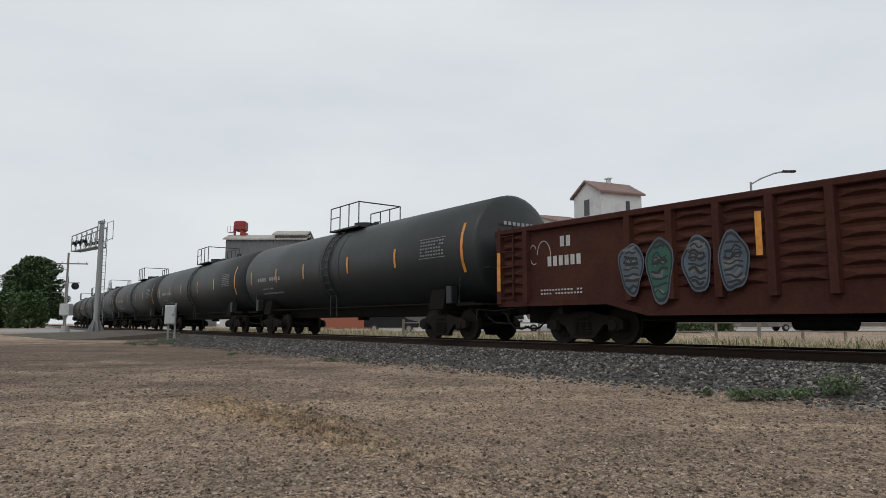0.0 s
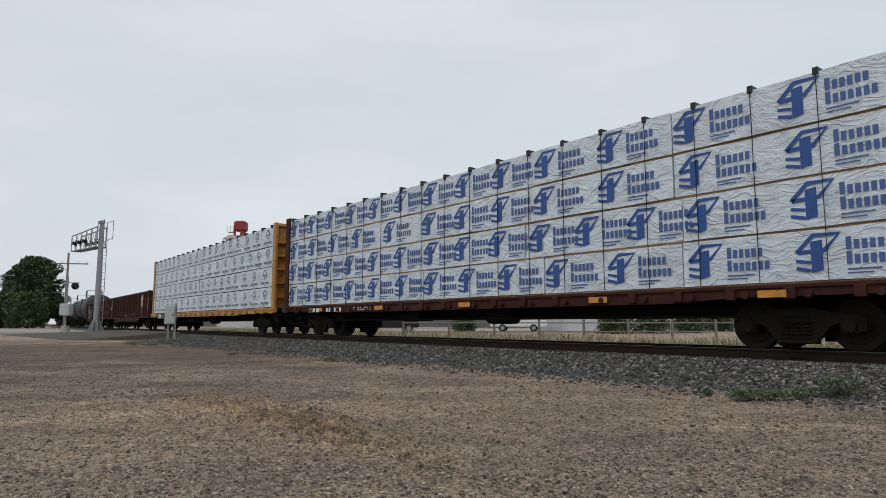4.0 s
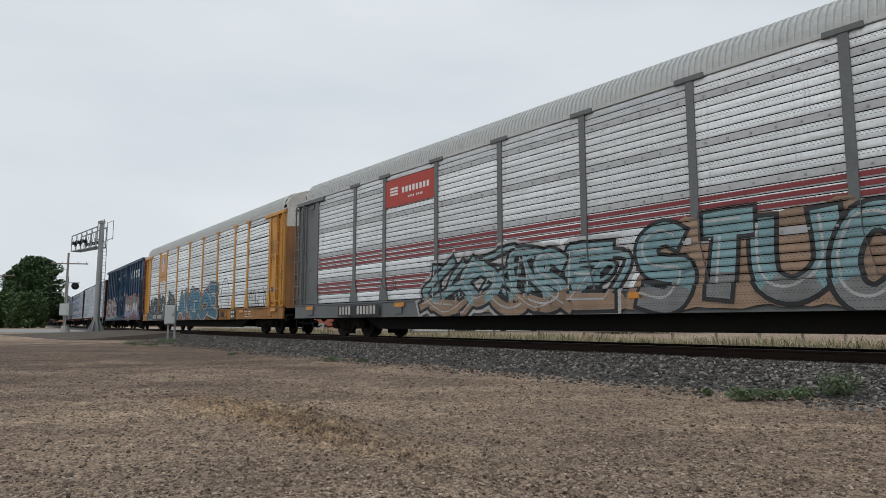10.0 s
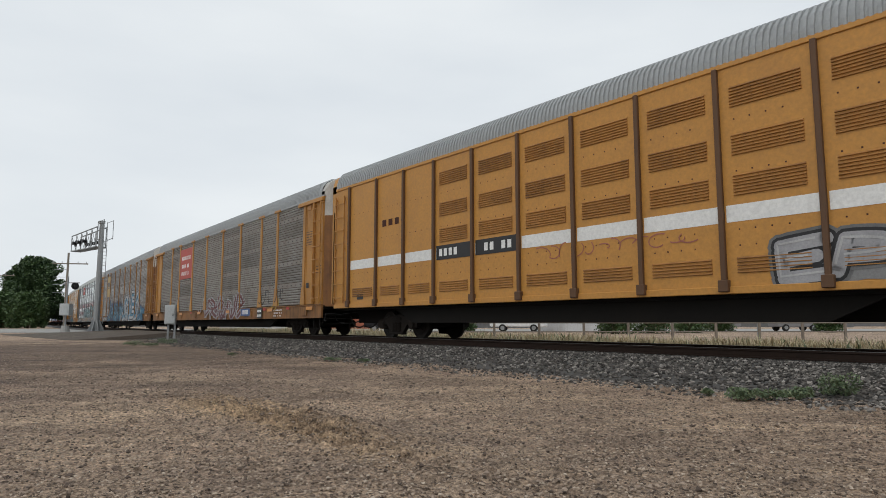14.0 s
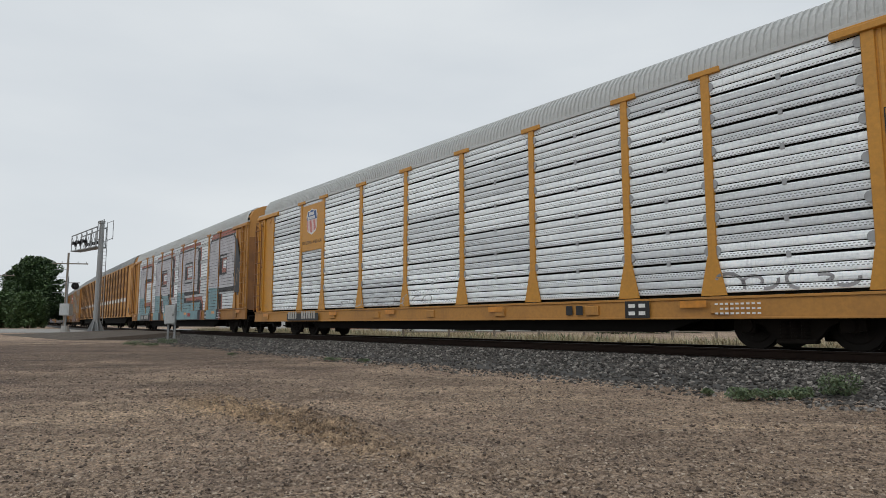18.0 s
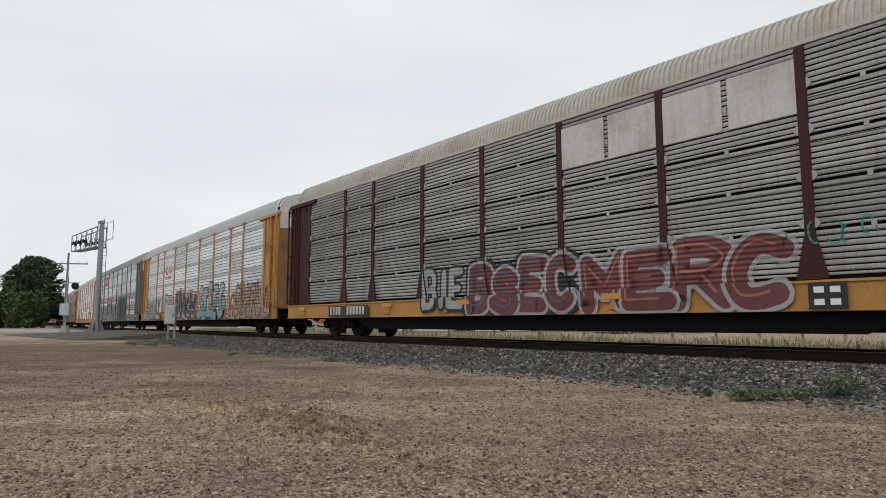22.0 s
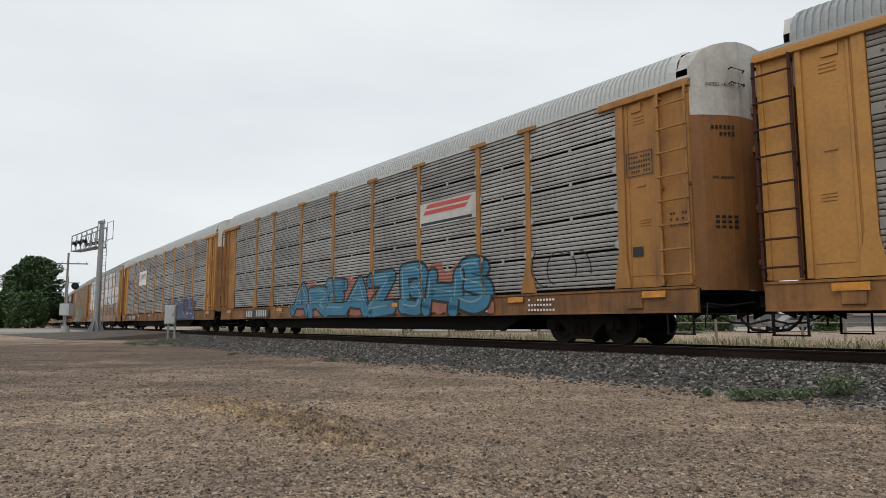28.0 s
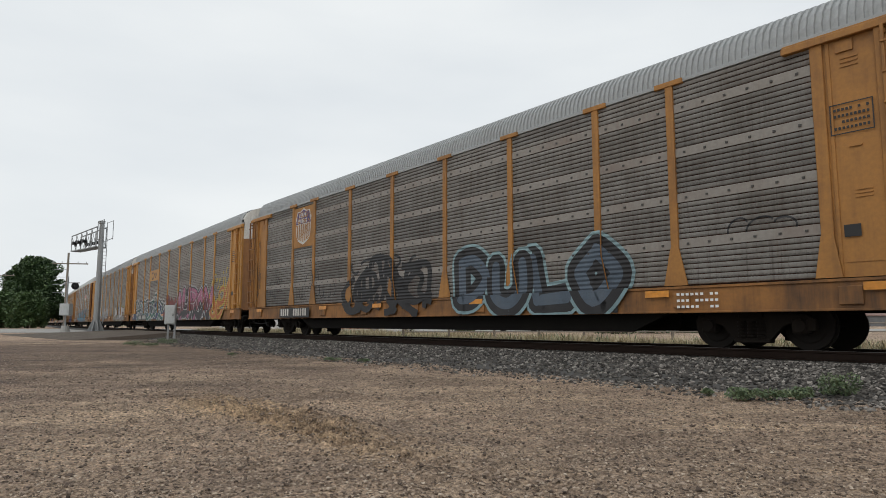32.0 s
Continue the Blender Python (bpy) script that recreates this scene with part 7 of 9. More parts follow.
def build_box_under(bm):
    box(bm, -9.4, 9.4, -0.3, 0.3, 0.5, 0.95, 0.02)
    for k in range(9):
        x = -8.8 + 2.2 * k
        box(bm, x - 0.06, x + 0.06, -1.42, 1.42, 0.72, 0.98)
    cyl(bm, 0.6, -0.8, 0.6, 0.19, 1.0, "X", n=12)
    rod(bm, (-6.5, -1.0, 0.62), (6.5, -1.0, 0.62), 0.02)


def boxcar(f, bk):
    root = thing("boxcar", "navy blue steel boxcar with double plug doors and spray-painted lower sides", "freight car", "cars of the train")
    place("body", shared("boxcar_body", build_box_body, BLUE_PAINT), root)
    place("roof", shared("boxcar_roof", build_box_roof, ROOF_LIGHT), root)
    place("underframe", shared("boxcar_underframe", build_box_under, UNDER), root)
    post_x = [-8.6, -7.55, -6.45, -5.4, -4.35, -3.45, 3.1, 4.15, 5.2, 6.25, 7.3, 8.35]
    for m in (Matrix(), TURN):
        place("side_sill", shared("boxcar_sill", build_box_sill, BLUE_PAINT), root, m)
        place("eave_rail", shared("boxcar_eave", build_box_eave, BLUE_PAINT), root, m)
        place("door_track", shared("boxcar_door_track", build_door_track, BLUE_PAINT), root, m)
        place("door_rail", shared("boxcar_door_rail", build_door_rail, BLUE_PAINT), root, m)
        place("end_wall", shared("boxcar_end", build_box_end, BLUE_PAINT), root, m)
        for x in post_x:
            place("post", shared("boxcar_post", build_box_post, BLUE_PAINT), root, m @ pose(x, -1.45, 1.0))
        for a, b in zip([-9.3] + post_x[:6], post_x[:6]):
            for z in (2.25, 3.6):
                place("side_rail", shared(f"boxcar_rail:{b - a:.2f}", build_box_rail(b - a), BLUE_PAINT), root, m @ pose(a, -1.45, z))
        for a, b in zip(post_x[6:], post_x[7:] + [9.3]):
            for z in (2.25, 3.6):
                place("side_rail", shared(f"boxcar_rail:{b - a:.2f}", build_box_rail(b - a), BLUE_PAINT), root, m @ pose(a, -1.45, z))
        for x in (-2.6, 0.05):
            d = place("plug_door", shared("plug_door", build_plug_door, BLUE_PAINT), root, m @ pose(x, -1.47, 1.1))
            place("lock_rod", shared("lock_rod", build_door_rods, BLUE_PAINT), d)
            for xx in (0.12, 0.75, 1.75, 2.36):
                place("door_stile", shared("door_stile", build_door_stile, BLUE_PAINT), d, pose(xx, 0, 0))
            for z in (0.5, 1.25, 2.0, 2.75, 3.45):
                place("door_rib", shared("door_rib", build_door_rib, BLUE_PAINT), d, pose(0, 0, z))
        add_ladder(root, 8.85, -1.5, 0.9, 2.6, 0.45, 7, BLUE_PAINT, m)
    add_truck(root, -7.0)
    add_truck(root, 7.0)
    add_couplers(root, 10.2)
    set_out(root, f, bk, 7.0)
    rng = random.Random(11)
    decal(root, "owner_mark", [rect(3.75 + 1.2 * k, 3.75 + 1.2 * k + 0.66, 3.85, 4.38) for k in range(4)], WHITE_PAINT, -1.462)
    decal(root, "owner_mark_gap", [rect(3.95 + 1.2 * k, 3.95 + 1.2 * k + 0.26, 4.03, 4.2) for k in range(4)], BLUE_PAINT, -1.466)
    decal(root, "car_number", chars(-7.95, 3.02, 0.24, 2) + chars(-6.85, 3.02, 0.24, 1) + chars(-7.95, 2.66, 0.24, 2) + chars(-6.92, 2.66, 0.24, 2) + chars(-5.82, 2.66, 0.24, 2), WHITE_PAINT, -1.462)
    decal(root, "data_stencil", bars(rng, -7.9, -7.4, 3.75, 3.95, 9, 4, 0.5) + bars(rng, -4.2, -4.0, 2.4, 2.5, 3) + bars(rng, -4.9, -4.6, 2.1, 2.3, 3, 2), WHITE_PAINT, -1.463)
    decal(root, "data_stencil", bars(rng, -1.9, -1.0, 3.95, 4.2, 12, 4, 0.45) + bars(rng, 1.0, 1.7, 4.05, 4.35, 12, 4, 0.45) + bars(rng, -2.4, -1.7, 2.5, 2.75, 9, 4, 0.4) + bars(rng, -0.6, -0.2, 2.3, 2.7, 5, 3, 0.4) + bars(rng, 0.5, 1.2, 2.4, 2.7, 9, 4, 0.4) + bars(rng, 1.9, 2.4, 2.6, 2.9, 6, 3, 0.4) + bars(rng, 0.6, 0.85, 1.9, 2.2, 2, 3, 0.5), WHITE_PAINT, -1.585)
    piece(root, "WEASH", -8.7, -2.0, 0.92, 2.42, "rust", "white", None, "seafoam", 5, -1.55, wild=0.16, middle="maroon", lower="rouge", fat=1.0, blunt=True, shine="black")
    piece(root, "SEURK", 2.3, 8.7, 0.92, 2.5, "ash", "black", "salmon", "rust", 6, -1.55, wild=0.14, middle="white", lower="lilac", fat=1.2, blunt=True)
    # the tall body stands a little higher than its drawing
    taller = Matrix.Translation((0, 0, 1.0)) @ Matrix.Diagonal((1, 1, 1.125, 1)) @ Matrix.Translation((0, 0, -1.0))
    for ob in root.children:
        if ob.name.split(".")[0] not in ("truck", "coupler", "brake_hose", "underframe"):
            ob.matrix_basis = taller @ ob.matrix_basis
    return root


# ---- gondolas ----
def build_gon_body(n):
    def f(bm):
        L = 10.0
        # side sheet with a dropped belly between the trucks, floor and inner face
        prism(bm, [(-L, 0.98), (-6.6, 0.98), (-5.6, 0.72), (5.6, 0.72), (6.6, 0.98), (L, 0.98), (L, 2.82), (-L, 2.82)], "Y", -1.42, -1.36)
        prism(bm, [(-L, 0.98), (-6.6, 0.98), (-5.6, 0.72), (5.6, 0.72), (6.6, 0.98), (L, 0.98), (L, 2.82), (-L, 2.82)], "Y", 1.36, 1.42)
        box(bm, -L, L, -1.38, 1.38, 0.98, 1.06)
        box(bm, -L - 0.03, -L + 0.03, -1.4, 1.4, 0.98, 2.78)
        box(bm, L - 0.03, L + 0.03, -1.4, 1.4, 0.98, 2.78)
    return f


def build_gon_top(bm):
    box(bm, -10.1, 10.1, -1.54, -1.36, 2.76, 2.9, 0.02)


def build_gon_post(bm):
    prism(bm, [(-0.1, 0.0), (0.1, 0.0), (0.07, -0.135), (-0.07, -0.135)], "Z", 0.0, 1.82)


def build_gon_ribs(w):
    def f(bm):
        # pressed horizontal swellings in one panel, blunt-ended
        for k in range(7):
            z = 0.22 + k * 0.228
            y = -0.08
            v = [(0.06, -0.004, z), (w - 0.06, -0.004, z), (w - 0.06, -0.004, z + 0.17), (0.06, -0.004, z + 0.17), (0.34, y, z + 0.06), (w - 0.34, y, z + 0.06), (w - 0.34, y, z + 0.09), (0.34, y, z + 0.09)]
            q = [bm.verts.new(p) for p in v]
            for a, b, c, d in ((0, 1, 5, 4), (1, 2, 6, 5), (2, 3, 7, 6), (3, 0, 4, 7), (4, 5, 6, 7)):
                bm.faces.new((q[a], q[b], q[c], q[d]))
            if k:
                bm.faces.new((last[3], last[2], q[1], q[0]))
            last = q
    return f


def build_gon_sill(bm):
    prism(bm, [(-10.0, 0.9), (-6.6, 0.9), (-5.6, 0.64), (5.6, 0.64), (6.6, 0.9), (10.0, 0.9), (10.0, 1.02), (6.6, 1.02), (5.6, 0.76), (-5.6, 0.76), (-6.6, 1.02), (-10.0, 1.02)], "Y", -1.5, -1.4)


def build_gon_under(bm):
    box(bm, -10.0, 10.0, -0.35, 0.35, 0.5, 0.98, 0.02)
    for k in range(9):
        x = -8 + 2 * k
        box(bm, x - 0.06, x + 0.06, -1.4, 1.4, 0.7, 0.98)
    cyl(bm, -2.5, -0.7, 0.55, 0.2, 1.0, "X", n=12)
    rod(bm, (-6, -1.1, 0.55), (6, -1.1, 0.55), 0.02)
    box(bm, 1.5, 2.4, -1.1, -0.5, 0.42, 0.75, 0.03)


def gondola(label, f, bk, second):
    root = thing("gondola_car", label, "freight car", "cars of the train")
    place("body", shared("gondola_body", build_gon_body(16), RUST), root)
    place("underframe", shared("gondola_underframe", build_gon_under, UNDER), root)
    n = 20
    step = 20.0 / n
    plain_bays = {1, 2, 3} if not second else {1, 2, 16, 17}
    for m in (Matrix(), TURN):
        near = m == Matrix()
        place("top_chord", shared("gondola_chord", build_gon_top, RUST), root, m)
        place("side_sill", shared("gondola_sill", build_gon_sill, RUST), root, m)
        for k in range(n + 1):
            x = -10 + k * step
            if near and k in ((2, 3) if not second else (2, 17)):
                continue
            place("post", shared("gondola_post", build_gon_post, RUST), root, m @ pose(min(max(x, -9.93), 9.93), -1.42, 0.97))
        for k in range(n):
            if near and k in plain_bays:
                continue
            place("pressed_panel", shared("gondola_ribs", build_gon_ribs(step), RUST), root, m @ pose(-10 + k * step, -1.42, 0.98))
        for x in (-9.95, 9.45):
            add_ladder(root, x, -1.5, 0.95, 2.0, 0.5, 5, RUST, m)
        bm = bmesh.new()
        box(bm, 9.95, 10.12, -1.5, 1.5, 2.72, 2.9, 0.02)
        for z in (1.3, 1.8, 2.3):
            box(bm, 10.0, 10.12, -1.4, 1.4, z, z + 0.1, 0.01)
        part("end_wall", bm, RUST, root, "", m)
    bm = bmesh.new()
    rng = random.Random(4)
    prism(bm, [(-9.9, 1.06), (9.9, 1.06), (9.9, 1.7), (6, 2.2), (1, 1.9), (-4, 2.3), (-9.9, 1.6)], "Y", -1.3, 1.3)
    part("load", bm, RUST_AND_SLOT_SHADE, root, "dark scrap load below the rim")
    add_truck(root, -7.6)
    add_truck(root, 7.6)
    add_couplers(root, 10.5)
    set_out(root, f, bk, 7.6)
    white = SPRAY["white"]
    decal(root, "reflector", [rect(-9.98, -9.86, 1.3, 2.3), rect(9.84, 9.98, 1.5, 2.4)] if second else [rect(-9.98, -9.86, 1.3, 2.3), rect(-3.25, -3.13, 1.7, 2.5), rect(-0.9, -0.77, 1.7, 2.55), rect(3.1, 3.25, 1.8, 2.6), rect(6.2, 6.36, 1.75, 2.5), rect(9.84, 9.98, 1.5, 2.6)], ORANGE_TAPE, -1.56)
    if not second:
        decal(root, "car_number", chars(-7.95, 2.3, 0.25, 2) + chars(-8.35, 1.85, 0.24, 6), white, -1.432)
        decal(root, "data_stencil", bars(rng, -8.6, -7.3, 1.15, 1.32, 14, 2, 0.45), white, -1.432)
        scribble(root, -8.95, -8.35, 1.6, 2.7, "white", 2, 21, -1.434, 0.02)
        for q, (fx, fill) in enumerate(((-5.9, "dusk"), (-5.22, "pine"), (-4.4, "dusk"), (-3.68, "dusk"))):
            balloon(root, fx, 1.62 - 0.06 * (q == 1), 0.27, 0.5 + 0.12 * (q == 1), fill, 22 + q)
        piece(root, "OMEH", 0.6, 4.4, 0.72, 2.3, "ash", "black", None, "dusk", 25, -1.56, wild=0.08, shine="grey", fat=1.1)
        scribble(root, 4.2, 5.0, 1.0, 2.5, "white", 5, 27, -1.56, 0.04)
        shield(root, 7.7, 2.35, 0.7, 0.85, -1.5, True)
    else:
        decal(root, "plate_mark", [rect(-8.7, -8.1, 2.15, 2.7), rect(5.0, 5.9, 1.35, 1.8)], BLACK_PAINT, -1.434)
        decal(root, "car_number", chars(-8.0, 2.18, 0.22, 5) + chars(-8.75, 1.8, 0.22, 8), white, -1.438)
        decal(root, "data_stencil", bars(rng, 3.2, 4.6, 1.1, 1.3, 9, 2, 0.4) + bars(rng, -0.4, 0.6, 1.05, 1.2, 7, 1, 0.6), white, -1.5)
        shield(root, 6.9, 2.2, 0.75, 0.95, -1.434)
        scribble(root, -5.8, -3.2, 1.0, 2.4, "fadedpink", 9, 33, -1.436, 0.08)
        scribble(root, -1.9, 0.3, 1.2, 2.2, "fadedpink", 5, 35, -1.436, 0.07)
        scribble(root, -7.3, -6.4, 1.1, 1.5, "white", 3, 34, -1.434, 0.02)
    return root


# ---- tank cars ----
def build_tank(bm):
    L, R, zc = 8.42, 1.575, 2.6
    prof = [(-L - 0.3, 0.0), (-L - 0.28, 0.45), (-L - 0.22, 0.9), (-L - 0.12, 1.3), (-L - 0.04, R - 0.09), (-L + 0.02, R)]
    prof += [(-L * 0.5, R), (-0.45, R + 0.0), (0.45, R), (L * 0.5, R)]
    prof += [(-x, r) for x, r in reversed(prof[:6])]
    n = 40
    rings = []
    for x, r in prof:
        if r < 0.01:
            rings.append([bm.verts.new((x, 0, zc))])
        else:
            rings.append([bm.verts.new((x, r * math.cos(2 * math.pi * k / n), zc + r * math.sin(2 * math.pi * k / n))) for k in range(n)])
    for a, b in zip(rings, rings[1:]):
        for k in range(n):
            if len(a) == 1:
                bm.faces.new((a[0], b[k], b[(k + 1) % n]))
            elif len(b) == 1:
                bm.faces.new((a[k], b[0], a[(k + 1) % n]))
            else:
                bm.faces.new((a[k], b[k], b[(k + 1) % n], a[(k + 1) % n]))


def build_tank_under(bm):
    box(bm, -8.6, 8.6, -0.35, 0.35, 0.72, 1.15, 0.02)
    for sx in (-1, 1):
        prism(bm, [(-1.3, 0.9), (1.3, 0.9), (1.2, 1.5), (0.7, 1.25), (0, 1.1), (-0.7, 1.25), (-1.2, 1.5)], "X", sx * 6.4 - 0.35, sx * 6.4 + 0.35)
        box(bm, sx * 8.0 - 0.55, sx * 8.0 + 0.55, -1.35, 1.35, 0.98, 1.04)
    cyl(bm, 0, 0, 0.85, 0.22, 0.5, "Z", n=12)
    rod(bm, (-8, -1.15, 1.06), (8, -1.15, 1.06), 0.03)
    rod(bm, (-8, 1.15, 1.06), (8, 1.15, 1.06), 0.03)


def build_platform(bm):
    box(bm, -1.15, 1.15, -0.95, 0.95, 4.06, 4.12)
    for y in (-0.92, 0.92):
        for x in (-1.1, -0.35, 0.35, 1.1):
            rod(bm, (x, y, 4.1), (x, y, 5.0), 0.024)
        rod(bm, (-1.1, y, 5.0), (1.1, y, 5.0), 0.024)
        rod(bm, (-1.1, y, 4.6), (-0.35, y, 4.6), 0.02)
    rod(bm, (1.1, -0.92, 5.0), (1.1, 0.92, 5.0), 0.024)
    cyl(bm, 0, 0, 4.2, 0.42, 0.35, "Z", n=18)
    cyl(bm, 0.55, 0.2, 4.25, 0.1, 0.3, "Z", n=10)


def build_tank_ladder(bm):
    pts = []
    for k in range(9):
        a = radians(-42 + 100 * k / 8)
        pts.append((0, -(1.62) * math.cos(a), 2.6 + 1.62 * math.sin(a)))
    for x in (-0.25, 0.25):
        sweep(bm, [(x, y, z) for _, y, z in pts], 0.025)
        rod(bm, (x, pts[0][1], pts[0][2]), (x, -1.2, 0.75), 0.025)
    for k in range(11):
        a = radians(-42 + 100 * k / 10)
        rod(bm, (-0.25, -1.62 * math.cos(a), 2.6 + 1.62 * math.sin(a)), (0.25, -1.62 * math.cos(a), 2.6 + 1.62 * math.sin(a)), 0.02)


def build_tank_rail(bm):
    for sx in (-1, 1):
        sweep(bm, [(sx * 7.5, -1.3, 1.05), (sx * 7.6, -1.33, 1.75), (sx * 8.0, -1.33, 2.0), (sx * 8.7, -1.2, 2.0), (sx * 8.75, -0.5, 2.0), (sx * 8.75, 0.5, 2.0), (sx * 8.7, 1.2, 2.0)], 0.025)
        box(bm, sx * 7.2 - 0.12, sx * 7.2 + 0.12, -1.45, -1.2, 1.05, 1.55, 0.02)


def on_tank(parent, name, polys, material, r=1.572):
    bm = bmesh.new()
    for p in polys:
        n = 4
        xs, zs = [q[0] for q in p], [q[1] for q in p]
        x0, x1, z0, z1 = min(xs), max(xs), min(zs), max(zs)
        for k in range(n):
            za, zb = z0 + (z1 - z0) * k / n, z0 + (z1 - z0) * (k + 1) / n
            q = []
            for x, z in ((x0, za), (x1, za), (x1, zb), (x0, zb)):
                d = z - 2.6
                q.append(bm.verts.new((x, -math.sqrt(max(r * r - d * d, 0.01)), z)))
            bm.faces.new(q)
    part(name, bm, material, parent)


def tank_car(f, bk, seed):
    root = thing("tank_car", "black riveted-frame tank car with railed top platform and yellow reflectors", "freight car", "cars of the train")
    tank = place("tank", shared("tank_shell", build_tank, TANK_BLACK), root)
    tank.data.polygons.foreach_set("use_smooth", [True] * len(tank.data.polygons))
    place("underframe", shared("tank_underframe", build_tank_under, UNDER), root)
    place("platform", shared("tank_platform", build_platform, TANK_BLACK), root)
    place("ladder", shared("tank_ladder", build_tank_ladder, TANK_BLACK), root, pose(-0.2, 0, 0))
    place("handrail", shared("tank_handrail", build_tank_rail, TANK_BLACK), root)
    bm = bmesh.new()
    for x in (-0.75, 0.75):
        cyl(bm, x, 0, 2.6, 1.583, 0.06, "X", n=40)
    part("weld_band", bm, TANK_BLACK, root)
    add_truck(root, -6.4)
    add_truck(root, 6.4)
    add_couplers(root, 9.0)
    set_out(root, f, bk, 6.4)
    rng = random.Random(seed)
    for x, za, zb in [(x, 2.25, 2.85) for x in (-7.75, -4.9, -2.2, 1.4, 4.5)] + [(7.9, 1.9, 3.3)]:
        on_tank(root, "reflector", [rect(x, x + 0.115, za, zb)], ORANGE_TAPE, 1.588)
    on_tank(root, "car_number", bars(rng, -6.9, -5.9, 2.3, 2.55, 4) + bars(rng, -5.6, -4.4, 2.3, 2.55, 5) + bars(rng, -6.7, -5.3, 1.95, 2.08, 9, 1, 0.5) + bars(rng, -6.6, -4.4, 1.75, 1.88, 12, 1, 0.5), SPRAY["silver"], 1.59)
    on_tank(root, "data_stencil", [rect(5.9, 7.2, 2.4, 2.42), rect(5.9, 7.2, 2.98, 3.0)] + bars(rng, 5.95, 7.15, 2.45, 2.95, 9, 5, 0.5), SPRAY["grey"], 1.59)
    bm = bmesh.new()
    for p in bars(rng, -0.7, 0.5, 3.2, 3.36, 7):
        bm.faces.new([bm.verts.new((8.73, y, z)) for y, z in p])
    part("end_number", bm, SPRAY["silver"], root)
    return root


# ---- articulated yellow autorack in two units ----
def build_louvre(w, h):
    def f(bm):
        n = int(h / 0.055)
        for k in range(n):
            z = k * h / n
            prism(bm, [(0.0, z), (-0.03, z + 0.008), (-0.03, z + 0.02), (0.0, z + 0.045)], "X", 0, w)
    return f


def build_art_side(L):
    def f(bm):
        box(bm, -L, L, -1.53, -1.45, 1.12, 5.46)
        box(bm, -L, L, -1.57, -1.45, 1.02, 1.16, 0.01)
        box(bm, -L, L, -1.56, -1.45, 5.34, 5.44, 0.01)
    return f


def build_art_post(bm):
    box(bm, -0.05, 0.05, -0.09, 0.0, 0, 4.2, 0.012)
    box(bm, -0.1, 0.1, -0.12, 0.0, -0.1, 0.12, 0.012)


def build_art_roof(L):
    def f(bm):
        ribbed_roof(bm, -L, L, 0.04)
    return f


def build_art_under(L):
    def f(bm):
        box(bm, -L, L, -1.4, 1.4, 0.95, 1.1)
        box(bm, -L, L, -0.5, 0.5, 0.5, 0.96, 0.02)
        prism(bm, [(-L + 3.5, 1.0), (-L + 4.6, 0.5), (L - 4.6, 0.5), (L - 3.5, 1.0)], "Y", -1.3, -1.2)
    return f


def build_bellows(bm):
    for k in range(7):
        x = k * 0.13
        box(bm, x, x + 0.07, -1.46, 1.46, 1.1, 5.6, 0.02)
        box(bm, x + 0.07, x + 0.13, -1.38, 1.38, 1.15, 5.52)


# posts much darker than the yellow side wall
POST_BROWN = paint("dark_brown_post", (0.1, 0.048, 0.02), (0.06, 0.03, 0.018), 0.6, 0.6)


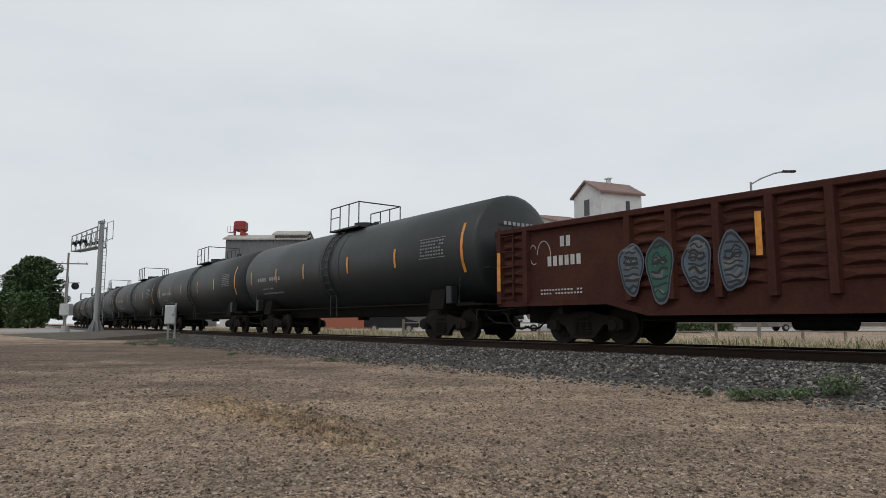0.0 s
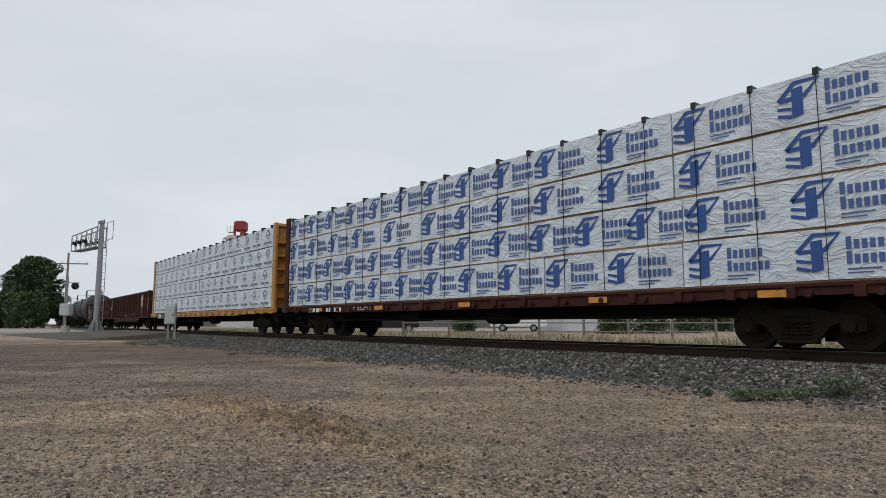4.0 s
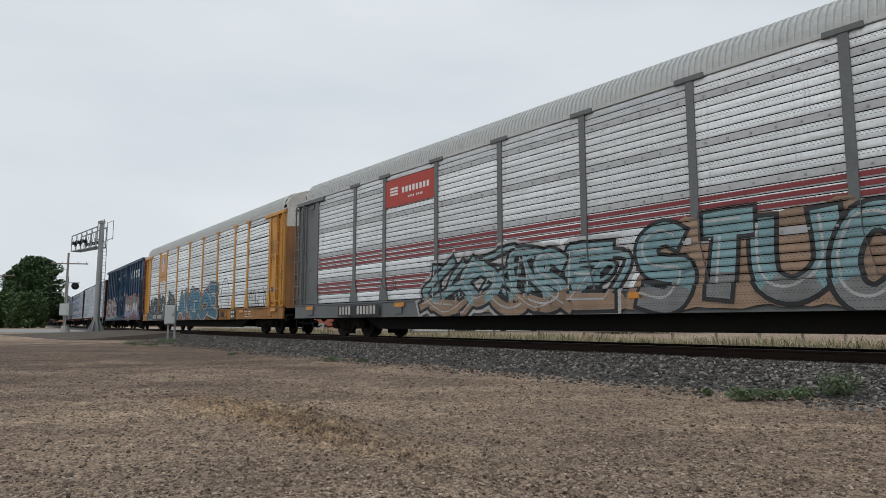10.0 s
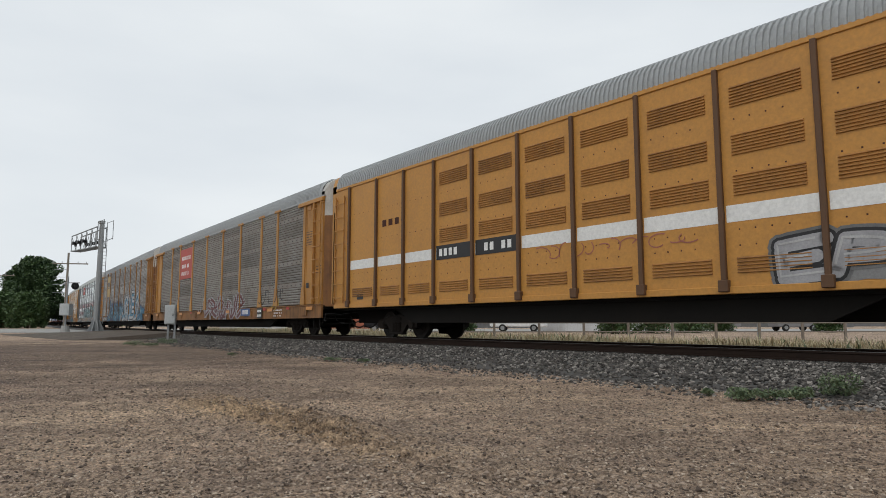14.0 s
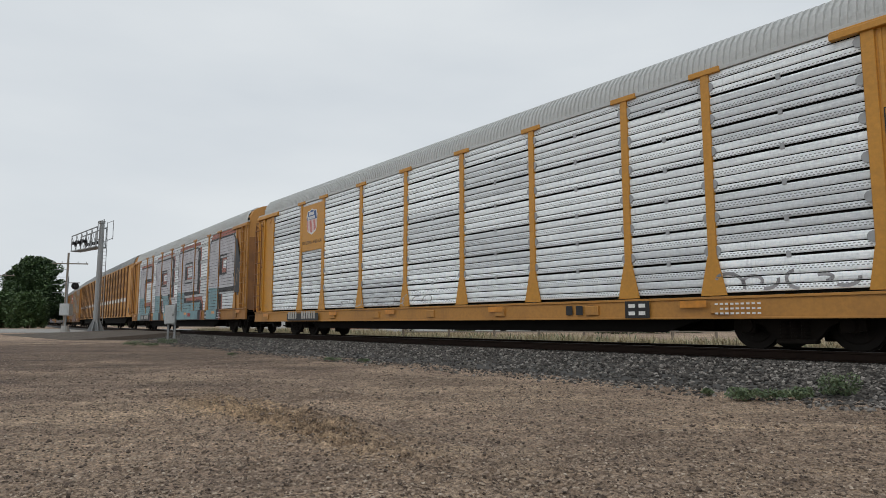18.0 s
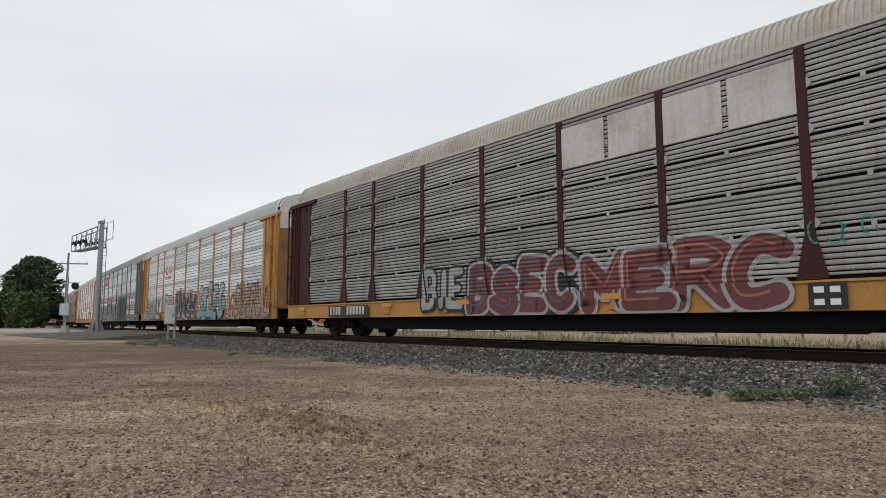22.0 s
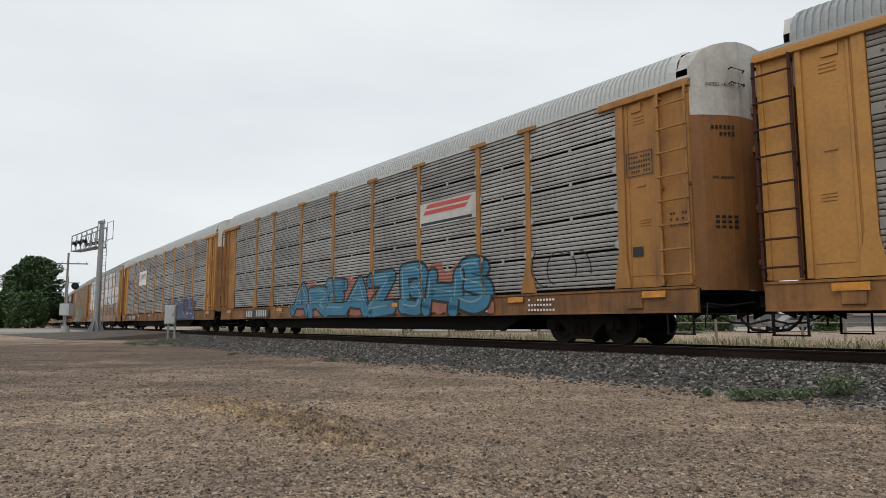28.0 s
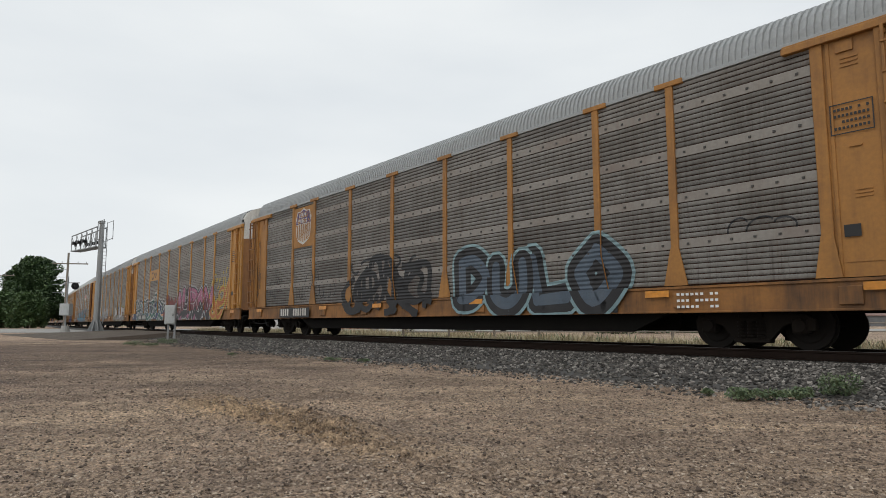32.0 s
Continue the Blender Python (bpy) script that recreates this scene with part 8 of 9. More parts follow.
def art_unit(f, bk, first):
    L = 10.6 if first else 10.9
    root = thing("articulated_autorack", "yellow enclosed two-unit autorack with louvred sides and a white band", "freight car", "cars of the train")
    place("roof", shared(f"articulated_roof:{L}", build_art_roof(L), ROOF_GREY), root)
    place("underframe", shared(f"articulated_underframe:{L}", build_art_under(L), UNDER), root)
    xs = [-9.56, -7.78, -6.18, -4.6, -2.85, -1.06, 0.74, 2.54, 4.34, 6.14, 7.94, 9.7] if first else [-9.3, -7.55, -5.8, -4.05, -2.3, -0.55, 1.2, 2.95, 4.7, 6.45, 8.2]
    for m in (Matrix(), TURN):
        near = m == Matrix()
        place("side_wall", shared(f"articulated_side:{L}", build_art_side(L), PANEL_YELLOW), root, m)
        for x in xs:
            place("post", shared("articulated_post", build_art_post, POST_BROWN), root, m @ pose(x, -1.53, 1.16))
        for a, b in zip(xs, xs[1:]):
            w = b - a - 0.5
            for z, hh in ((4.55, 0.42), (3.62, 0.42), (2.85, 0.42), (1.4, 0.32)):
                if first and a < -5 and z > 1.5:
                    continue
                place("louvre", shared(f"louvre:{w:.2f}:{hh}", build_louvre(w, hh), YELLOW_DIRTY), root, m @ pose(a + 0.25, -1.53, z))
        if near:
            decal(root, "white_band", [rect(a + 0.08, b - 0.08, 2.36, 2.68) for a, b in zip(xs, xs[1:])], WHITE_PAINT, -1.536)
            rng = random.Random(9)
            decal(root, "rivet_row", [rect(x0 + d, x0 + d + 0.03, z, z + 0.03) for x0 in xs[:-1] for d in (0.3, 0.6, 0.9, 1.2) for z in (1.9, 2.2, 3.3, 4.3)], RUST_AND_SLOT_SHADE, -1.534)
            decal(root, "data_board", [rect(9.2, 9.7, 1.35, 1.75), rect(-9.0, -8.6, 1.3, 1.5)], BLACK_PAINT, -1.537)
    if first:
        decal(root, "number_board", [rect(-4.5, -2.95, 2.33, 2.75), rect(-2.75, -1.16, 2.33, 2.75)], BLACK_PAINT, -1.54)
        decal(root, "car_number", bars(rng, -4.4, -3.5, 2.42, 2.66, 4, 1, 0.9) + bars(rng, -2.65, -1.3, 2.42, 2.66, 6, 1, 0.9), WHITE_PAINT, -1.544)
        decal(root, "owner_mark", bars(rng, -7.5, -6.4, 3.6, 3.95, 3), RUST_AND_SLOT_SHADE, -1.536)
        scribble(root, -0.5, 3.8, 2.0, 2.35, "salmon", 12, 41, -1.54, 0.025)
        piece(root, "EPIK", 5.4, 9.0, 1.15, 1.95, "silver", "black", "ash", "grey", 42, -1.545, wild=0.16, shine="white", fat=1.2)
    ecap = place("end_cap", shared("articulated_cap", build_end_cap(END_PLAN, 13.1, 4.602), YELLOW), root, pose(-L + 13.75 - 0.75, 0, 0, 0, 0, 0) @ TURN if first else pose(L - 13.05, 0, 0))
    mdoor = pose(-L + 13.05, 0, 0) @ TURN if first else pose(L - 13.05, 0, 0)
    ecap.matrix_basis = mdoor
    for my in (1, -1):
        def door(bm, s=my):
            build_end_door(1.2, END_PLAN)(bm)
            bmesh.ops.scale(bm, vec=(1, s, 1), verts=bm.verts)
        place("end_door", shared(f"end_door:{my}:1.2", door, YELLOW), root, mdoor)
    add_ladder(root, -L + 0.1 if first else L - 0.7, -1.6, 1.2, 3.9, 0.6, 8, YELLOW)
    if first:
        place("bellows", shared("bellows", build_bellows, RUBBER), root, pose(L, 0, 0), "black rubber bellows")
        add_truck(root, -7.2)
        add_truck(root, 11.0)
    else:
        add_truck(root, 7.2)
    add_couplers(root, L + 0.5)
    TRAIN.append((root, (f + bk) / 2, 8.5))
    return root
# ---- the cars in their order, front of the train first ----
for k, g in enumerate((100.5, 82.6, 64.7, 46.85, 28.97, 11.13)):
    tank_car(g, (82.6, 64.7, 46.85, 28.97, 11.13, -6.5)[k], 60 + k)
gondola("rust-brown ribbed gondola car with grey spray-painted side", -6.5, -27.1, False)
gondola("rust-brown ribbed gondola car with faded pink spray paint", -27.1, -48.68, True)
centerbeam("yellow centerbeam flatcar loaded with white-wrapped lumber, ring marks", -48.68, -72.0, YELLOW, "ring", 4, 4.86, 71)
centerbeam("brown centerbeam flatcar loaded with white-wrapped lumber, large blue marks", -72.0, -96.2, RUST, "blue", 4, 4.85, 72)
centerbeam("brown centerbeam flatcar loaded with white-wrapped lumber, large blue marks", -96.2, -120.2, RUST, "blue", 4, 4.85, 73)
centerbeam("brown centerbeam flatcar stacked with eight tiers of wrapped lumber", -120.2, -144.1, RUST, "small", 8, 4.92, 74)
boxcar(-144.1, -164.3)
a1 = autorack("yellow autorack with bright galvanised side panels and blue spray paint", -179.93, YELLOW_CLEAN, PANEL_BRIGHT, ROOF_LIGHT, seed=1)
a2 = autorack("grey autorack with red side stripes and orange spray paint", -207.93, GREY_PAINT, PANEL_WHITE, ROOF_LIGHT, seed=2)
a3 = autorack("yellow autorack with dark weathered panels and blue-white spray paint", -235.93, YELLOW_DIRTY, PANEL_PALE, ROOF_GREY, seed=3)
a4 = autorack("yellow autorack with weathered grey panels and a red sign", -263.93, YELLOW, PANEL_DARK, ROOF_GREY, seed=4)
art_unit(-277.95, -299.6, True)
art_unit(-299.6, -321.8, False)
a5 = autorack("yellow autorack covered in giant white and pale blue letters", -335.85, YELLOW, PANEL_WHITE, ROOF_LIGHT, end_white=False, seed=5)
a6 = autorack("bright yellow autorack with clean galvanised side panels", -363.85, YELLOW_CLEAN, PANEL_BRIGHT, ROOF_LIGHT, sill=(0.56, 0.98), sill_mat=YELLOW, seed=6)
a7 = autorack("grey autorack with red stripes and black-white spray paint", -391.85, GREY_PAINT, PANEL_WHITE, ROOF_GREY, seed=7)
a8 = autorack("yellow autorack with pale galvanised panels and black-white spray letters", -419.85, YELLOW, PANEL_WHITE, ROOF_LIGHT, seed=8)
a9 = autorack("dark brown autorack with weathered panels and red spray paint", -447.85, BROWN_PAINT, PANEL_GREY, ROOF_RUST, sill_mat=YELLOW, cap=False, seed=9)
a10 = autorack("yellow autorack with weathered grey panels and white bubble letters", -475.85, YELLOW, PANEL_DARK, ROOF_GREY, seed=10)
a11 = autorack("yellow autorack with pale panels and peach spray letters on blue", -503.85, YELLOW, PANEL_WHITE, ROOF_GREY, seed=11)
a12 = autorack("yellow autorack with grey panels and a white sign", -531.85, YELLOW, PANEL_GREY, ROOF_LIGHT, seed=12)
a13 = autorack("yellow autorack with grey panels and light blue spray letters", -559.85, YELLOW_DIRTY, PANEL_GREY, ROOF_LIGHT, seed=13)
a14 = autorack("yellow autorack with weathered panels and white-black spray letters", -587.85, YELLOW, PANEL_DARK, ROOF_GREY, ladder=BROWN_PAINT, seed=14)
a15 = autorack("yellow autorack with weathered panels and colourful spray paint", -615.85, YELLOW, PANEL_DARK, ROOF_GREY, seed=15)
a16 = autorack("yellow autorack with weathered panels and black-white spray letters", -643.85, YELLOW_DIRTY, PANEL_SOOT, ROOF_GREY, seed=16)
autorack("yellow autorack with weathered panels", -671.85, YELLOW_DIRTY, PANEL_DARK, ROOF_GREY, seed=17)
# ---- signs and spray paint, car by car ----
def sign_bay(car_ob, i, z0, z1, material, label=""):
    bm = bmesh.new()
    box(bm, RACK_X[i] + 0.06, RACK_X[i + 1] - 0.06, -1.57, -1.54, z0, z1, 0.006)
    return part("sign_panel", bm, material, car_ob, label)


def up_sign(car_ob, i, body, big=False, faded=False, words=True):
    sign_bay(car_ob, i, 3.55 if big else 3.35, 5.2, body, "flat sign panel with a shield")
    x = (RACK_X[i] + RACK_X[i + 1]) / 2
    if big:
        shield(car_ob, x, 4.4, 1.42, 1.5, -1.574, faded)
    else:
        shield(car_ob, x, 4.5, 0.95, 1.05, -1.574, faded)
        if words:
            lettering(car_ob, "BUILDING AMERICA", x - 0.82, 3.62, 0.18, BLACK_PAINT, -1.574, "slogan", 0.57)


def red_stripes(car_ob):
    for first in (8, 2):
        for k in range(3):
            z = 1.22 + (first + k) * PITCH
            for a, b in zip(RACK_X, RACK_X[1:]):
                decal(car_ob, "red_stripe", [rect(a + 0.08, b - 0.08, z + 0.26 * PITCH, z + 0.84 * PITCH)], STRIPE_RED, -1.5445)


STRIPE_RED = plain("faded_red_stripe", (0.2, 0.03, 0.035), 0.5)
SIGN_RED = paint("red_sign_paint", (0.4, 0.045, 0.03), (0.25, 0.05, 0.04), 0.3, 0.5)
W, F = RIBS_WIDE, RIBS_FINE
rngs = random.Random(77)

# bright yellow car: shield, ghost piece, blue letters
up_sign(a1, 1, YELLOW_CLEAN)
piece(a1, "", -11.3, -4.6, 0.72, 2.25, "dusk", "black", "ocean", None, 101, ribs=W, limbs=5, lower="ocean", shine="silver", blunt=True, fat=1.1)
piece(a1, "AMBOE", -3.5, 4.6, 0.72, 2.4, "blue", "white", "black", "salmon", 102, ribs=W, wild=0.13, lower="ocean", fat=1.15)
ring = [(5.6 + 0.65 * math.cos(a / 3), 1.85 + 0.95 * math.sin(a / 3)) for a in range(20)]
spray(a1, [("spray_scrawl", SPRAY["black"], [stroke(ring, 0.05)], -1.545)], W)
scribble(a1, 8.9, 11.3, 1.1, 2.1, "black", 9, 103, ribs=W, w=0.045)
scribble(a1, 11.9, 12.7, 1.3, 1.7, "black", 4, 104, -1.57)
scribble(a1, 11.9, 12.6, 1.9, 2.15, "white", 4, 105, -1.57)
scribble(a1, 11.9, 12.6, 3.15, 3.4, "black", 3, 106, -1.57)

# grey cars with stripes and a red sign
for ob, sd in ((a2, 1), (a7, 2)):
    red_stripes(ob)
    sign_bay(ob, 2, 4.25, 5.15, SIGN_RED, "red sign panel")
    decal(ob, "sign_mark", bars(random.Random(sd), -5.95, -4.45, 4.62, 4.84, 8, 1, 0.85) + bars(random.Random(sd + 3), -5.6, -4.8, 4.44, 4.52, 9, 1, 0.8) + [rect(-6.6, -6.15, 4.62 + 0.1 * k, 4.68 + 0.1 * k) for k in range(3)], WHITE_PAINT, -1.574)
piece(a2, "LOUSE", -4.2, 2.3, 0.72, 2.2, "seafoam", "black", "white", "sand", 110, ribs=W, wild=0.2, lower="sand", limbs=4, shine="white", blunt=True)
piece(a2, "STUCK", 2.8, 9.2, 0.72, 2.5, "seafoam", "black", None, "sand", 111, ribs=W, wild=0.15, lower="grey", shine="white", blunt=True, fat=1.05)
scribble(a2, -7.0, -5.8, 1.5, 2.1, "black", 2, 112, ribs=W)
piece(a2, "", 9.3, 10.3, 1.4, 2.1, "white", "black", None, None, 113, ribs=W, limbs=2)
piece(a7, "GEMS", -12.0, -4.4, 0.72, 2.1, "black", "white", "black", None, 120, ribs=W, wild=0.16, shine="white", lower="pine", blunt=True)
piece(a7, "", -4.2, 2.0, 0.72, 2.4, "black", "white", None, "silver", 121, ribs=W, limbs=7, shine="silver", blunt=True, fat=1.2)
piece(a7, "KNOKI", 2.4, 7.7, 0.72, 2.75, "black", "black", "teal", None, 122, ribs=W, wild=0.04, blunt=True, fat=1.2)
scribble(a7, 9.1, 10.4, 1.4, 2.1, "green", 3, 123, ribs=W, w=0.06)
scribble(a7, 9.6, 11.0, 2.1, 2.6, "black", 3, 124, ribs=W)
scribble(a7, 7.8, 8.8, 1.3, 2.1, "purple", 4, 125, ribs=W)

# dark car with a pale yellow sign, blue wild piece and white-black-blue letters
sign_bay(a3, 1, 3.1, 5.1, paint("cream_sign_paint", (0.45, 0.31, 0.12), (0.25, 0.16, 0.07), 0.5, 0.55), "pale yellow sign panel")
decal(a3, "sign_mark", [rect(-8.5 + 0.44 * k, -8.16 + 0.44 * k, 4.1, 4.5) for k in range(3)] + [rect(-8.5, -7.25, 3.92, 3.98)], BLACK_PAINT, -1.574)
piece(a3, "", -7.0, 0.5, 0.72, 2.4, "blue", "black", "darkblue", "darkblue", 130, ribs=F, limbs=9, shine="paleblue", blunt=True)
piece(a3, "ACNEO", 0.4, 8.8, 0.72, 2.9, "white", "black", "silver", "black", 131, ribs=F, wild=0.14, core="blue", shine="black", fat=1.25)
piece(a3, "", 8.9, 11.0, 0.72, 1.7, "blue", "darkblue", None, "seafoam", 132, ribs=F, limbs=3, blunt=True)
scribble(a3, 9.0, 10.3, 2.0, 2.9, "white", 6, 133, ribs=F, w=0.05)
scribble(a3, 9.6, 11.2, 1.4, 2.3, "grey", 5, 134, ribs=F)
scribble(a3, -11.3, -9.2, 1.3, 2.4, "black", 5, 135, ribs=F)
scribble(a3, -8.8, -7.1, 1.6, 2.4, "white", 6, 136, ribs=F)

# red sign car
sign_bay(a4, 2, 3.2, 5.05, SIGN_RED, "orange-red sign panel")
for z, n in ((4.35, 8), (3.85, 7), (3.4, 7)):
    decal(a4, "sign_mark", bars(rngs, -6.5, -4.9 + 0.3 * (n == 8), z, z + 0.27, n, 1, 0.85), WHITE_PAINT, -1.574)
decal(a4, "owner_board", [rect(4.8, 6.0, 0.84, 1.18)], BLUE_SIGN, -1.655)
decal(a4, "owner_mark", bars(rngs, 5.0, 5.8, 0.9, 1.13, 3, 1, 0.9), WHITE_PAINT, -1.66)
decal(a4, "reflector", [rect(x, x + 0.3, 1.05, 1.15) for x in (-4, -2.5, 0.5, 2.2, 4.3, 7.6, 8.4, 10.2)], SIGN_RED, -1.626)
scribble(a4, -2.6, -0.2, 1.0, 1.9, "silver", 6, 140, ribs=F, w=0.05)
piece(a4, "", -0.8, 4.8, 0.72, 1.8, "maroon", "silver", None, None, 141, ribs=F, limbs=7, blunt=True)
scribble(a4, 6.9, 9.7, 1.3, 2.2, "black", 8, 142, ribs=F, w=0.05)
scribble(a4, 8.6, 9.2, 1.0, 1.7, "yellow", 2, 143, ribs=F, w=0.06)
scribble(a4, -12.9, -12.0, 1.7, 2.2, "black", 3, 144, -1.57)

# giant block letters, made of bars
BLOCKS = {"c": [(0, 0.4, 0, 1), (0.4, 1, 0.78, 1), (0.4, 1, 0, 0.24)],
          "R": [(0, 0.36, 0, 1), (0.36, 1, 0.83, 1), (0.7, 1, 0.56, 0.83), (0.36, 1, 0.42, 0.56), (0.72, 1.06, 0, 0.42)],
          "e": [(0, 0.36, 0, 1), (0.36, 1, 0.83, 1), (0.74, 1, 0.52, 0.83), (0.36, 1, 0.4, 0.52), (0.36, 1.15, 0, 0.24)],
          "P": [(0, 0.42, 0, 1), (0.42, 1, 0.8, 1), (0.72, 1, 0.54, 0.8), (0.42, 1, 0.38, 0.54)]}
for ch, x0, x1, z0, z1 in (("c", -10.9, -7.2, 0.72, 4.6), ("R", -5.7, -1.1, 0.72, 4.75), ("e", 0.5, 4.9, 0.72, 4.85), ("P", 7.25, 11.4, 0.72, 4.95)):
    w, h = x1 - x0, z1 - z0

    def block(grow, dx=0.0, dz=0.0, step=0.0):
        shapes = []
        for a, b, lo, hi in BLOCKS[ch]:
            xa, xb, za, zb = x0 + a * w - grow + dx, x0 + b * w + grow + dx, z0 + lo * h - grow + dz, z0 + hi * h + grow + dz
            c = 0.22 + grow * 0.5
            tr = c if (b >= 1 and hi in (1, 0.83, 0.54, 0.56)) or (grow > 0) else 0.0
            tl = c if a == 0 and hi == 1 else 0.0
            pts = [(xa, za), (xb, za), (xb, zb - tr), (xb - tr, zb), (xa + tl, zb), (xa, zb - tl)] if tr or tl else [(xa, za), (xb, za), (xb, zb), (xa, zb)]
            pts = [p for i, p in enumerate(pts) if p != pts[i - 1]]
            if ch == "R" and lo == 0 and a > 0.5:
                pts = [(xa, za), (xb, za), (xb - 0.28 * w, zb), (xa - 0.28 * w, zb)]
            shapes.append((pts, [tuple(range(len(pts)))]))
        return shapes
    spray(a5, [("spray_glow", SPRAY["salmon"], block(0.34, 0.28, 0.02), -1.5425), ("spray_outline", SPRAY["black"], block(0.16, 0.3, -0.06), -1.5455), ("spray_outline", SPRAY["black"], block(0.1), -1.5485), ("spray_fill", SPRAY["lilac_white"], block(0.0), -1.552)], W)
    bm = bmesh.new()
    for vs, fs in block(0.0):
        vv = [bm.verts.new((a, -1.556, b)) for a, b in vs]
        for f_ in fs:
            bm.faces.new([vv[j] for j in f_])
    bmesh.ops.bisect_plane(bm, geom=bm.verts[:] + bm.edges[:] + bm.faces[:], plane_co=((x0 + x1) / 2, 0, 2.35), plane_no=(0.03, 0, 1), clear_outer=True)
    cut_grooves(bm, *W)
    over_posts(bm, -0.05, W[1])
    part("spray_fade", bm, SPRAY["seafoam"], a5)
decal(a5, "owner_mark", bars(rngs, 3.4, 4.2, 0.88, 1.1, 3, 1, 0.9), SIGN_RED, -1.69)
decal(a5, "spray_patch", [[(11.72, 2.0), (12.5, 2.0), (12.5, 3.3), (12.3, 3.9), (11.9, 4.7), (11.72, 4.7)]], SPRAY["black"], -1.612)
scribble(a5, 11.8, 12.45, 2.2, 3.2, "sand", 3, 152, -1.618, 0.03)

# clean yellow car
up_sign(a6, 1, YELLOW_CLEAN)
scribble(a6, -6.0, 0.0, 1.05, 1.35, "white", 12, 160, ribs=RIBS_LOW)
scribble(a6, 9.0, 11.3, 1.05, 1.4, "silver", 6, 161, ribs=RIBS_LOW, w=0.06)

# pale car with red mark
curve_ = [(-6.0, 4.2), (-6.35, 4.2), (-6.4, 4.0), (-6.35, 3.78), (-5.95, 3.76), (-5.6, 4.1), (-5.45, 4.18), (-5.3, 3.86), (-5.15, 3.8), (-4.85, 4.25)]
spray(a8, [("sign_mark", RED_PAINT, [stroke(curve_, 0.16)], -1.545)], W)
decal(a8, "sign_words", bars(rngs, -6.55, -4.75, 3.42, 3.62, 10, 1, 0.8), BLACK_PAINT, -1.546)
piece(a8, "BYKAY", -11.9, -7.7, 0.72, 2.2, "black", "white", None, None, 170, ribs=W, wild=0.14, blunt=True, core="white")
piece(a8, "UDF", -6.8, -4.5, 1.2, 2.35, "white", "black", None, None, 171, ribs=W, wild=0.1, fat=1.1)
piece(a8, "ANKH", -3.9, 1.0, 0.72, 2.5, "black", "white", "red", None, 172, ribs=W, wild=0.1, blunt=True, fat=1.1)
piece(a8, "SEEEG", 1.7, 6.3, 0.72, 2.55, "white", "black", None, None, 173, ribs=W, wild=0.03, lower="seafoam", middle="paleblue", blunt=True, fat=1.3)
piece(a8, "", 7.4, 12.6, 0.72, 2.3, "rust", "silver", None, "green", 174, ribs=W, limbs=7, shine="yellow", blunt=True)
decal(a8, "spray_dot", [[(x + 0.09 * math.cos(k * 0.785), 1.0 + 0.09 * math.sin(k * 0.785)) for k in range(8)] for x in (1.55, 1.75, 7.3, 7.8, 8.2)], SPRAY["silver"], -1.66)
scribble(a8, -13.0, -12.2, 2.7, 4.0, "salmon", 3, 175, -1.57)

# brown car with blank white panels
for i in (5, 6):
    for q in range(2):
        wq = (RACK_X[i + 1] - RACK_X[i]) / 2
        x0 = RACK_X[i] + q * wq
        bm = bmesh.new()
        box(bm, x0 + 0.07, x0 + wq - 0.05, -1.57, -1.54, 4.12, 5.12, 0.006)
        part("sign_panel", bm, WHITE_DIRTY, a9, "blank white sign panel with rust streaks")
for z in (1.95, 2.75, 3.55, 4.35):
    for a, b in zip(RACK_X, RACK_X[1:]):
        bm = bmesh.new()
        box(bm, a + 0.09, b - 0.09, -1.542, -1.53, z, z + 0.02)
        part("sheet_joint", bm, BLACK_PAINT, a9)
piece(a9, "BIE", -4.0, -2.2, 0.9, 2.1, "silver", "black", None, None, 180, ribs=F, wild=0.1)
piece(a9, "BSEC", -1.9, 1.9, 0.72, 2.05, "maroon", "silver", "black", "black", 181, ribs=F, wild=0.13, shine="dusk", fat=1.15)
piece(a9, "MERC", 2.1, 6.7, 0.72, 2.1, "maroon", "silver", None, None, 182, ribs=F, wild=0.1, shine="salmon", fat=1.15)
piece(a9, "BUTE", 8.9, 11.3, 1.05, 2.45, "silver", "black", None, None, 183, ribs=F, wild=0.08)
scribble(a9, 6.9, 8.0, 1.6, 2.4, "teal", 4, 184, ribs=F)

up_sign(a10, 1, YELLOW, True)
piece(a10, "TUBE", -6.9, -2.3, 0.72, 2.3, "white", "black", "teal", "black", 190, ribs=F, wild=0.14, fat=1.35, shine="grey")
piece(a10, "", -1.4, 3.4, 0.72, 2.3, "green", "white", None, "green", 191, ribs=F, limbs=5, blunt=True, fat=1.2)
piece(a10, "POKI", 4.0, 6.4, 1.25, 2.4, "olive", "silver", "black", None, 192, ribs=F, wild=0.1, fat=1.2, shine="black")
piece(a10, "POUE", 8.8, 11.2, 1.25, 2.6, "grey", "salmon", "black", None, 193, ribs=F, wild=0.12, fat=1.3, shine="silver")
decal(a10, "owner_board", [rect(4.7, 6.0, 0.84, 1.14)], YELLOW_CLEAN, -1.654)
scribble(a10, -11.3, -7.2, 1.4, 2.4, "black", 7, 194, ribs=F)
piece(a10, "", -12.9, -12.5, 1.5, 1.8, "teal", "paleblue", None, None, 195, y=-1.61, limbs=1)

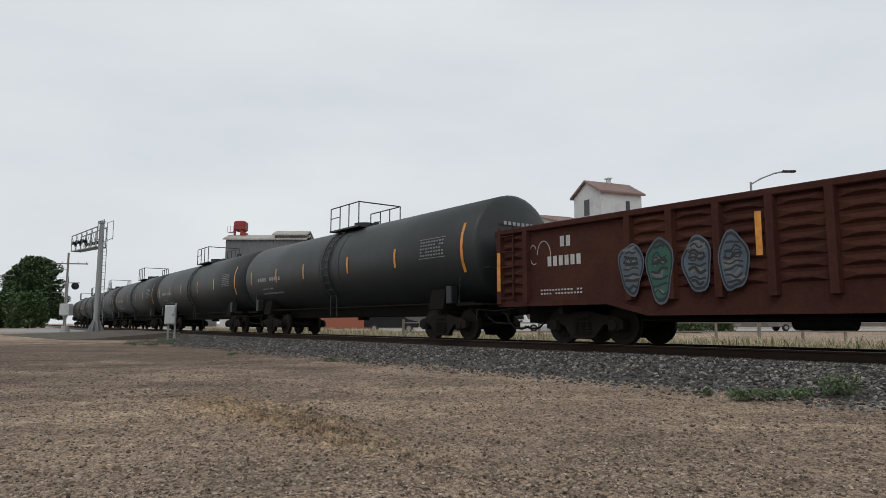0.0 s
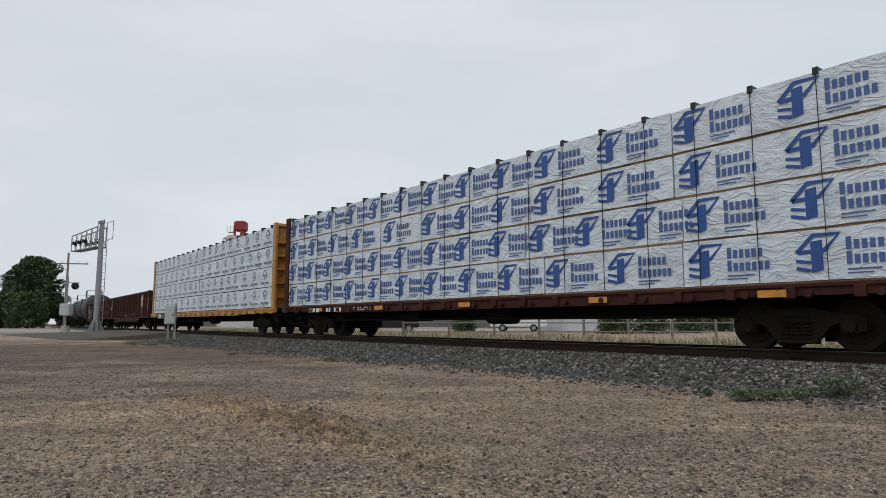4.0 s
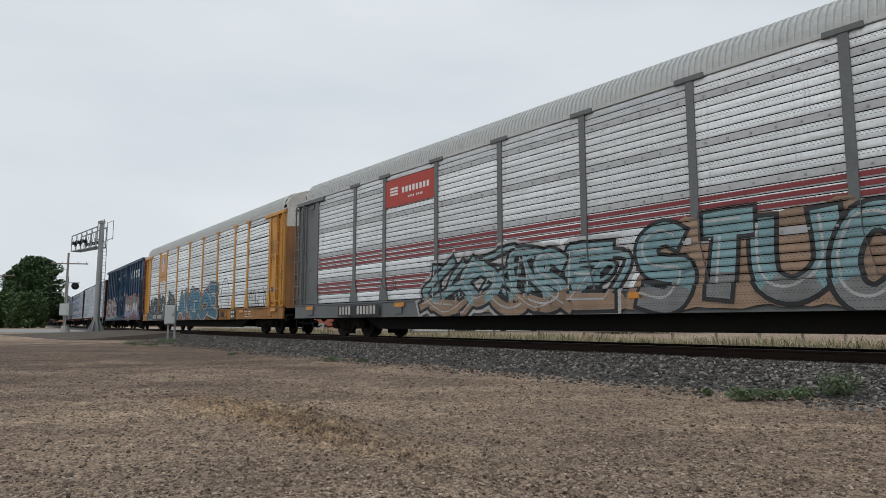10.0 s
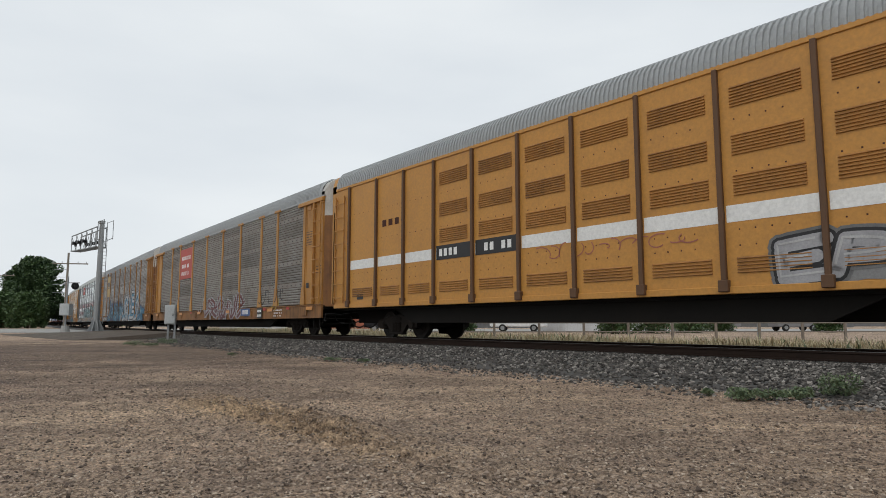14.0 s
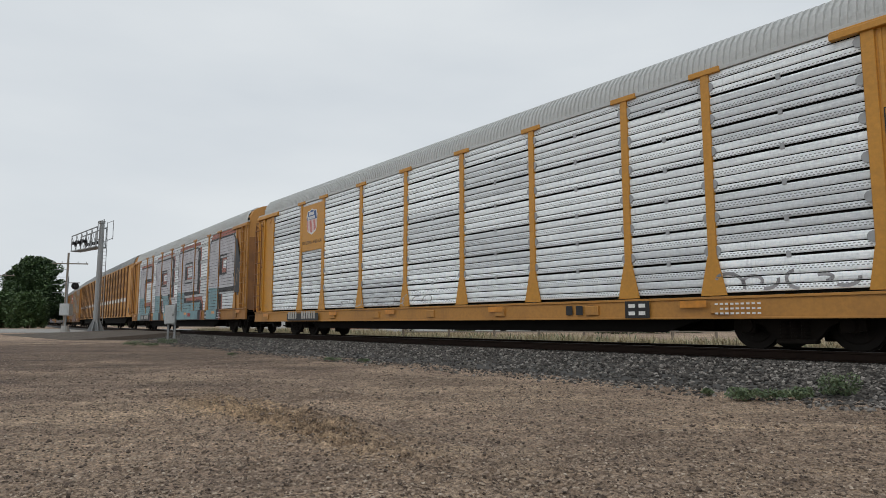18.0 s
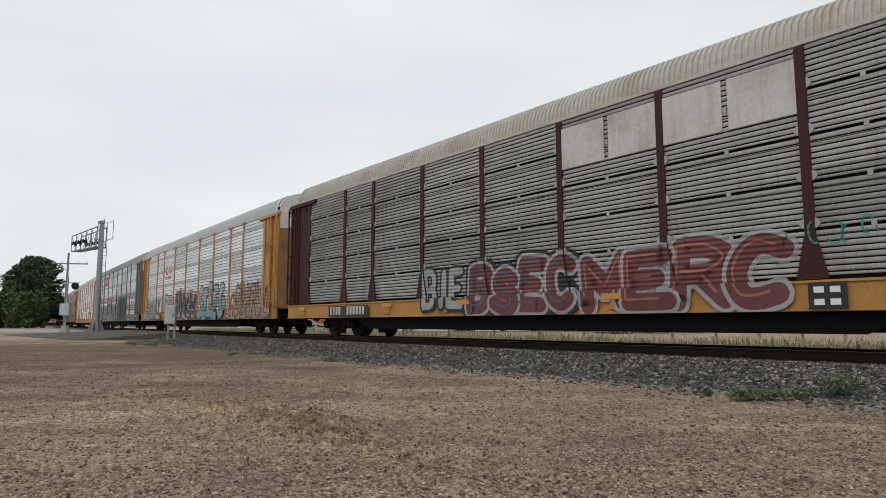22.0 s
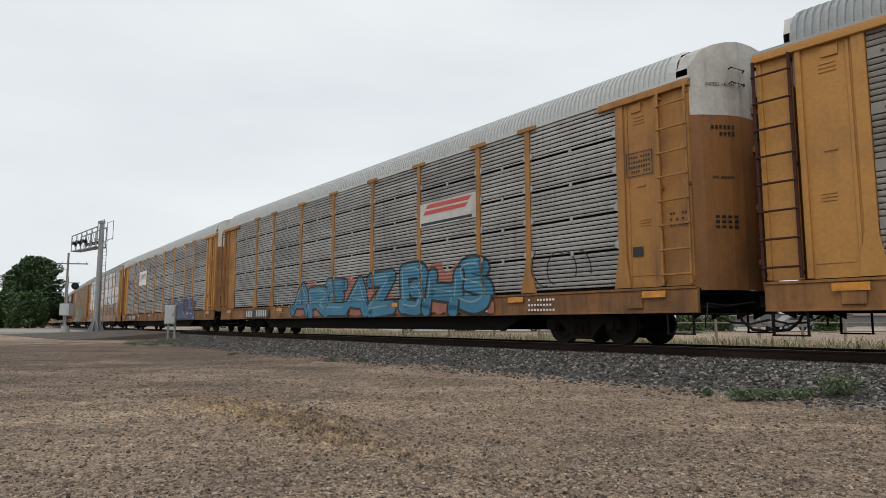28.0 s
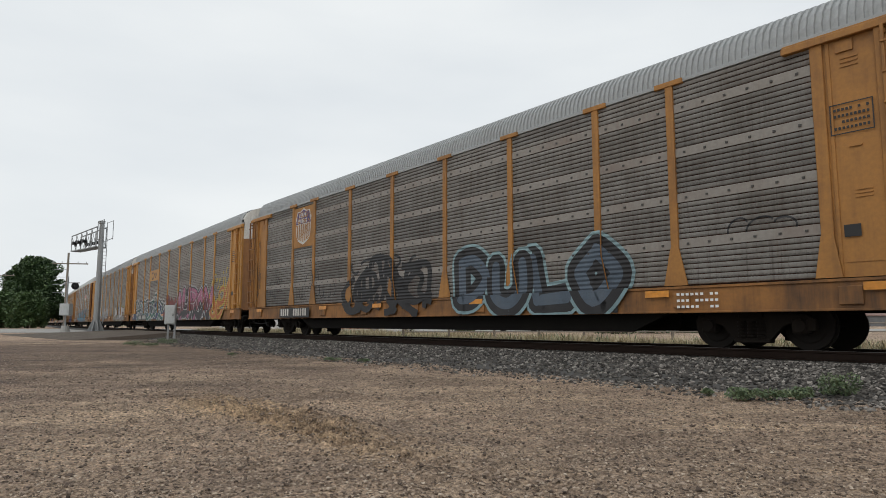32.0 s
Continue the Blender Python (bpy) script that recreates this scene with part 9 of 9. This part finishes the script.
spray(a11, [("sign_mark", SPRAY["black"], [stroke([(-6.6, 3.9 + 0.09 * k), (-5.9 + 0.1 * k, 3.9 + 0.09 * k)], 0.045) for k in range(5)] + [stroke([(-5.6, 3.9), (-5.35, 4.3), (-5.1, 3.9), (-4.85, 4.3)], 0.09), stroke([(-4.55, 4.3), (-4.8, 4.15), (-4.5, 4.0), (-4.8, 3.88)], 0.08)], -1.545)], W)
decal(a11, "sign_words", bars(rngs, -6.6, -4.6, 3.55, 3.68, 14, 1, 0.8), BLACK_PAINT, -1.546)
piece(a11, "", -11.7, -3.6, 0.72, 2.1, "yellow", "purple", None, None, 200, ribs=W, limbs=8, shine="orange", blunt=True, fat=1.1)
piece(a11, "", -2.1, -0.4, 1.0, 2.3, "paleblue", "black", "white", None, 201, ribs=W, limbs=3)
scribble(a11, -3.2, -2.1, 1.3, 2.0, "teal", 4, 202, ribs=W, w=0.06)
piece(a11, "KAPTEASL", 0.0, 11.2, 0.72, 2.3, "cream", "maroon", None, "cobalt", 203, ribs=W, wild=0.24, lower="peach", limbs=6, shine="rust", blunt=True, fat=1.15)

bm = bmesh.new()
box(bm, RACK_X[2] + 0.07, RACK_X[3] - 0.07, -1.57, -1.54, 3.4, 4.5, 0.006)
part("sign_panel", bm, WHITE_PAINT, a12, "white sign panel")
decal(a12, "sign_mark", [rect(-6.4, -6.25, 3.75, 4.3), rect(-4.8, -4.65, 3.75, 4.3)] + bars(rngs, -6.1, -4.95, 3.85, 4.25, 3, 1, 0.95), BLACK_PAINT, -1.574)
piece(a12, "", 3.0, 9.6, 0.72, 1.9, "purple", "darkblue", None, "cobalt", 210, ribs=F, limbs=6, shine="paleblue", blunt=True)
scribble(a12, -11.3, -9.2, 1.4, 2.0, "black", 4, 211, ribs=F)
scribble(a12, -11.2, -10.0, 0.92, 1.12, "pink", 4, 212, -1.66)

bm = bmesh.new()
box(bm, RACK_X[6] + 0.07, RACK_X[7] - 0.07, -1.57, -1.54, 3.38, 4.1, 0.006)
part("sign_panel", bm, WHITE_DIRTY, a13, "white sign panel with orange mark")
decal(a13, "sign_mark", [[(4.4, 3.74), (6.4, 3.74), (6.55, 3.86), (4.5, 3.86)], [(4.5, 3.92), (6.55, 3.92), (6.7, 4.04), (4.65, 4.04)]], RED_PAINT, -1.574)
decal(a13, "sign_words", [rect(4.3, 6.7, 3.42, 3.5)], BLACK_PAINT, -1.574)
piece(a13, "AREAZ", -4.6, 2.8, 0.72, 2.05, "blue", "black", None, "salmon", 220, ribs=F, wild=0.14, lower="blue", shine="paleblue", fat=1.3)
piece(a13, "BHS", 3.3, 7.5, 0.72, 2.2, "blue", "black", None, "salmon", 221, ribs=F, wild=0.1, shine="paleblue", fat=1.2)
scribble(a13, -6.8, -4.4, 1.0, 1.8, "silver", 5, 222, ribs=F, w=0.05)
scribble(a13, 9.0, 10.8, 1.4, 2.2, "black", 4, 223, ribs=F)

up_sign(a14, 1, YELLOW, True)
piece(a14, "ENTER", -10.2, -4.7, 0.72, 2.1, "white", "black", None, "maroon", 230, ribs=F, wild=0.16, lower="grey", fat=1.2, blunt=True)
scribble(a14, -11.4, -10.3, 1.2, 1.9, "white", 4, 231, ribs=F, w=0.05)
piece(a14, "", -4.0, 1.2, 0.95, 1.85, "ash", "silver", None, None, 232, ribs=F, limbs=6, blunt=True, fat=0.35)
scribble(a14, 1.6, 4.3, 1.2, 2.1, "sand", 6, 233, ribs=F, w=0.08)
piece(a14, "MUSEL", 5.8, 11.6, 0.72, 2.0, "white", "maroon", "olive", "darkblue", 234, ribs=F, wild=0.16, lower="grey", blunt=True, fat=1.2)

bm = bmesh.new()
box(bm, RACK_X[2] + 0.07, RACK_X[3] - 0.07, -1.57, -1.54, 3.55, 4.3, 0.006)
part("sign_panel", bm, YELLOW, a15, "yellow sign panel with a dark mark")
spray(a15, [("sign_mark", SPRAY["black"], [stroke([(a, b - 0.08) for a, b in [(x + 0.15, z) for x, z in curve_]], 0.11)], -1.575)])
piece(a15, "", -11.8, -2.2, 0.72, 2.2, "black", "white", None, "darkblue", 240, ribs=F, limbs=8, shine="teal", lower="pine", blunt=True)
piece(a15, "", -1.6, 0.72, 0.86, 2.1, "red", "maroon", None, "red", 241, ribs=F, limbs=3, shine="black", blunt=True)
piece(a15, "AUROV", 1.1, 9.0, 0.72, 2.5, "pink", "black", "silver", "black", 242, ribs=F, wild=0.14, middle="rouge", lower="black", fat=1.3, shine="white")
piece(a15, "", 8.4, 11.2, 0.86, 2.9, "orange", "yellow", None, None, 243, ribs=F, limbs=2, blunt=True, fat=0.8)
scribble(a15, 9.0, 11.3, 2.0, 3.2, "yellow", 6, 244, ribs=F, w=0.1)

up_sign(a16, 1, YELLOW_DIRTY, True, True)
piece(a16, "", -4.3, 0.6, 0.9, 2.3, "black", "black", None, None, 250, ribs=F, limbs=5, blunt=True, fat=0.3)
scribble(a16, -4.0, 0.4, 2.2, 2.7, "black", 6, 251, ribs=F, w=0.09)
piece(a16, "DULO", 2.0, 7.6, 0.72, 2.5, "black", "paleblue", None, None, 252, ribs=F, wild=0.15, fat=1.6, core="dusk")
scribble(a16, 10.0, 11.2, 2.0, 2.4, "black", 3, 253, ribs=F)
for q, (x0, x1, z0, z1) in enumerate(((-11.4, -10.5, 1.5, 2.3), (-10.4, -9.4, 1.7, 2.5), (-8.4, -7.2, 1.4, 2.0), (-8.0, -6.2, 1.9, 2.5), (-6.8, -5.2, 1.4, 2.1))):
    scribble(a16, x0, x1, z0, z1, "black", 5, 254 + 10 * q, ribs=F, w=0.03)
scribble(a16, -12.8, -12.3, 1.5, 1.9, "black", 3, 256, -1.57, 0.025)
scribble(a16, -12.7, -12.2, 1.6, 4.3, "black", 4, 255, -1.57)


# the train's small gains and losses on its even pace, in metres, second by second
PACE = [0.1, 0.3, -0.28, -0.25, -0.18, -0.1, 0.0, -0.06, 0.12, 0.19, -0.39, -0.37, -0.24, -0.72, -0.1, -0.05, 0.0, 0.03, -0.49, -0.24, -0.08,
        -0.52, -0.33, -0.19, -0.62, -0.32, -0.26, -0.2, -0.16, -0.47, -0.29, -0.08, -0.37]


def motions():
    """Every car runs along the track; its wheels roll."""
    for root, s0, half in TRAIN:
        walk(root, [(t, car_pose(s0 + SPEED * t + PACE[t], half)) for t in range(0, 33)])
    turn = -SPEED / 0.44 / FPS
    first = {}
    for k, w in WHEELS:
        if k not in first:
            walk(w, [(i / FPS, Matrix.Translation((k * 0.87, 0, 0.44)) @ Matrix.Rotation(turn * i, 4, "Y")) for i in range(0, 32 * FPS + 1)])
            first[k] = w
        else:
            src = first[k].animation_data
            keys = w.animation_data_create()
            keys.action = src.action
            keys.action_slot = src.action_slot


motions()
